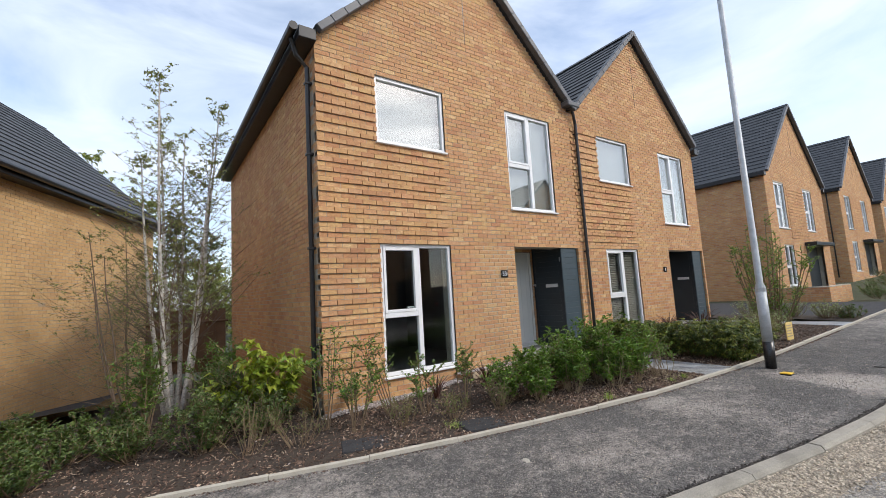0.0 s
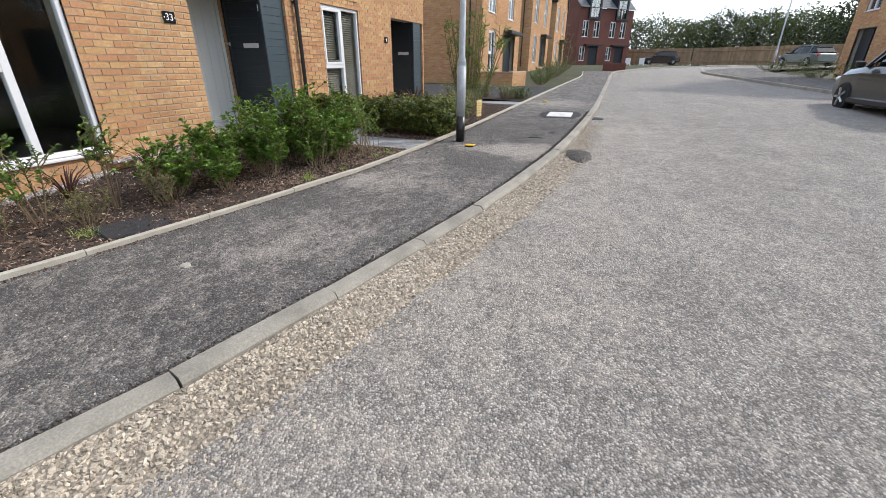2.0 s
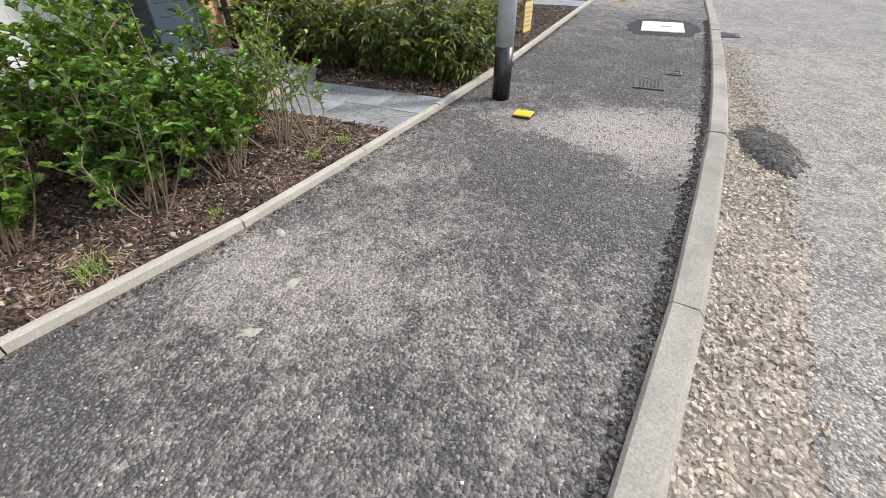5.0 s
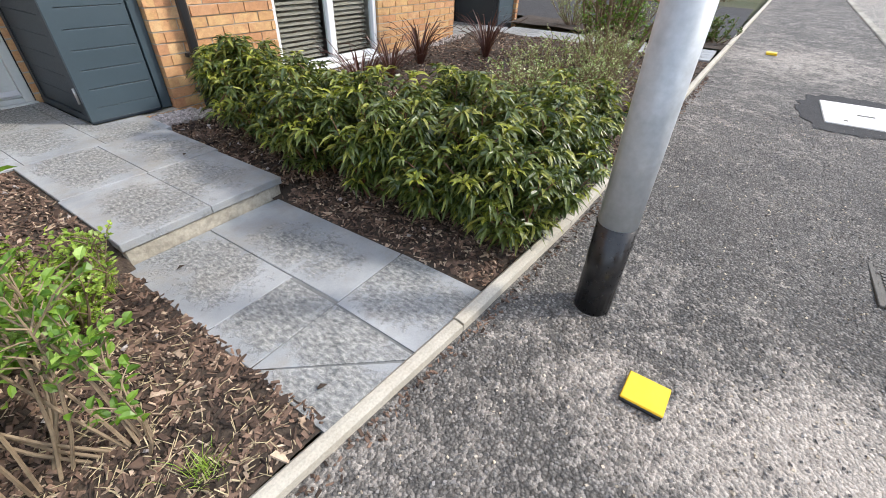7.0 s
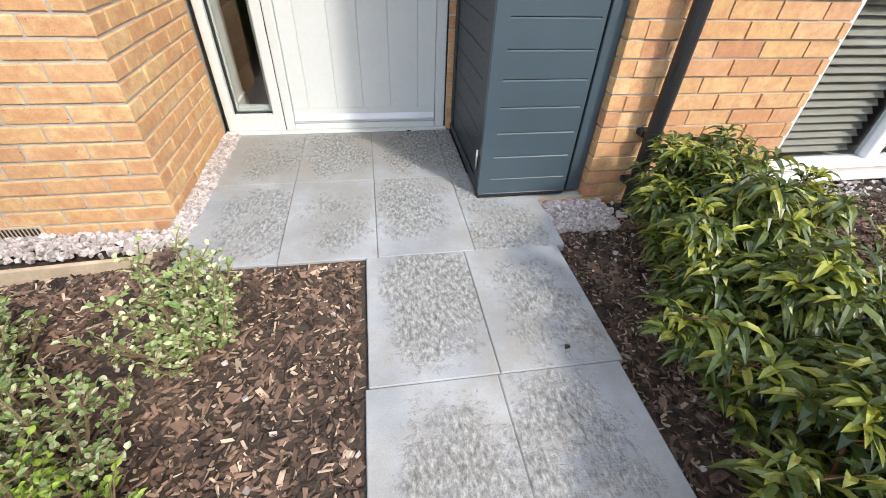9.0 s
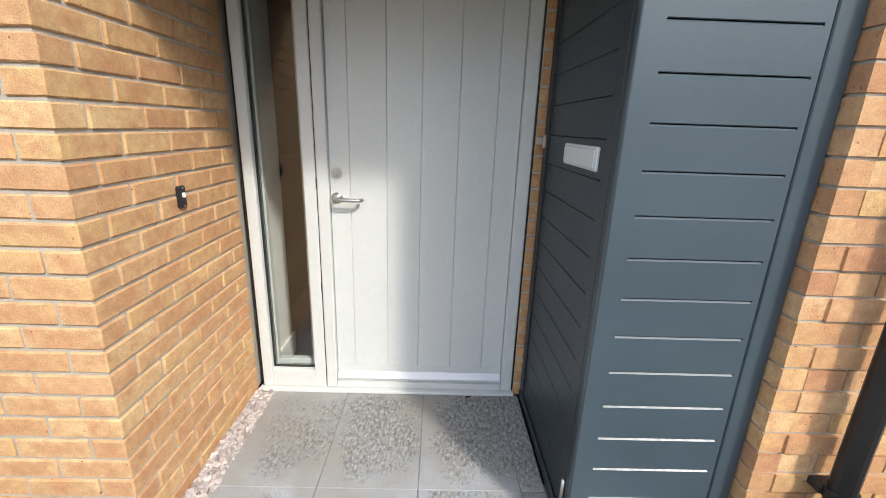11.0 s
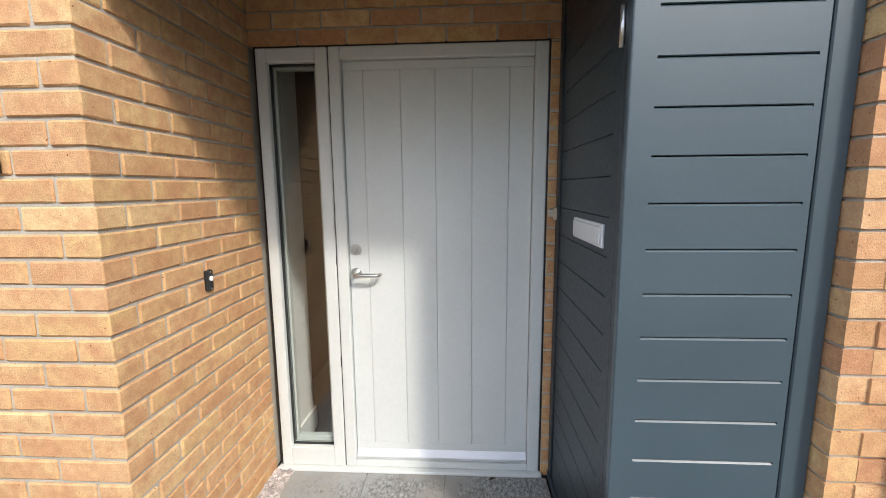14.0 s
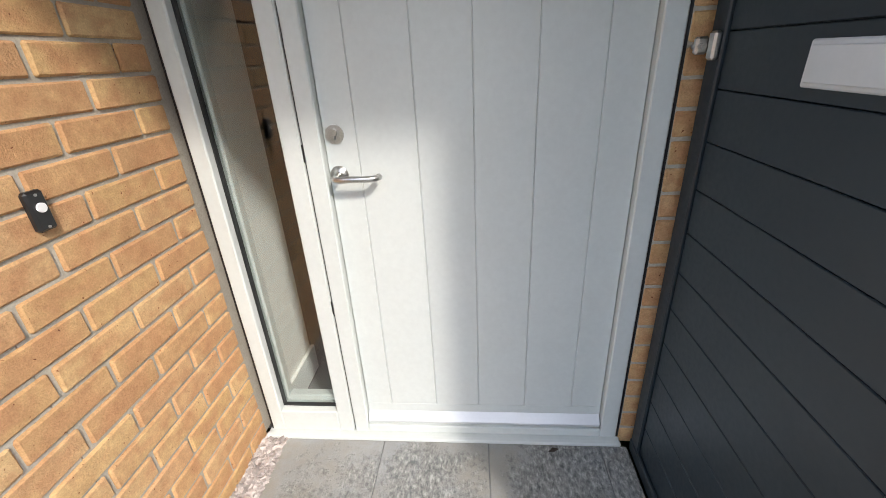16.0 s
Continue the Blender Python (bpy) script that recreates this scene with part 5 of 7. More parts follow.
path = thing("garden_path", "grey riven paving slabs with one step up", "path", kind="structure")
cells = [(a, b, c, d) for a, b in ((0.09, 0.485), (0.485, 0.885), (0.885, 1.295)) for c, d in ((0.255, 0.868), (-0.385, 0.255))]
cells += [(1.295, 1.392, 0.255, 0.868), (1.295, 1.392, 0.018, 0.255), (1.295, 1.70, -0.385, 0.018)]
cells += [(0.835, 1.245, -0.99, -0.385), (1.245, 1.66, -0.99, -0.385), (0.825, 1.235, -1.60, -0.99), (1.235, 1.645, -1.60, -0.99)]
slab_run(path, cells, 0.0)
M_JOINT = surf("grey_slab_joint", (0.15, 0.155, 0.155), (0.21, 0.215, 0.21), 12, 0.95, bump=0.3, fine=120)
part("path_bed", Shape().box(0.10, -0.375, -0.16, 1.38, 0.86, -0.0045).box(1.38, -0.375, -0.16, 1.68, 0.01, -0.0045).box(0.84, -1.585, -0.04, 1.64, -0.375, -0.0045).box(0.84, -1.0, -0.16, 1.64, -0.375, -0.0405), M_JOINT, path)
riser = thing("path_step", "rough pale concrete step edge under the slabs", "step", kind="structure")
part("riser", Shape().box(0.835, -1.585, -0.16, 1.635, -0.99, -0.042, c=0.006), M_CONC, riser, "stained pale concrete riser")
low = [(0.80, 1.195, -2.205, -1.59), (1.195, 1.60, -2.475, -1.59), (0.79, 1.18, -2.475, -2.205)]
slab_run(path, low, -0.118)
for pts in ([(0.79, -2.481), (1.175, -2.481), (1.15, -2.90), (1.13, -2.885)], [(0.79, -2.49), (1.12, -2.892), (0.775, -2.855)], [(1.185, -2.481), (1.60, -2.481), (1.585, -2.935), (1.165, -2.90)]):
    cx, cy = sum(p[0] for p in pts) / len(pts), sum(p[1] for p in pts) / len(pts)
    ob = new("paving_slab", finish("paving_slab", Shape().prism([(x - cx, y - cy) for x, y in pts], "z", -0.04, 0.0), M_SLAB))
    ob.location, ob.parent = (cx, cy, -0.118), path
part("lower_bed", Shape().prism([(0.79, -2.84), (1.59, -2.93), (1.59, -1.6), (0.8, -1.6)], "z", -0.22, -0.1225), M_JOINT, path)
path2 = thing("garden_path", "grey paving slabs leading to the next porch", "path", kind="structure")
slab_run(path2, [(6.65 + 0.42 * i, 7.06 + 0.42 * i, -3.15 + 0.6 * k, -2.56 + 0.6 * k) for i in range(2) for k in range(5)] + [(5.95 + 0.45 * i, 6.39 + 0.45 * i, -0.14, 0.45) for i in range(3)] + [(5.95 + 0.45 * i, 6.39 + 0.45 * i, 0.46, 0.88) for i in range(3)], 0.065)

# ---- scattered stuff ----


def chips(n, where, size, flat, seed, sink=0.3):
    """Small angular boxes strewn where the function says; returns one mesh of loose pieces."""
    r = np.random.default_rng(seed)
    pts = where(r, n)
    n = len(pts)
    dims = np.stack([r.uniform(*size[0], n), r.uniform(*size[1], n), r.uniform(*size[2], n)], 1) / 2
    yaw, tilt, roll = r.uniform(0, 6.283, n), r.normal(0, flat, n), r.normal(0, flat, n)
    cube = np.array([(-1, -1, -1), (1, -1, -1), (1, 1, -1), (-1, 1, -1), (-1, -1, 1), (1, -1, 1), (1, 1, 1), (-1, 1, 1)], float)
    P = cube[None] * dims[:, None] * r.uniform(0.6, 1.1, (n, 8, 1))
    cy, sy, ct, st, cr, sr = np.cos(yaw), np.sin(yaw), np.cos(tilt), np.sin(tilt), np.cos(roll), np.sin(roll)
    x, y, z = P[..., 0], P[..., 1], P[..., 2]
    y, z = y * cr[:, None] - z * sr[:, None], y * sr[:, None] + z * cr[:, None]
    x, z = x * ct[:, None] - z * st[:, None], x * st[:, None] + z * ct[:, None]
    x, y = x * cy[:, None] - y * sy[:, None], x * sy[:, None] + y * cy[:, None]
    P = np.stack([x, y, z], 2) + pts[:, None]
    P[..., 2] += dims[:, None, 2] * (1 - sink)
    sh = Shape()
    F = np.array([(3, 2, 1, 0), (4, 5, 6, 7), (0, 1, 5, 4), (1, 2, 6, 5), (2, 3, 7, 6), (3, 0, 4, 7)])
    sh.v = [tuple(p) for p in P.reshape(-1, 3).tolist()]
    sh.f = [tuple(f) for f in (F[None] + 8 * np.arange(n)[:, None, None]).reshape(-1, 4).tolist()]
    return sh


def in_beds(r, n):
    out = []
    while len(out) < n:
        x = r.uniform(-7.0, 6.6) if r.random() < 0.4 else r.uniform(-1.5, 3.6)
        lo = at_x(EDGE_LINE, x) + 0.05
        y = lo + (-0.16 - lo) * r.random()
        if x < -3.9:
            y = lo + 3.0 * r.random()
        if 0.81 < x < 1.61 or (0.81 < x < 1.66 and y > -1.60) or (0.08 < x < 1.71 and y > -0.40):
            continue
        out.append((x, y, bed_z(x, y)))
    return np.array(out)


def stuff(name, sh, material, label, category, smooth=False):
    return solid(name, sh, material, label, category, kind="stuff", smooth=smooth, fix=False)


stuff("bark_mulch", chips(52000, in_beds, ((0.012, 0.055), (0.004, 0.017), (0.003, 0.010)), 0.42, 3), M_BARK, "dark brown bark chip mulch on the beds", "mulch")
M_PALEBARK = surf("pale_bark_chip", (0.34, 0.24, 0.16), (0.50, 0.39, 0.29), 20, 0.9, bump=0.2, fine=120, rand=0.35)
stuff("pale_bark_chips", chips(13000, in_beds, ((0.010, 0.05), (0.003, 0.011), (0.003, 0.007)), 0.45, 4), M_PALEBARK, "pale splinters of bark on the beds", "mulch")


def by_walls(r, n):
    out = []
    for _ in range(n):
        k = r.random()
        if k < 0.35:
            x, y, z = r.uniform(0.0, 0.095 + 0.0), r.uniform(-0.22, 0.87), -0.02
        elif k < 0.55:
            x, y, z = r.uniform(-1.6, 0.1), r.uniform(-0.17, -0.005), -0.075
        elif k < 0.72:
            x, y, z = r.uniform(1.70, 2.05), r.uniform(-0.25, -0.005), -0.05
        elif k < 0.9:
            x, y, z = r.uniform(-3.9, -1.6), r.uniform(-0.2, -0.005), 0
            z = bed_z(x, y)
        else:
            x, y = r.uniform(2.05, 6.0), r.uniform(-0.16, -0.005)
            z = bed_z(x, y)
        out.append((x, y, z + r.uniform(0, 0.015)))
    return np.array(out)


stuff("gravel_margin", chips(5200, by_walls, ((0.014, 0.034), (0.012, 0.026), (0.010, 0.022)), 0.9, 8), M_PEBBLE, "white and pink gravel against the walls", "gravel")
board = thing("edging_board", "bleached timber board edging the wall gravel", "board", (-0.7, -0.22, -0.13))
part("plank", turned(Shape().box(-1.5, -0.011, -0.15, 0.06, 0.011, -0.052, c=0.004), Matrix.Translation((0.03, -0.20, 0)) @ Matrix.Rotation(radians(4), 4, "Z")), M_BOARD, board)

# gutter bank, loose stones, dark heap
bank = Shape()
KX = [p for p in KERB_LINE if -16 < p[0] < 4.0]
vs, fs = [], []
for i, p in enumerate(KX):
    q = KX[min(i + 1, len(KX) - 1)] - KX[max(i - 1, 0)]
    nrm = Vector((q[1], -q[0])).normalized()
    fade = min(1.0, max(0.0, (3.2 - p[0]) / 2.0))
    wid = (0.44 + 0.10 * noise.noise((p[0] * 1.7, 0, 0))) * (0.25 + 0.75 * fade)
    for k in range(6):
        t = k / 5
        x, y = p[0] + nrm.x * (0.055 + wid * t), p[1] + nrm.y * (0.055 + wid * t)
        vs.append((x, y, rise(x) - 0.082 + 0.048 * fade * (1 - t) ** 1.5 + 0.010 * noise.noise((x * 7, y * 7, 2)) * (1 - t) + 0.004 * (1 - t)))
for i in range(len(KX) - 1):
    for k in range(5):
        fs.append((i * 6 + k, i * 6 + k + 1, i * 6 + k + 7, i * 6 + k + 6))
M_BANK = asphalt("limestone_dust_bank", (0.36, 0.30, 0.225), (0.47, 0.40, 0.31), 1.6, (0.52, 0.44, 0.34), chips=58.0, tar_shade=0.62)
solid("gutter_bank", bank.add(vs, fs), M_BANK, "pale limestone grit banked against the kerb", "gravel", kind="stuff", smooth=True)


def by_kerb(r, n):
    out = []
    ks = [p for p in KERB_LINE if -9 < p[0] < 5]
    for _ in range(n):
        i = r.integers(0, len(ks) - 1)
        t = r.random()
        p = ks[i].lerp(ks[i + 1], t)
        q = ks[i + 1] - ks[i]
        nrm = Vector((q[1], -q[0])).normalized()
        d = 0.07 + abs(r.normal(0, 0.22))
        x, y = p[0] + nrm.x * d, p[1] + nrm.y * d
        fade = min(1.0, max(0.0, (3.2 - x) / 2.0))
        out.append((x, y, rise(x) - 0.083 + (0.048 * fade * max(0, 1 - (d - 0.055) / 0.42) ** 1.5 if d < 0.47 else 0.002)))
    return np.array(out)


stuff("gutter_stones", chips(15000, by_kerb, ((0.006, 0.028), (0.006, 0.022), (0.005, 0.017)), 0.7, 21), M_STONE, "loose pale limestone chippings in the gutter", "gravel")


def on_pavement(r, n):
    out = []
    for _ in range(n):
        x = r.uniform(-6, 5)
        a, b = at_x(KERB_LINE, x) + 0.08, at_x(EDGE_LINE, x) - 0.05
        y = a + (b - a) * r.random()
        out.append((x, y, rise(x) - 0.012))
    return np.array(out)


stuff("pavement_grit", chips(9000, on_pavement, ((0.004, 0.013), (0.004, 0.011), (0.003, 0.008)), 0.6, 22), M_GRIT, "loose grit on the dusty asphalt", "grit")
stuff("pavement_pale_grit", chips(2500, on_pavement, ((0.004, 0.012), (0.004, 0.010), (0.003, 0.007)), 0.6, 23), M_STONE, "loose pale grit on the dusty asphalt", "grit")


def on_road(r, n):
    out = []
    for _ in range(n):
        x = r.uniform(-6, 5)
        y = at_x(KERB_LINE, x) - 0.3 - 4.0 * r.random()
        a, b = at_x(KERB_LINE, x), at_x(FAR_LINE, x)
        t = 1 - (y - b) / (a - b)
        out.append((x, y, rise(x) - 0.085 - 0.015 * t + 0.05 * 4 * t * (1 - t) - 0.002))
    return np.array(out)


stuff("road_grit", chips(5000, on_road, ((0.004, 0.012), (0.004, 0.010), (0.003, 0.006)), 0.5, 24), M_STONE, "loose pale chippings on the road", "grit")


def kerb_foot(r, n):
    """Along the pavement side of the kerb."""
    out = []
    for _ in range(n):
        x = r.uniform(-6.5, 6)
        y = at_x(KERB_LINE, x) + 0.075 + abs(r.normal(0, 0.022))
        out.append((x, y, rise(x) - 0.013))
    return np.array(out)


def edging_foot(r, n):
    """Along the pavement side of the pale edging."""
    out = []
    for _ in range(n):
        x = r.uniform(-6.5, 6)
        y = at_x(EDGE_LINE, x) - 0.04 - abs(r.normal(0, 0.03))
        out.append((x, y, rise(x) - 0.013))
    return np.array(out)


M_CRUMB = surf("dark_asphalt_crumb", (0.05, 0.045, 0.04), (0.13, 0.115, 0.10), 30, 0.95, bump=0.3, fine=150, rand=0.5)
stuff("kerb_crumbs", chips(3600, kerb_foot, ((0.006, 0.024), (0.006, 0.018), (0.005, 0.016)), 0.7, 31), M_CRUMB, "dark asphalt crumbs along the foot of the kerb", "grit")
stuff("edging_litter", chips(1500, edging_foot, ((0.006, 0.03), (0.004, 0.012), (0.003, 0.009)), 0.5, 32), M_BARK, "bark crumbs spilt along the edging", "grit")


def straw_patch(r, n):
    out = []
    for _ in range(n):
        cx, cy, w = ((0.55, -2.62, 0.13), (0.30, -2.52, 0.16), (0.55, -2.2, 0.16), (-1.0, -2.42, 0.12))[r.integers(0, 4)]
        x, y = cx + r.normal(0, w), cy + r.normal(0, w)
        if x > 0.76 or y < at_x(EDGE_LINE, x) + 0.05:
            continue
        out.append((x, y, bed_z(x, y) + 0.006))
    return np.array(out)


M_STRAW = surf("dry_grass_straw", (0.36, 0.29, 0.17), (0.50, 0.42, 0.27), 20, 0.9, bump=0.1, rand=0.3)
stuff("dry_straw", chips(520, straw_patch, ((0.03, 0.09), (0.0015, 0.004), (0.001, 0.003)), 0.35, 33), M_STRAW, "dry pale grass straw lying on the bark", "straw")
stuff("bed_pebbles", chips(260, in_beds, ((0.012, 0.030), (0.010, 0.024), (0.008, 0.018)), 0.6, 34), M_PEBBLE, "pale pebbles strewn among the bark", "gravel")
stuff("bark_flakes", chips(2600, in_beds, ((0.035, 0.085), (0.014, 0.034), (0.004, 0.010)), 0.35, 35), M_BARK, "large brown flakes of bark on the beds", "mulch")
stuff("pale_bark_flakes", chips(800, in_beds, ((0.03, 0.07), (0.010, 0.026), (0.004, 0.009)), 0.35, 36), M_PALEBARK, "large pale flakes of bark on the beds", "mulch")


def splat(name, x, y, rx, ry, h, material, label, category, seed, rot=0.0, base=0.0):
    """A low uneven patch or heap."""
    sh = Shape()
    n, rings = 48, 6
    vs = [(x, y, rise(x) + base + h)]
    for k in range(1, rings + 1):
        t = k / rings
        for i in range(n):
            a = 2 * math.pi * i / n
            w = 1 + 0.5 * noise.noise((math.cos(a) * 1.6 + seed, math.sin(a) * 1.6, 0)) + 0.35 * noise.noise((math.cos(a) * 5 + seed, math.sin(a) * 5, 3))
            u, v = rx * t * w * math.cos(a), ry * t * w * math.sin(a)
            px, py = x + u * math.cos(rot) - v * math.sin(rot), y + u * math.sin(rot) + v * math.cos(rot)
            vs.append((px, py, rise(px) + base + h * (1 - t * t) + 0.25 * h * noise.noise((px * 9, py * 9, seed))))
    fs = [(0, 1 + i, 1 + (i + 1) % n) for i in range(n)]
    for k in range(rings - 1):
        fs += [(1 + k * n + i, 1 + (k + 1) * n + i, 1 + (k + 1) * n + (i + 1) % n, 1 + k * n + (i + 1) % n) for i in range(n)]
    return solid(name, sh.add(vs, fs), material, label, category, kind="thing", smooth=True)


M_HEAP = asphalt("spilt_asphalt", (0.05, 0.047, 0.043), (0.10, 0.093, 0.082), 2.2, (0.20, 0.17, 0.14), chips=50.0)
splat("asphalt_lump", 1.60, -5.17, 0.56, 0.25, 0.085, M_HEAP, "low dark lump of spilt asphalt by the kerb", "heap", 3, 0.05, -0.09)
for i, (x, y, r) in enumerate(((-0.68, -3.22, 0.035), (-0.42, -2.93, 0.04), (-0.95, -3.25, 0.04), (-0.55, -3.05, 0.025), (-2.98, -2.93, 0.06))):
    splat("mortar_splash", x, y, r, r * 0.55, 0.004, M_CONC, "pale dried mortar splash on the asphalt", "splash", i * 2.3, i * 1.1, -0.011)

# ---- street furniture ----


def street_lamp(x, y, tall=6.2, black=True):
    z = rise(x) - 0.03
    o = thing("street_lamp", "tall galvanised steel lamp post with black base", "lamp post", (x, y, z), group="street lamps")
    s = Shape().tube([(x, y, z), (x, y, z + 0.41)], 0.071, 24)
    part("base", s, M_POSTBLK, o, "scuffed black painted base", smooth=True)
    s = Shape().tube([(x, y, z + 0.41), (x, y, z + 1.17)], 0.069, 24)
    part("column", s, M_GALV, o, "mottled galvanised steel column", smooth=True)
    s = Shape().tube([(x, y, z + 1.16), (x, y, z + 1.22), (x, y, z + 1.27), (x, y, z + tall)], [0.0685, 0.066, 0.047, 0.036], 24)
    part("shaft", s, M_GALV, o, "tapering galvanised steel shaft", smooth=True)
    part("cap_ring", Shape().tube([(x, y, z + 1.15), (x, y, z + 1.18)], 0.0715, 24), M_GALV, o)


street_lamp(1.79, -3.315)
street_lamp(33.5, -15.5)
yb = thing("marker_block", "yellow plastic block lying on the asphalt", "block", (1.46, -3.595, rise(1.46)))
mm = Matrix.Translation((1.46, -3.595, rise(1.46) - 0.012)) @ Matrix.Rotation(radians(-2), 4, "Z")
part("block_base", turned(Shape().box(-0.062, -0.066, 0.0, 0.062, 0.066, 0.016, c=0.003), mm), M_BLACK, yb, "black rubber underside")
part("block_top", turned(Shape().box(-0.062, -0.066, 0.0165, 0.062, 0.066, 0.027, c=0.003), mm), M_YELLOW, yb, "yellow plastic top")
yb2 = thing("marker_block", "small yellow block on the pavement further up", "block", (7.7, -3.75, rise(7.7)))
part("block_top", Shape().box(7.6, -3.82, rise(7.7) - 0.012, 7.74, -3.70, rise(7.7) + 0.015, c=0.003), M_YELLOW, yb2)


def cover(x0, x1, y0, y1, rows, cols, label):
    z = rise((x0 + x1) / 2) - 0.012
    o = thing("access_cover", label, "cover", ((x0 + x1) / 2, (y0 + y1) / 2, z), group="iron covers")
    part("cover_frame", Shape().box(x0, y0, z - 0.03, x1, y0 + 0.02, z + 0.008, c=0.003).box(x0, y1 - 0.02, z - 0.03, x1, y1, z + 0.008, c=0.003).box(x0, y0 + 0.02, z - 0.03, x0 + 0.02, y1 - 0.02, z + 0.008, c=0.003).box(x1 - 0.02, y0 + 0.02, z - 0.03, x1, y1 - 0.02, z + 0.008, c=0.003), M_IRON, o)
    part("cover_lid", Shape().box(x0 + 0.022, y0 + 0.022, z - 0.02, x1 - 0.022, y1 - 0.022, z + 0.003), M_IRON, o)
    st = Shape()
    for i in range(cols):
        for k in range(rows):
            u, v = x0 + 0.045 + (x1 - x0 - 0.09) * (i + 0.5) / cols, y0 + 0.035 + (y1 - y0 - 0.07) * (k + 0.5) / rows
            st.box(u - 0.009, v - 0.009, z + 0.003, u + 0.009, v + 0.009, z + 0.007)
    part("cover_studs", st, M_IRON, o, kind="stuff")


cover(2.44, 2.80, -4.54, -4.29, 6, 9, "dark cast iron cover with raised studs")
cover(2.96, 3.13, -4.68, -4.545, 3, 4, "small dark cast iron cover")
zc = rise(5.31) - 0.012
pad = Shape()
n = 90
ring = []
for i in range(n):
    a = 2 * math.pi * i / n
    k = 1.0 / max(abs(math.cos(a)), abs(math.sin(a))) ** 0.75
    u = 5.31 + 0.58 * k * math.cos(a) * (1 + 0.06 * math.sin(3 * a + 1) + 0.12 * noise.noise((math.cos(a) * 7, math.sin(a) * 7, 1)))
    ring.append((u, -4.47 + 0.42 * k * math.sin(a) * (1 + 0.08 * math.cos(4 * a) + 0.16 * noise.noise((math.cos(a) * 6, math.sin(a) * 6, 5))), rise(u) - 0.007))
solid("cover_surround", pad.add(ring + [(5.31, -4.47, rise(5.31) - 0.005)], [(i, (i + 1) % n, n) for i in range(n)]), M_TARM, "black asphalt laid round the pale cover", "asphalt patch")
wc = thing("concrete_cover", "pale concrete access cover set in black asphalt", "cover", (5.31, -4.47, zc))
mm = Matrix.Translation((5.31, -4.465, rise(5.31))) @ Matrix.Rotation(-0.033, 4, "Y") @ Matrix.Rotation(0.02, 4, "Z")
part("cover_slab", turned(Shape().box(-0.34, -0.262, -0.05, 0.34, 0.262, 0.004, c=0.006), mm), M_COVERW, wc)
part("lifting_slot", turned(Shape().box(-0.25, 0.10, 0.0042, -0.22, 0.13, 0.0062).box(-0.03, -0.10, 0.0042, 0.0, 0.02, 0.0062), mm), M_IRON, wc)
gz = rise(5.5) - 0.083
gully = thing("road_gully", "dark iron road gully grating by the kerb", "grating", (5.48, -5.27, gz))
part("gully_frame", Shape().box(5.28, -5.40, gz - 0.03, 5.70, -5.36, gz + 0.01).box(5.28, -5.19, gz - 0.03, 5.70, -5.165, gz + 0.01), M_IRON, gully)
for i in range(8):
    part("gully_bar", Shape().box(5.285 + i * 0.053, -5.36, gz - 0.02, 5.31 + i * 0.053, -5.19, gz + 0.008), M_IRON, gully)
sg = thing("notice_board", "small faded yellow notice on a stake in the bed", "sign", (4.25, -2.86, 0.0))
mm = Matrix.Translation((4.25, -2.88, 0.0)) @ Matrix.Rotation(radians(-8), 4, "Z")
part("stake", turned(Shape().box(-0.02, 0.006, -0.15, 0.02, 0.03, 0.28, c=0.003), mm), M_TIMBER, sg)
part("board", turned(Shape().box(-0.12, -0.006, 0.0, 0.12, 0.006, 0.33, c=0.003), mm), M_SIGNY, sg, "faded yellow board")
bars = Shape()
for i in range(5):
    bars.box(-0.10, -0.0085, 0.06 + i * 0.05, 0.10 - 0.03 * (i % 3), -0.0065, 0.08 + i * 0.05, m=mm)
part("writing", bars, M_BOARD, sg, "small brown lines of writing")

# ---- fences, walls ----


def fence(name, a, b, tall, zfun, material, label, board_w=0.14, parts=True):
    a, b = Vector(a), Vector(b)
    d = (b - a)
    n = int(d.length / board_w)
    o = thing("fence", label, "fence", (a.x, a.y, zfun(a.x, a.y)), group="timber fences")
    d.normalize()
    nrm = Vector((-d.y, d.x))
    rest = Shape()
    rr = random.Random(n)
    for i in range(n):
        p = a + d * (board_w * (i + 0.5))
        z = zfun(p.x, p.y)
        mm = Matrix.Translation((p.x, p.y, z)) @ Matrix.Rotation(math.atan2(d.y, d.x), 4, "Z")
        off = 0.012 if i % 2 else 0.0
        sh = Shape().box(-board_w * 0.52, off, 0.0, board_w * 0.52, off + 0.016, tall + rr.uniform(-0.015, 0.015), m=mm)
        if parts:
            part("fence_board", sh, material, o)
        else:
            rest.add(sh.v, sh.f)
    if not parts:
        part("boarding", rest, material, o, kind="stuff")
    for f in (0.2, 0.8):
        rail = Shape().tube([(a.x - nrm.x * 0.04, a.y - nrm.y * 0.04, zfun(a.x, a.y) + tall * f), (b.x - nrm.x * 0.04, b.y - nrm.y * 0.04, zfun(b.x, b.y) + tall * f)], 0.035, 4)
        part("rail", rail, material, o)


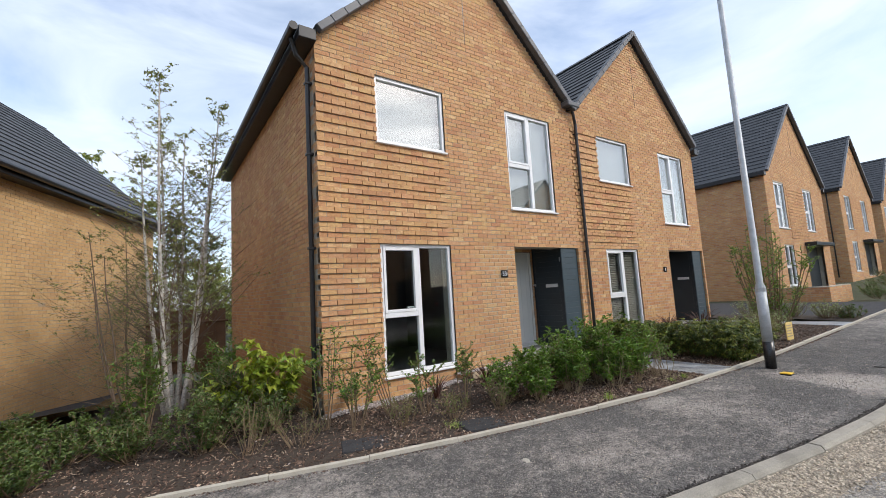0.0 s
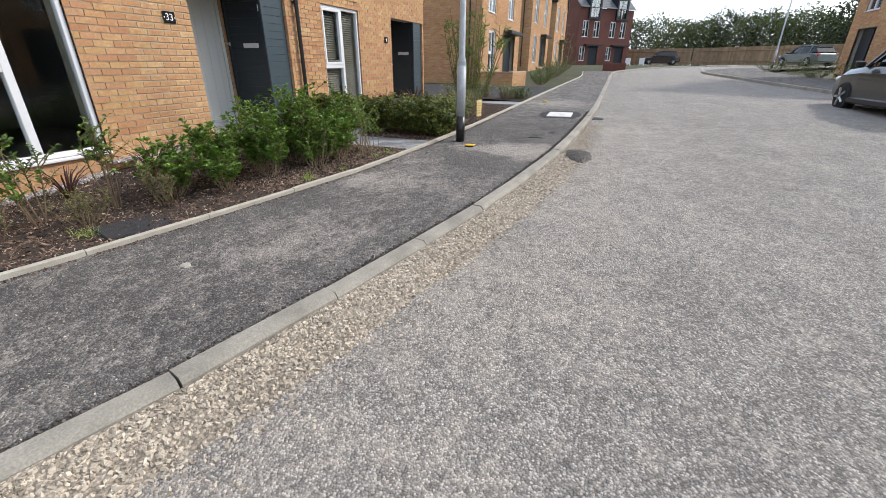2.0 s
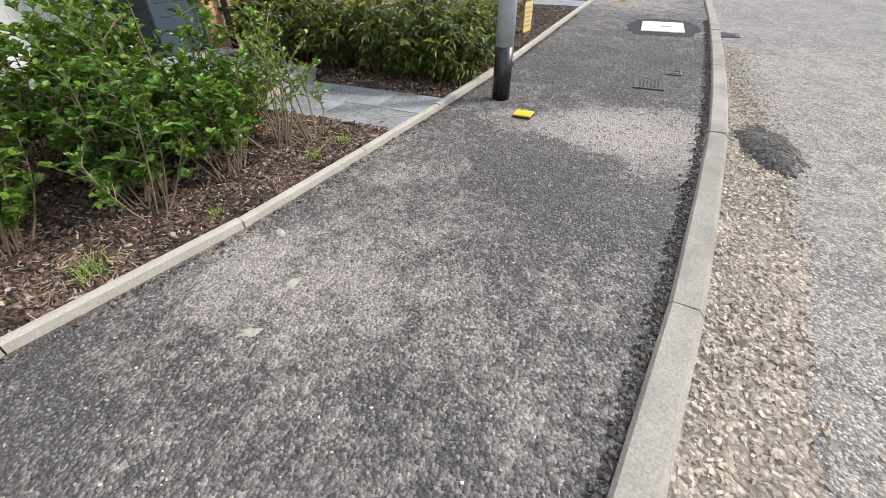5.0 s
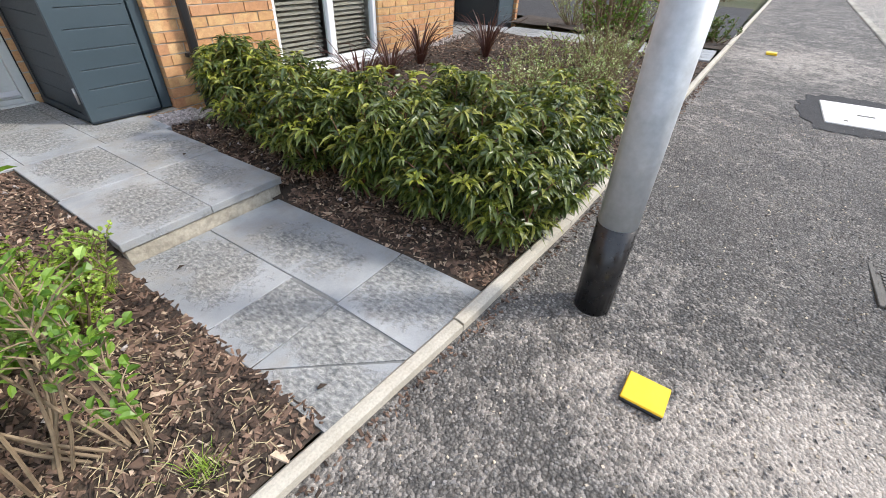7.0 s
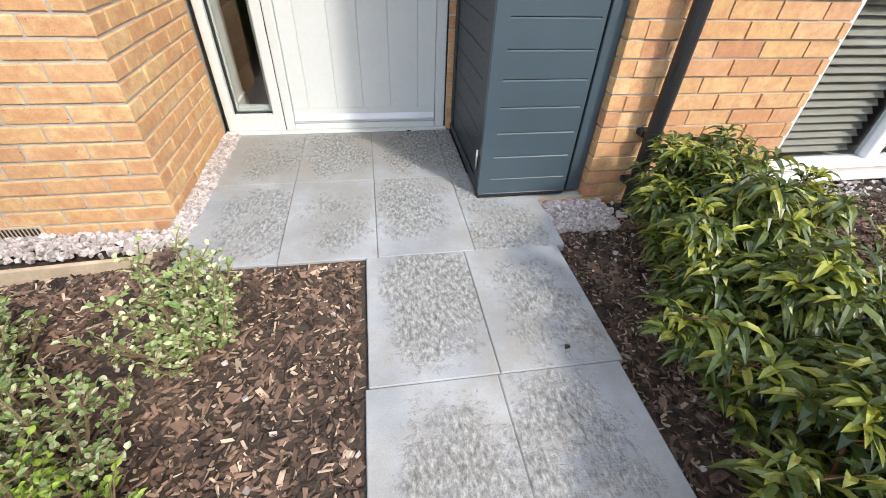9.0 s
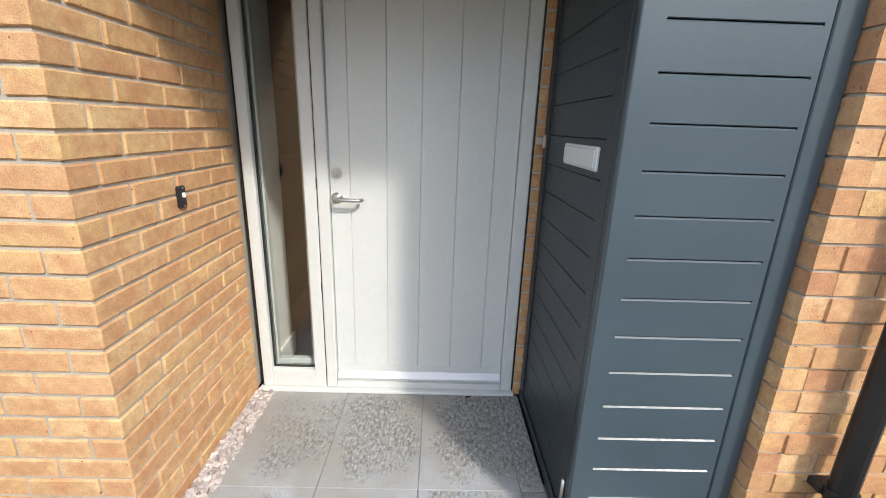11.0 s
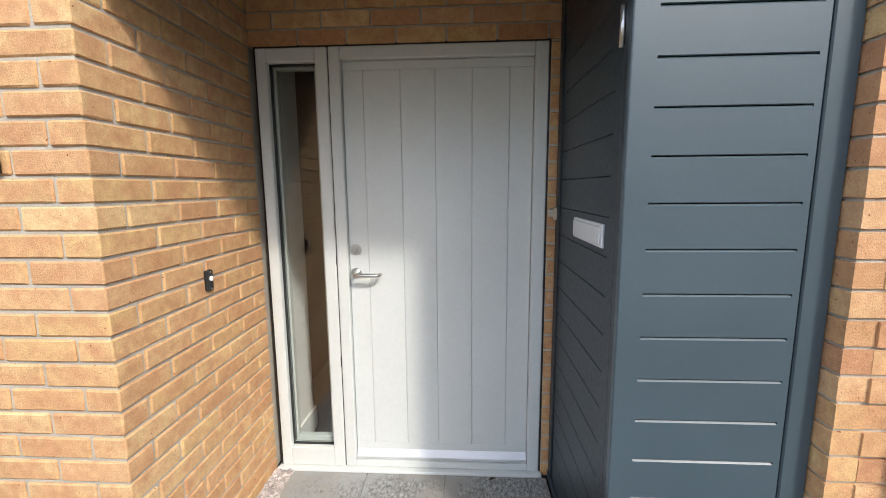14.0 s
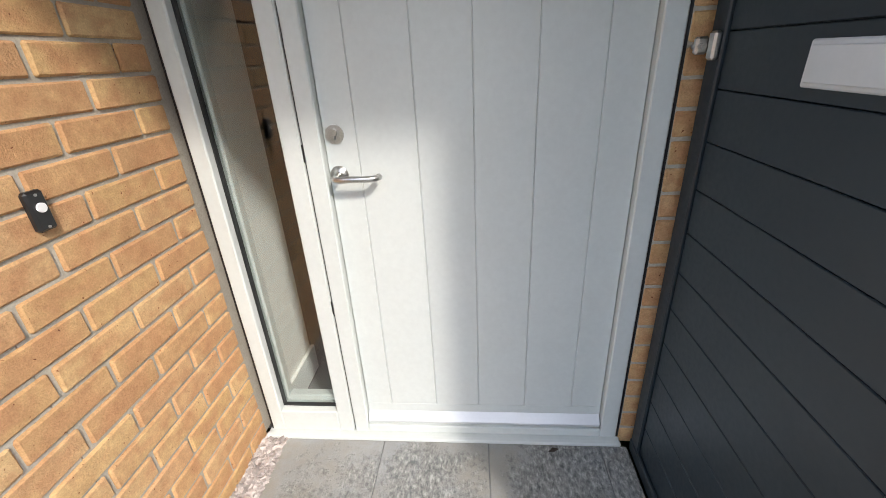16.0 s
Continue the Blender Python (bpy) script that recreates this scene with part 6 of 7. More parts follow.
fence("fence", (-5.9, 9.3), (-3.83, 8.6), 1.85, lambda x, y: -0.62, M_FENCED, "brown timber fence between the houses")
for a, b in (((64.5, -6), (62, -14)), ((62, -14), (53, -24)), ((53, -24), (43, -34))):
    fence("fence", a, b, 1.95, lambda x, y: rise(x) - 0.05, M_TIMBER, "weathered close-boarded timber fence at the street's end", 0.2, False)
lw = thing("low_wall", "low buff brick garden wall", "wall", (13, -1.8, 0.25))
rows = []
bricks_x(rows, 12.6, 15.3, -1.7, 0.15, 0.75, [], lambda z: (12.6, 15.3), lambda k, x: 0.0)
b1 = brick_mesh(rows)
rows = []
bricks_x(rows, 0.0, 2.2, 0.0, 0.15, 0.75, [], lambda z: (0.0, 2.2), lambda k, x: 0.0)
b2 = turned(brick_mesh(rows), Matrix.Translation((12.593, 0.5, 0)) @ Matrix.Rotation(radians(-90), 4, "Z"))
part("wall_core", Shape().box(12.6, -1.693, 0.1, 15.3, -1.48, 0.76).box(12.6, -1.48, 0.1, 12.82, 0.5, 0.76), M_MORTAR, lw)
part("brickwork", Shape().add(b1.v, b1.f).add(b2.v, b2.f), M_BRICK, lw, kind="stuff", fix=False)
pl = thing("brick_planter", "dark brick planter box at the head of the pavement", "planter", (29.5, -5.0, 0.75))
part("planter_box", Shape().box(29.0, -5.9, 0.6, 30.2, -4.4, 1.15, c=0.03), M_RED, pl)
for y in (-6.3, -7.9):
    o = thing("sign_board", "small white board standing by the road", "sign board", (57, y, 1.0), group="white boards")
    part("panel", Shape().box(57.0, y - 0.3, 1.1, 57.06, y + 0.3, 1.8, c=0.02), M_WHITE, o)
    part("foot", Shape().box(56.9, y - 0.28, 0.95, 57.2, y - 0.2, 1.1).box(56.9, y + 0.2, 0.95, 57.2, y + 0.28, 1.1), M_WHITE, o)

# ---- vehicles ----


def car(at, heading, paint, label, tall=1.62, long=4.4):
    """A parked hatchback or crossover facing +x before it is turned."""
    o = thing("car", label, "car", at, group="parked cars")
    M = Matrix.Translation(at) @ Matrix.Rotation(heading, 4, "Z")
    hw, k = 0.9, tall / 1.62

    def loft(sections, close=True):
        sh, n = Shape(), len(sections[0])
        vs = [p for s in sections for p in s]
        fs = [(i * n + j, i * n + (j + 1) % n, (i + 1) * n + (j + 1) % n, (i + 1) * n + j) for i in range(len(sections) - 1) for j in range(n)]
        if close:
            fs += [tuple(range(n))[::-1], tuple(range((len(sections) - 1) * n, len(sections) * n))]
        return turned(sh.add(vs, fs), M)

    def sec(x, w, zb, zs, zt, wt):
        return [(x, -w * 0.92, zb), (x, -w, zb + 0.12), (x, -w, zs), (x, -wt, zt), (x, wt, zt), (x, w, zs), (x, w, zb + 0.12), (x, w * 0.92, zb)]
    h = long / 2
    body = part("body", loft([sec(-h, 0.70, 0.38, 0.62, 0.90 * k, 0.62), sec(-h + 0.12, 0.84, 0.28, 0.78, 1.00 * k, 0.74), sec(-h + 0.5, hw, 0.24, 0.88, 1.02 * k, 0.80), sec(0.3, hw, 0.22, 0.88, 1.0 * k, 0.82), sec(0.95, hw, 0.22, 0.88, 0.99 * k, 0.80), sec(h - 0.5, 0.87, 0.24, 0.82, 0.93 * k, 0.74), sec(h - 0.12, 0.80, 0.28, 0.66, 0.84 * k, 0.64), sec(h, 0.66, 0.36, 0.56, 0.72 * k, 0.54)]), paint, o, "painted car body", smooth=False)
    part("glasshouse", loft([sec(-h + 0.2, 0.74, 0.96 * k, 1.0 * k, 1.06 * k, 0.70), sec(-h + 0.65, 0.80, 0.98 * k, 1.02 * k, 1.52 * k, 0.60), sec(-0.1, 0.82, 0.98 * k, 1.02 * k, 1.57 * k, 0.62), sec(0.35, 0.82, 0.98 * k, 1.02 * k, 1.50 * k, 0.60), sec(1.05, 0.78, 0.94 * k, 0.98 * k, 1.02 * k, 0.72)]), M_CARGLASS, o, "dark tinted windows")
    part("roof_panel", loft([sec(-h + 0.55, 0.62, 1.49 * k, 1.52 * k, 1.55 * k, 0.55), sec(-0.1, 0.655, 1.54 * k, 1.58 * k, 1.62 * k, 0.58), sec(0.38, 0.63, 1.46 * k, 1.50 * k, 1.54 * k, 0.56)]), paint, o)
    for side in (-1, 1):
        for xx, lean in ((-1.15, -0.05), (-0.25, 0.0), (0.62, 0.5)):
            part("pillar", Shape().tube([M @ Vector((xx + lean * 0.55, side * 0.83, 1.0 * k)), M @ Vector((xx - lean * 0.35, side * 0.635, 1.52 * k))], 0.035, 5), paint, o)
        part("wing_mirror", turned(Shape().box(0.72, side * 1.03 - 0.09, 0.99 * k, 0.86, side * 1.03 + 0.09, 1.12 * k, c=0.03), M), M_BLACK, o)
        part("headlight", turned(Shape().box(h - 0.42, side * 0.68 - 0.15, 0.66, h - 0.06, side * 0.68 + 0.13, 0.80, c=0.05), M), M_LAMPGL, o, "clear headlight")
        part("tail_light", turned(Shape().box(-h + 0.02, side * 0.68 - 0.1, 0.70, -h + 0.25, side * 0.68 + 0.13, 0.92, c=0.03), M), surf_red, o, "red tail light")
        for xw in (-1.33, 1.36):
            t = Shape().tube([M @ Vector((xw, side * 0.93, 0.335)), M @ Vector((xw, side * 0.90, 0.335)), M @ Vector((xw, side * 0.70, 0.335))], [0.31, 0.335, 0.335], 24)
            tyre = part("wheel", t, M_TYRE, o, "black tyre")
            part("rim", Shape().tube([M @ Vector((xw, side * 0.935, 0.335)), M @ Vector((xw, side * 0.88, 0.335))], 0.225, 20), M_TYRE, tyre)
            sp = Shape()
            for i in range(5):
                a = i * 2 * math.pi / 5
                sp.tube([M @ Vector((xw + 0.03 * math.cos(a), side * 0.945, 0.335 + 0.03 * math.sin(a))), M @ Vector((xw + 0.215 * math.cos(a), side * 0.94, 0.335 + 0.215 * math.sin(a)))], 0.032, 5)
            part("spoke", sp, M_ALLOY, tyre, "alloy spokes")
    part("sill_trim", turned(Shape().box(-h + 0.7, -0.93, 0.2, h - 0.7, 0.93, 0.36, c=0.04), M), M_BLACK, o)


surf_red = surf("red_lamp_lens", (0.35, 0.01, 0.01), (0.4, 0.015, 0.015), 4, 0.2, bump=0.0, coat=1.0)
car((7.95, -11.85, rise(8.0) - 0.10), radians(4), M_CARGREY, "dark grey crossover parked across the road", 1.66, 4.5)
car((40.0, -19.3, rise(40) - 0.02), radians(20), M_CARPALE, "grey-green hatchback parked on a drive", 1.5, 4.2)
car((58.0, -10.0, 1.05), radians(95), M_CARBLK, "black hatchback parked at the street's end", 1.5, 4.2)

# ---- planting ----


def leaves(P, D, length, width, seed, droop=0.25, roll=0.6, fine=False):
    """Folded leaves at the points P that point along D; one island each."""
    r = np.random.default_rng(seed)
    n = len(P)
    D = D / np.maximum(np.linalg.norm(D, axis=1, keepdims=True), 1e-6)
    side = np.cross(D, np.array([0, 0, 1.0])) + 1e-4
    side /= np.linalg.norm(side, axis=1, keepdims=True)
    up = np.cross(side, D)
    a = r.normal(0, roll, (n, 1))
    side, up = side * np.cos(a) + up * np.sin(a), up * np.cos(a) - side * np.sin(a)
    L = length * r.uniform(0.6, 1.15, (n, 1))
    W = width * r.uniform(0.7, 1.15, (n, 1)) / 2
    if fine:
        drop = np.array([0, 0, -1.0]) * L * droop
        m1, m2, tip = P + D * L * 0.32 + up * L * 0.06 + drop * 0.08, P + D * L * 0.68 + up * L * 0.04 + drop * 0.45, P + D * L * 0.97 + drop
        V = np.stack([P, m1 + side * W * 0.9 + up * W * 0.45, m1 - side * W * 0.9 + up * W * 0.45, m2 + side * W * 0.85 + up * W * 0.4, m2 - side * W * 0.85 + up * W * 0.4, tip, m1, m2], 1)
        F = np.array([(0, 6, 1), (0, 2, 6), (6, 7, 3), (6, 3, 1), (6, 2, 4), (6, 4, 7), (7, 5, 3), (7, 4, 5)])
        return V.reshape(-1, 3), (F[None] + 8 * np.arange(n)[:, None, None]).reshape(-1, 3)
    base, mid = P, P + D * L * 0.48 + up * L * 0.05
    tip = P + D * L - np.array([0, 0, 1.0]) * L * droop
    lf, rt = mid + side * W + up * W * 0.5, mid - side * W + up * W * 0.5
    V = np.stack([base, lf, tip, rt, mid], 1)
    F = np.array([(0, 4, 1), (1, 4, 2), (2, 4, 3), (3, 4, 0)])
    return V.reshape(-1, 3), (F[None] + 5 * np.arange(n)[:, None, None]).reshape(-1, 3)


def leaf_shape(P, D, length, width, seed, droop=0.25, roll=0.6, fine=False):
    V, F = leaves(np.array(P), np.array(D), length, width, seed, droop, roll, fine)
    sh = Shape()
    sh.v, sh.f = [tuple(p) for p in V.tolist()], [tuple(f) for f in F.tolist()]
    return sh


def shrub(name, label, category, x, y, tall, spread, mat_leaf, leaf, stems=14, twigs=7, per=10, lower=0.35, droop=0.25, stiff=0.3, seed=1, group="", z=None, thick=0.006, stem_mat=None, lean=(0, 0), tips=0, tip_mat=None, tip_share=1.0):
    """A shrub: stems from one root, side twigs, leaves along both."""
    r = np.random.default_rng(seed)
    z = bed_z(x, y) if z is None else z
    o = thing(name, label, category, (x, y, z - 0.02), group=group)
    st, P, D, TP, TD = Shape(), [], [], [], []

    def rosette(e, way):
        young = r.random() < tip_share
        g0 = r.uniform(0, 6.283)
        for q in range(tips):
            g = g0 + 2.4 * q
            v = np.array([math.cos(g), math.sin(g), 0.25 + 0.12 * q]) + 0.4 * way
            (TP if young else P).append(e - way * 0.006 * q)
            (TD if young else D).append(v)
    for i in range(stems):
        a = r.uniform(0, 6.283)
        d = math.sqrt(r.random()) * spread
        h = tall * r.uniform(0.72, 1.05) * (1 - 0.30 * (d / spread) ** 2)
        b = np.array([x + 0.25 * d * math.cos(a) + r.normal(0, 0.02), y + 0.25 * d * math.sin(a) + r.normal(0, 0.02), z - 0.02])
        t = np.array([x + d * math.cos(a) + lean[0] * h, y + d * math.sin(a) + lean[1] * h, z + h])
        m = (b + t) / 2 + np.array([math.cos(a), math.sin(a), 0]) * d * stiff * 0.5 + r.normal(0, 0.03, 3)
        curve = lambda u: (1 - u) ** 2 * b + 2 * u * (1 - u) * m + u * u * t
        pts = [curve(u) for u in (0, 0.25, 0.5, 0.75, 1.0)]
        st.tube(pts, [thick, thick * 0.9, thick * 0.75, thick * 0.6, thick * 0.3], 5, False)
        tang = t - m
        rosette(t, tang / np.linalg.norm(tang))
        for u in np.linspace(lower, 1.0, per * 2):
            p = curve(u)
            g = r.uniform(0, 6.283)
            P.append(p)
            D.append(np.array([math.cos(g), math.sin(g), r.uniform(0.1, 0.9)]) + 0.5 * tang / np.linalg.norm(tang))
        for q in range(twigs):
            u = lower + (1 - lower) * r.random()
            p = curve(u)
            g = r.uniform(0, 6.283)
            ln = r.uniform(0.10, 0.26) * min(1.0, tall)
            e = p + np.array([math.cos(g) * 0.75, math.sin(g) * 0.75, r.uniform(0.25, 0.9)]) * ln
            e[2] = max(e[2], z + 0.05)
            st.tube([p, (p + e) / 2 + np.array([0, 0, 0.01]), e], [thick * 0.5, thick * 0.4, thick * 0.2], 4, False)
            rosette(e, (e - p) / np.linalg.norm(e - p))
            for w in np.linspace(0.25, 1.0, per):
                gg = r.uniform(0, 6.283)
                P.append(p + (e - p) * w)
                D.append((e - p) / ln * 0.7 + np.array([math.cos(gg), math.sin(gg), r.uniform(-0.2, 0.6)]))
    part("branch_frame", st, stem_mat or M_STEM, o, "thin brown stems", fix=False)
    part("foliage", leaf_shape(P, D, leaf[0], leaf[1], seed + 50, droop, 0.5, x > -4.2 and x < 4), mat_leaf, o, fix=False)
    if TP:
        part("young_foliage", leaf_shape(TP, TD, leaf[0] * 0.85, leaf[1] * 0.85, seed + 90, droop * 0.7, 0.4, x > -4.2 and x < 4), tip_mat, o, "yellow-green young leaves at the shoot tips", fix=False)
    return o


def blades(x, y, tall, spread, n, seed):
    """A tuft of long arching strap leaves."""
    r = np.random.default_rng(seed)
    z = bed_z(x, y)
    o = thing("red_flax", "wine red strap-leaved flax growing in bark mulch", "plant", (x, y, z), group="red flax")
    for j in range(n):
        sh = Shape()
        for i in range(1):
            a = r.uniform(0, 6.283)
            h, d = tall * r.uniform(0.6, 1.05), spread * r.uniform(0.3, 1.1)
            w = r.uniform(0.008, 0.014)
            sx, sy = -math.sin(a) * w, math.cos(a) * w
            vs = []
            for k, u in enumerate((0, 0.3, 0.6, 0.85, 1.0)):
                px, py = x + 0.03 * math.cos(a) + d * math.cos(a) * u ** 1.6, y + 0.03 * math.sin(a) + d * math.sin(a) * u ** 1.6
                pz = z + h * (u - 0.42 * max(0, u - 0.5) ** 1.4 * r.uniform(0.6, 1.9))
                k2 = (1 - u) ** 0.5 if u > 0.5 else 0.75 + 0.1 * u
                vs += [(px - sx * k2, py - sy * k2, pz), (px + sx * k2 * 0.2, py + sy * k2 * 0.2, pz - 0.004), (px + sx * k2, py + sy * k2, pz)]
            sh.add(vs, [f for k in range(4) for f in ((k * 3, k * 3 + 1, k * 3 + 4, k * 3 + 3), (k * 3 + 1, k * 3 + 2, k * 3 + 5, k * 3 + 4))])
        part("blade", sh, M_WINE, o, fix=False)


def grass_tuft(x, y, tall, spread, n, seed):
    """A weedy tuft of thin blades."""
    r = np.random.default_rng(seed)
    z = bed_z(x, y)
    o = thing("grass_tuft", "small weedy tuft of green grass by the edging", "weed", (x, y, z), group="grass tufts")
    sh = Shape()
    for _ in range(n):
        a, h, d, w = r.uniform(0, 6.283), tall * r.uniform(0.4, 1.1), spread * r.uniform(0.1, 1.0), r.uniform(0.0012, 0.0026)
        bx, by = x + r.normal(0, spread * 0.3), y + r.normal(0, spread * 0.3)
        sx, sy = -math.sin(a) * w, math.cos(a) * w
        vs = []
        for u in (0.0, 0.5, 1.0):
            px, py, pz, k = bx + d * math.cos(a) * u ** 1.7, by + d * math.sin(a) * u ** 1.7, z - 0.01 + h * (u - 0.25 * u * u), 1.05 - u
            vs += [(px - sx * k, py - sy * k, pz), (px + sx * k, py + sy * k, pz)]
        sh.add(vs, [(0, 1, 3, 2), (2, 3, 5, 4)])
    part("blades", sh, M_LIME, o, kind="stuff", fix=False)


for i, (x, y, t, s, n) in enumerate(((0.52, -2.66, 0.12, 0.08, 60), (0.26, -2.62, 0.10, 0.08, 50), (-0.98, -2.44, 0.14, 0.09, 70), (-0.45, -2.55, 0.08, 0.06, 40), (0.70, -1.72, 0.13, 0.06, 50), (-2.9, -1.75, 0.10, 0.15, 80))):
    grass_tuft(x, y, t, s, n, 700 + i)
M_REDSTEM = surf("red_brown_stem", (0.13, 0.055, 0.035), (0.21, 0.10, 0.06), 14, 0.7, bump=0.2)
M_YOUNG = leaf_material("young_laurel_leaf", (0.17, 0.205, 0.028), (0.35, 0.36, 0.052), 0.38)
LAUREL = "glossy dark green laurel with long drooping leaves beside the path"
for i, (x, y, t, s) in enumerate(((2.20, -0.48, 0.54, 0.26), (2.07, -0.80, 0.57, 0.33), (2.02, -1.20, 0.57, 0.36), (2.00, -1.62, 0.58, 0.38), (2.00, -2.02, 0.60, 0.37), (2.02, -2.38, 0.62, 0.37), (2.08, -2.66, 0.60, 0.34), (2.55, -2.66, 0.58, 0.36), (2.95, -2.74, 0.52, 0.30), (2.58, -2.25, 0.54, 0.34), (2.35, -2.80, 0.48, 0.34), (2.02, -2.78, 0.46, 0.30))):
    shrub("laurel", LAUREL, "shrub", x, y, t, s, M_LAUREL, (0.108, 0.023), stems=24, twigs=10, per=7, lower=0.12, droop=0.62, seed=100 + i, group="laurel hedge", stem_mat=M_REDSTEM, tips=7, tip_mat=M_YOUNG, tip_share=0.30)
M_FRESH = leaf_material("bright_young_leaf", (0.06, 0.145, 0.014), (0.175, 0.30, 0.035), 0.4, (0.28, 0.42, 0.09), 0.12)
M_TANSTEM = surf("tan_stem", (0.22, 0.16, 0.10), (0.33, 0.25, 0.16), 14, 0.8, bump=0.25, fine=120)
GREENL = "fresh green leafy shrub with bare brown stems in bark mulch"
for i, (x, y, t, s) in enumerate(((-1.95, -1.55, 0.60, 0.28), (-1.6, -1.85, 0.50, 0.26), (-1.45, -1.62, 0.70, 0.30), (-1.05, -1.95, 0.60, 0.30), (-0.95, -1.75, 0.80, 0.30), (-0.50, -1.95, 0.88, 0.34), (-0.55, -2.25, 0.62, 0.28), (-0.05, -2.0, 0.94, 0.35), (-0.1, -2.3, 0.66, 0.28), (-0.55, -1.35, 0.78, 0.32), (-0.1, -1.55, 0.86, 0.30))):
    shrub("green_shrub", GREENL, "shrub", x, y, t, s, M_GREEN, (0.056, 0.028), stems=16, twigs=8, per=6, lower=0.30, droop=0.15, seed=200 + i, group="green shrubs by the edging", thick=0.0052, stem_mat=M_TANSTEM, tips=6, tip_mat=M_FRESH, tip_share=0.6)
for i, (x, y, t, s, ln) in enumerate(((0.45, -2.42, 0.64, 0.24, (-0.15, 0.25)), (0.24, -2.36, 0.84, 0.28, (-0.05, 0.18)))):
    shrub("leggy_shrub", "leggy shrub with fresh green leaves and bare tan stems", "shrub", x, y, t, s, M_FRESH, (0.037, 0.022), stems=9, twigs=8, per=6, lower=0.48, droop=0.05, stiff=1.1, seed=215 + i, group="leggy shrubs", thick=0.0055, stem_mat=M_TANSTEM, lean=ln)
for i, (x, y, t, s) in enumerate(((0.52, -1.84, 0.32, 0.25), (0.14, -1.45, 0.36, 0.27), (0.24, -1.90, 0.32, 0.25), (-0.14, -1.66, 0.36, 0.27))):
    shrub("lime_shrub", "low lime green rounded shrub beside the path", "shrub", x, y, t, s, M_LIME, (0.025, 0.016), stems=58, twigs=9, per=7, lower=0.15, droop=0.1, seed=230 + i, group="lime shrubs")
for i, (x, y, t, s) in enumerate(((0.24, -0.72, 0.36, 0.24), (0.02, -1.12, 0.34, 0.24), (-0.35, -0.75, 0.3, 0.2), (3.25, -2.2, 0.52, 0.38), (3.7, -2.5, 0.52, 0.38), (4.5, -2.5, 0.55, 0.40), (5.0, -2.3, 0.52, 0.4), (4.05, -2.05, 0.5, 0.36), (7.9, -1.0, 0.5, 0.4), (7.95, -1.9, 0.5, 0.4), (7.9, -2.6, 0.45, 0.35))):
    shrub("variegated_shrub", "small cream-variegated shrub in bark mulch", "shrub", x, y, t, s, M_SILVER, (0.026, 0.016), stems=34, twigs=7, per=5, lower=0.15, droop=0.1, seed=260 + i, group="variegated shrubs")
for i, (x, y, t, s, n) in enumerate(((-2.35, -0.55, 0.42, 0.28, 30), (-1.55, -0.75, 0.5, 0.35, 36), (-1.0, -0.9, 0.45, 0.3, 33), (3.1, -0.85, 0.55, 0.42, 42), (3.75, -0.62, 0.5, 0.4, 36), (4.35, -0.55, 0.55, 0.42, 40), (5.1, -0.95, 0.6, 0.45, 42))):
    blades(x, y, t, s, n, 300 + i)
# tall sparse shrubs under the window and at the corner
SPARSE = "tall sparse green shrub against the brick wall"
for i, (x, y, t, s, ln) in enumerate(((-4.0, -0.62, 1.45, 0.20, (0.02, 0)), (-3.75, -0.9, 1.0, 0.2, (0, 0)), (-3.2, -0.75, 1.25, 0.14, (-0.28, 0)), (-2.9, -1.1, 0.8, 0.16, (0, 0)), (-2.36, -1.28, 0.82, 0.14, (0, 0)), (-3.5, -0.4, 0.6, 0.3, (0, 0)))):
    shrub("sparse_shrub", SPARSE, "shrub", x, y, t, s, M_GREEN, (0.055, 0.026), stems=6, twigs=7, per=7, lower=0.45, droop=0.15, seed=320 + i, group="sparse shrubs", thick=0.008, lean=ln)
for i, (x, y, t, s) in enumerate(((-3.3, -1.25, 0.42, 0.3), (-2.75, -1.5, 0.35, 0.25), (-2.1, -1.7, 0.4, 0.25), (-4.4, -0.9, 0.5, 0.35), (-4.9, -0.7, 0.55, 0.35))):
    shrub("twiggy_shrub", "low twiggy shrub with few olive leaves", "shrub", x, y, t, s, M_TWIGGY, (0.03, 0.013), stems=16, twigs=5, per=4, lower=0.3, droop=0.1, seed=340 + i, group="twiggy shrubs", thick=0.005)
shrub("broad_leaf_shrub", "shrub with broad yellow-green leaves near the house corner", "shrub", -4.55, 0.5, 1.05, 0.6, M_BIG, (0.19, 0.105), stems=20, twigs=5, per=4, lower=0.3, droop=0.4, seed=360, thick=0.010)
DULL = "dull green shrub with pale bare stems in the bed"
for i, (x, y, t, s) in enumerate(((-5.3, -0.15, 0.62, 0.45), (-5.0, 0.6, 0.85, 0.45), (-5.9, 0.2, 0.45, 0.5), (-6.6, 0.6, 0.42, 0.55), (-7.3, 1.2, 0.40, 0.55), (-6.3, 1.3, 0.45, 0.5), (-7.2, 1.9, 0.40, 0.5), (-8.0, 2.2, 0.40, 0.6), (-6.8, -0.05, 0.36, 0.4), (-7.6, 0.6, 0.40, 0.45), (-8.6, 1.5, 0.45, 0.5), (-4.6, -0.1, 0.55, 0.4))):
    shrub("bed_shrub", DULL, "shrub", x, y, t, s, M_DULL, (0.06, 0.026), stems=24, twigs=9, per=8, lower=0.2, droop=0.15, seed=380 + i, group="shrubs between the houses", thick=0.007)
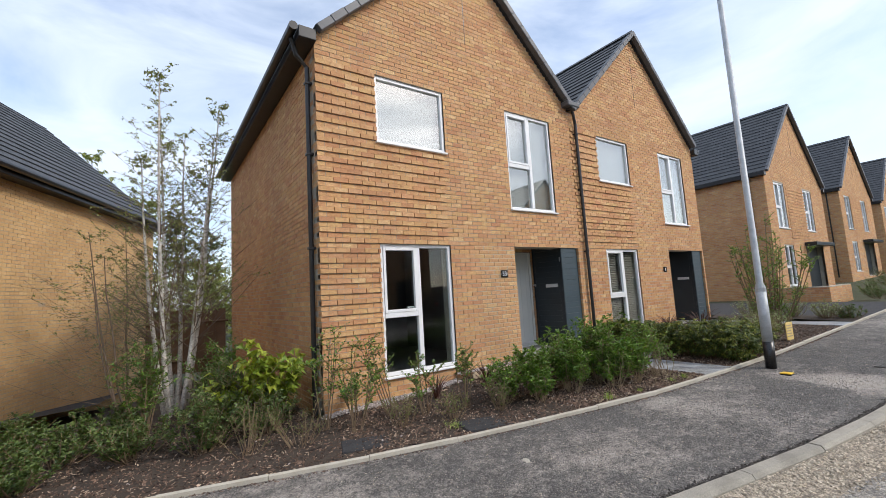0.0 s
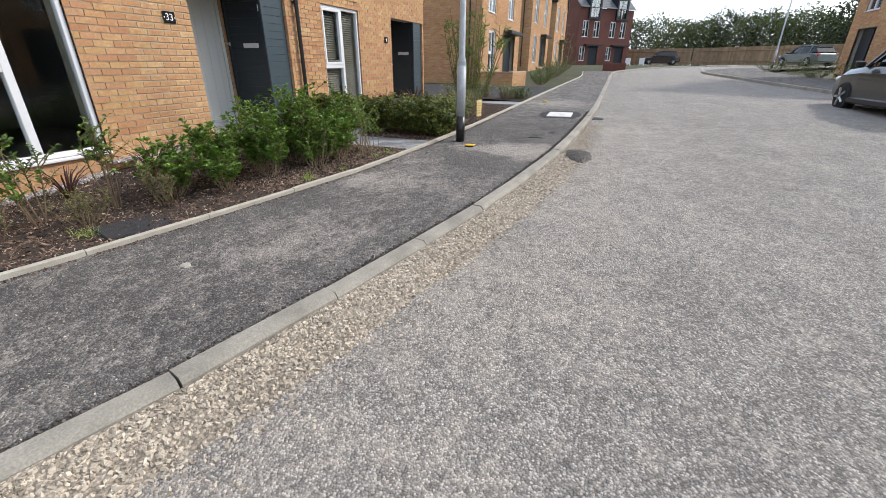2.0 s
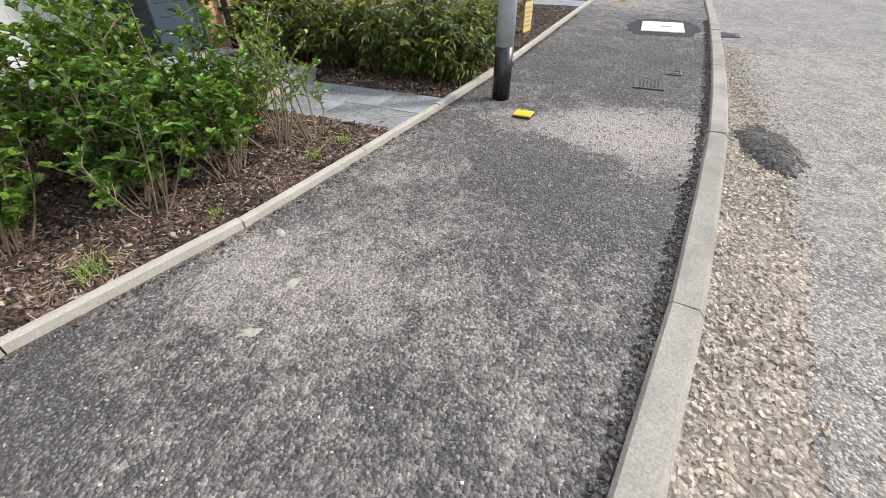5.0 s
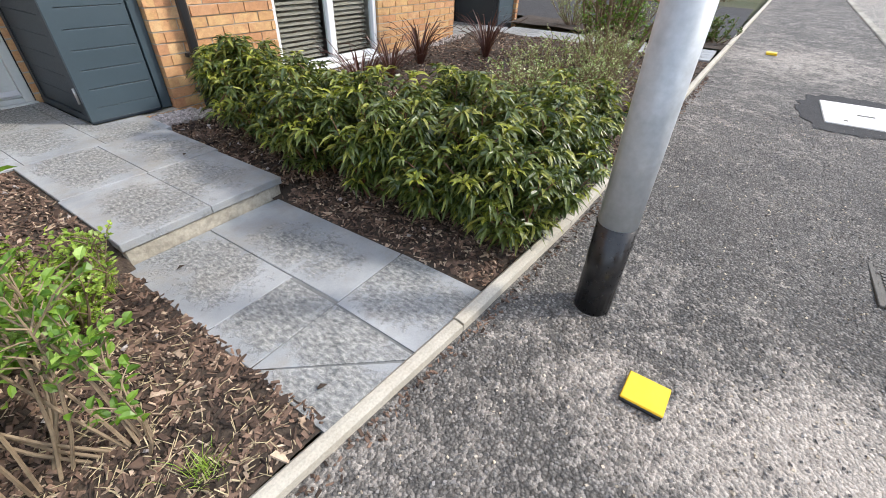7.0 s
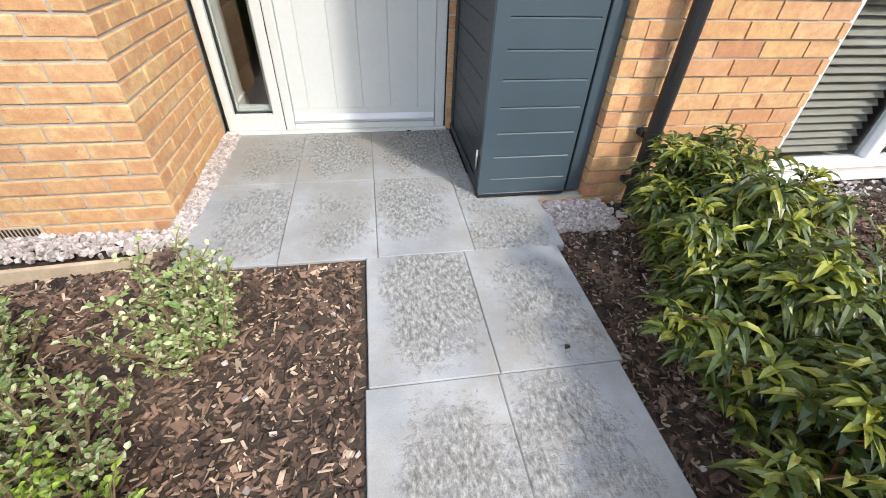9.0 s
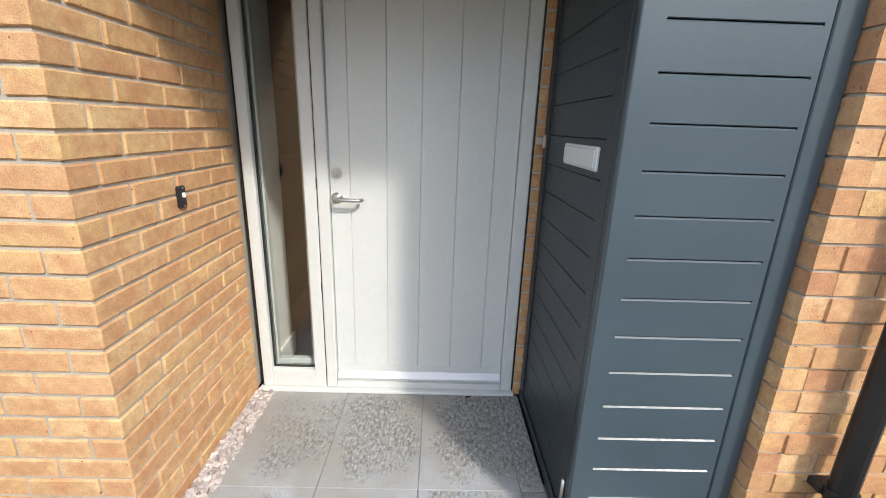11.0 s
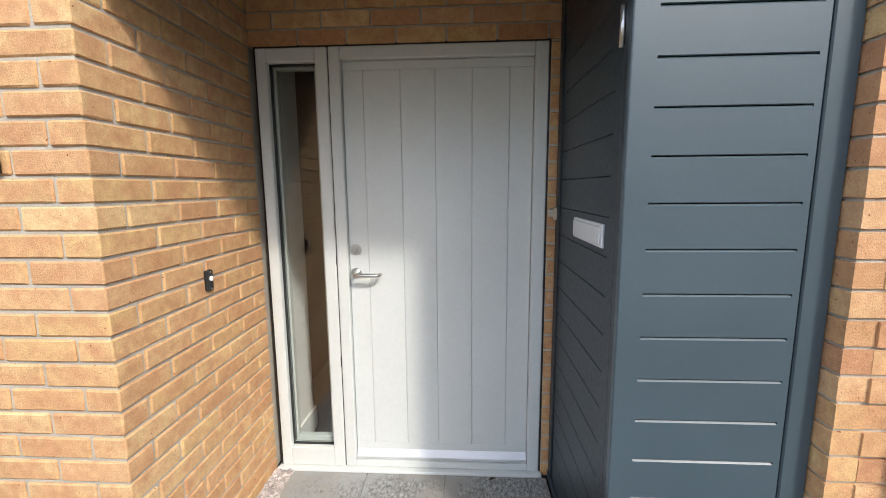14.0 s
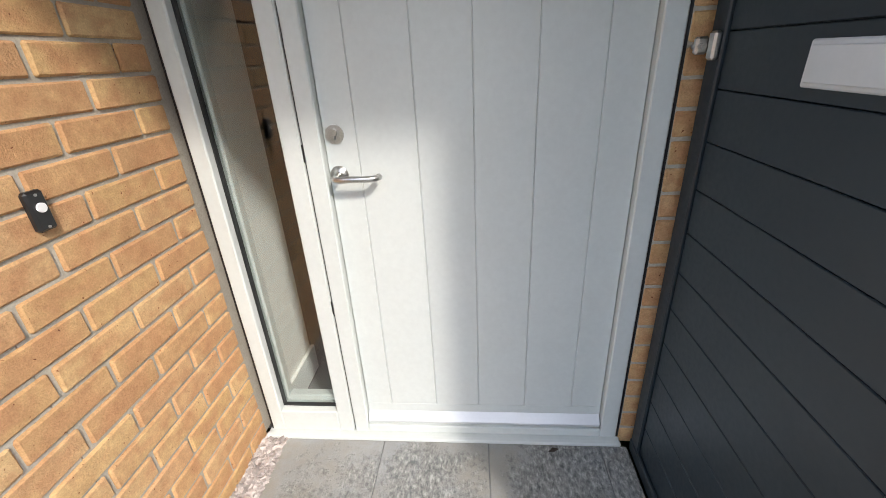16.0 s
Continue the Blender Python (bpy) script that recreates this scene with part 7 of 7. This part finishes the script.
for i, (x, y, t, s) in enumerate(((-5.85, 1.05, 1.15, 0.32), (-4.95, 1.3, 1.1, 0.4))):
    shrub("upright_shrub", "upright leafy green shrub beside the birch", "shrub", x, y, t, s, M_GREEN, (0.07, 0.03), stems=14, twigs=10, per=9, lower=0.35, droop=0.2, seed=420 + i, group="shrubs between the houses", thick=0.010)
shrub("street_shrub", "tall open shrub with young green leaves by the edging", "shrub", 5.65, -2.2, 2.5, 0.85, M_FRESH, (0.055, 0.03), stems=28, twigs=15, per=11, lower=0.15, droop=0.15, seed=440, thick=0.014)
shrub("street_shrub", "thin young shrub with reddish leaves", "shrub", 24.5, -2.2, 2.6, 0.5, M_TWIGGY, (0.08, 0.04), stems=8, twigs=10, per=7, lower=0.25, seed=441, thick=0.014, z=0.6)
for i, (x, y, t, s) in enumerate(((8.05, -3.0, 0.35, 0.4), (15.0, -2.4, 0.5, 0.6), (17.0, -2.3, 0.6, 0.8), (19.0, -2.4, 0.6, 0.8), (21.0, -2.2, 0.7, 0.8), (14.0, -2.6, 0.4, 0.5), (24.0, -1.6, 0.8, 0.9), (27.5, -2.0, 0.9, 0.9))):
    shrub("low_shrub", "low green shrub in a front garden up the street", "shrub", x, y, t, s, M_DULL, (0.06, 0.03), stems=22, twigs=6, per=5, lower=0.15, seed=450 + i, group="front garden shrubs", z=rise(x) - 0.02)
for i, (x, y, t, s) in enumerate(((16.5, -14.2, 0.8, 0.8), (18.5, -14.4, 0.9, 0.9), (21.0, -14.0, 0.7, 0.9), (24.5, -14.2, 0.8, 1.0), (27.0, -13.9, 0.6, 0.9), (13.5, -14.8, 0.7, 0.8))):
    shrub("far_shrub", "rounded green shrub in a garden across the road", "shrub", x, y, t, s, M_DULL, (0.07, 0.035), stems=26, twigs=6, per=5, lower=0.15, seed=470 + i, group="shrubs across the road", z=rise(x) - 0.05)


def tree(name, label, x, y, z, trunks, tall, spread, bark, leaf_mat, leaf, n_branch, per, seed, thick=0.05, start=0.3, lift=0.9):
    r = np.random.default_rng(seed)
    o = thing(name, label, "tree", (x, y, z))
    P, D, tw = [], [], Shape()
    for i in range(trunks):
        a = 6.283 * i / max(trunks, 1) + r.uniform(-0.4, 0.4)
        d = 0.0 if trunks == 1 else 0.10
        h = tall * r.uniform(0.72, 1.0)
        b = np.array([x + d * math.cos(a), y + d * math.sin(a), z - 0.05])
        t = np.array([x + spread * 0.55 * math.cos(a) * r.uniform(0.5, 1), y + spread * 0.55 * math.sin(a) * r.uniform(0.5, 1), z + h])
        m = (b + t) / 2 + np.array([0.12 * math.cos(a), 0.12 * math.sin(a), 0])
        curve = lambda u: (1 - u) ** 2 * b + 2 * u * (1 - u) * m + u * u * t
        us = (0, 0.15, 0.3, 0.45, 0.6, 0.8, 1.0)
        part("trunk", Shape().tube([curve(u) + r.normal(0, 0.012, 3) for u in us], [thick * (1 - 0.9 * u) + 0.003 for u in us], 9, False), bark, o, smooth=True, fix=False)
        for q in range(n_branch):
            u = start + (1 - start) * r.random() ** 0.9
            p = curve(u)
            g = r.uniform(0, 6.283)
            ln = spread * r.uniform(0.35, 1.0) * (1.15 - u)
            e = p + np.array([math.cos(g), math.sin(g), lift * r.uniform(0.6, 1.3)]) * ln
            mid = (p + e) / 2 - np.array([0, 0, 0.06 * ln])
            tw.tube([p, mid, e], [thick * 0.22 * (1.2 - u), thick * 0.14 * (1.2 - u), 0.002], 4, False)
            for w in range(5):
                s = r.uniform(0.3, 1.0)
                p2 = p + (e - p) * s
                g2 = r.uniform(0, 6.283)
                l2 = ln * r.uniform(0.12, 0.3) + 0.04
                e2 = p2 + np.array([math.cos(g2), math.sin(g2), r.uniform(-0.1, 0.8)]) * l2
                tw.tube([p2, e2], [0.003, 0.0015], 3, False)
                for v in range(per):
                    s2 = r.random()
                    gg = r.uniform(0, 6.283)
                    P.append(p2 + (e2 - p2) * s2)
                    D.append(np.array([math.cos(gg), math.sin(gg), r.uniform(-0.7, 0.5)]))
    part("branch_frame", tw, M_STEM if bark is not M_BIRCH else M_TWIG, o, "fine brown branches", fix=False)
    part("crown", leaf_shape(P, D, leaf[0], leaf[1], seed + 9, 0.3), leaf_mat, o, "sparse young leaves", fix=False)


M_TWIG = surf("birch_twig", (0.14, 0.095, 0.07), (0.22, 0.16, 0.12), 12, 0.8, bump=0.2)
tree("birch_tree", "multi-stemmed white birch with sparse young leaves", -5.45, 2.1, -0.45, 6, 5.4, 1.35, M_BIRCH, M_BIRCHLEAF, (0.044, 0.028), 60, 4, 500, 0.040, 0.22, 0.85)
tree("young_tree", "leafy young tree with thin brown stems by the birch", -6.0, 2.3, -0.5, 7, 3.3, 1.7, M_TWIG, M_TWIGGY, (0.042, 0.024), 22, 3, 510, 0.016, 0.15, 0.8)
for i, (x, y, t, s) in enumerate(((-7.3, 24, 11.2, 4.6), (-4.0, 27, 10.0, 4.4), (-2.5, 20, 6.0, 3.2), (-10.5, 30, 9.0, 4.5))):
    tree("background_tree", "pale green spring tree behind the houses", x, y, -1.4, 3, t, s, M_STEM, M_BIRCHLEAF if i % 2 == 0 else M_WOOD, (0.22, 0.12), 60, 6, 520 + i, 0.12, 0.2, 0.6)


def far_woods():
    r = np.random.default_rng(77)
    for name, mat, rows in (("far_woodland", M_WOOD, [(72 + 8 * r.random(), y, 6.0 + 1.6 * r.random(), 3.5) for y in np.arange(-42, 22, 3.2)]), ("dark_woodland", M_WOODD, [(76 + 10 * r.random(), y, 6.0 + 1.2 * r.random(), 4.0) for y in np.arange(-48, -12, 3.0)] + [(62 - 0.55 * k, -30 - 1.8 * k, 7.0 + 2 * r.random(), 4) for k in range(14)])):
        P, D = [], []
        for x, y, t, s in rows:
            for _ in range(2200):
                v = r.normal(0, 1, 3)
                v /= np.linalg.norm(v)
                k = r.uniform(0.55, 1.0) ** 0.5 * (1 + 0.22 * math.sin(v[0] * 5 + x) * math.cos(v[1] * 6 + y))
                P.append(np.array([x + v[0] * s * k, y + v[1] * s * k, 1.0 + t * 0.52 + v[2] * t * 0.52 * k]))
                D.append(v + r.normal(0, 0.7, 3))
        stuff(name, leaf_shape(P, D, 0.36, 0.26, 78, 0.2, 1.2), mat, "dense spring woodland behind the fence", "woodland")
        trunks = Shape()
        for x, y, t, s in rows:
            trunks.tube([(x, y, 0.6), (x + 0.2, y, t * 0.6)], [0.18, 0.08], 6)
        stuff(name + "_trunks", trunks, M_STEM, "tree trunks within the far woodland", "woodland")


far_woods()
# fallen leaves and a stone or two on the path
for i, (x, y, z) in enumerate(((1.48, -0.93, 0.001), (1.10, 0.83, 0.001), (0.93, -1.78, -0.117), (0.86, -2.72, -0.117))):
    o = thing("fallen_leaf", "dry brown leaf lying on the paving", "leaf", (x, y, z), group="fallen leaves")
    part("blade", leaf_shape([(x, y, z + 0.004)], [(0.8, 0.5 - 0.3 * i, 0.1)], 0.04, 0.02, 900 + i, 0.0, 0.2), M_SOIL, o, fix=False)

# ---- single bricks round the porch ----


def one_brick(lx, ly, lz, seed):
    """A brick with softened front edges, its corner at the origin."""
    r = random.Random(seed)
    sh = Shape().box(0, 0, 0, lx, ly, lz, c=0.0045)
    sh.v = [(x + r.uniform(-0.0012, 0.0012), y + r.uniform(-0.0012, 0.0012), z + r.uniform(-0.0012, 0.0012)) for x, y, z in sh.v]
    return finish("brick", sh, M_BRICK_ONE)


STRETCH = [one_brick(0.215, 0.1025, 0.065, i) for i in range(4)]
HALF = [one_brick(0.1025, 0.1025, 0.065, 10 + i) for i in range(3)]
DEEP = [one_brick(0.1025, 0.215, 0.065, 20 + i) for i in range(3)]
ALONG = [one_brick(0.1025, 0.215, 0.065, 30 + i) for i in range(3)]
ENDS = [one_brick(0.08, 0.05, 0.065, 40 + i) for i in range(3)]
brr = random.Random(11)


def lay(meshes, x, y, z):
    ob = new("brick", brr.choice(meshes))
    ob.parent = WALL
    ob.location = Vector((x + brr.uniform(-0.001, 0.001), y + brr.uniform(-0.0015, 0.0015), z)) - ORIGIN[WALL]


for k in range(-1, 32):
    z, even = k * COURSE - 0.010, k % 2 == 0
    if z < 2.06:
        # front of the pier
        if even:
            for i in range(4):
                lay(STRETCH, -0.215 - i * PITCH, 0.0, z)
        else:
            lay(DEEP, -0.1025, 0.0, z)
            for i in range(4):
                lay(STRETCH, -0.3275 - i * PITCH, 0.0, z)
    if k < 0:
        continue
    # return of the porch
    if z >= 2.06:
        for i in range(4):
            lay(ALONG, -0.1025, 0.005 + i * PITCH + (0 if even else -0.1125 + 0.1125), z)
        continue
    y = 0.1125 if even else 0.225
    while y + 0.215 < 0.905:
        lay(ALONG, -0.1025, y, z)
        y += PITCH
    if y < 0.85:
        lay(HALF, -0.1025, y, z)
for k in range(28):
    lay(ENDS, 1.368, 0.898, k * COURSE - 0.010)
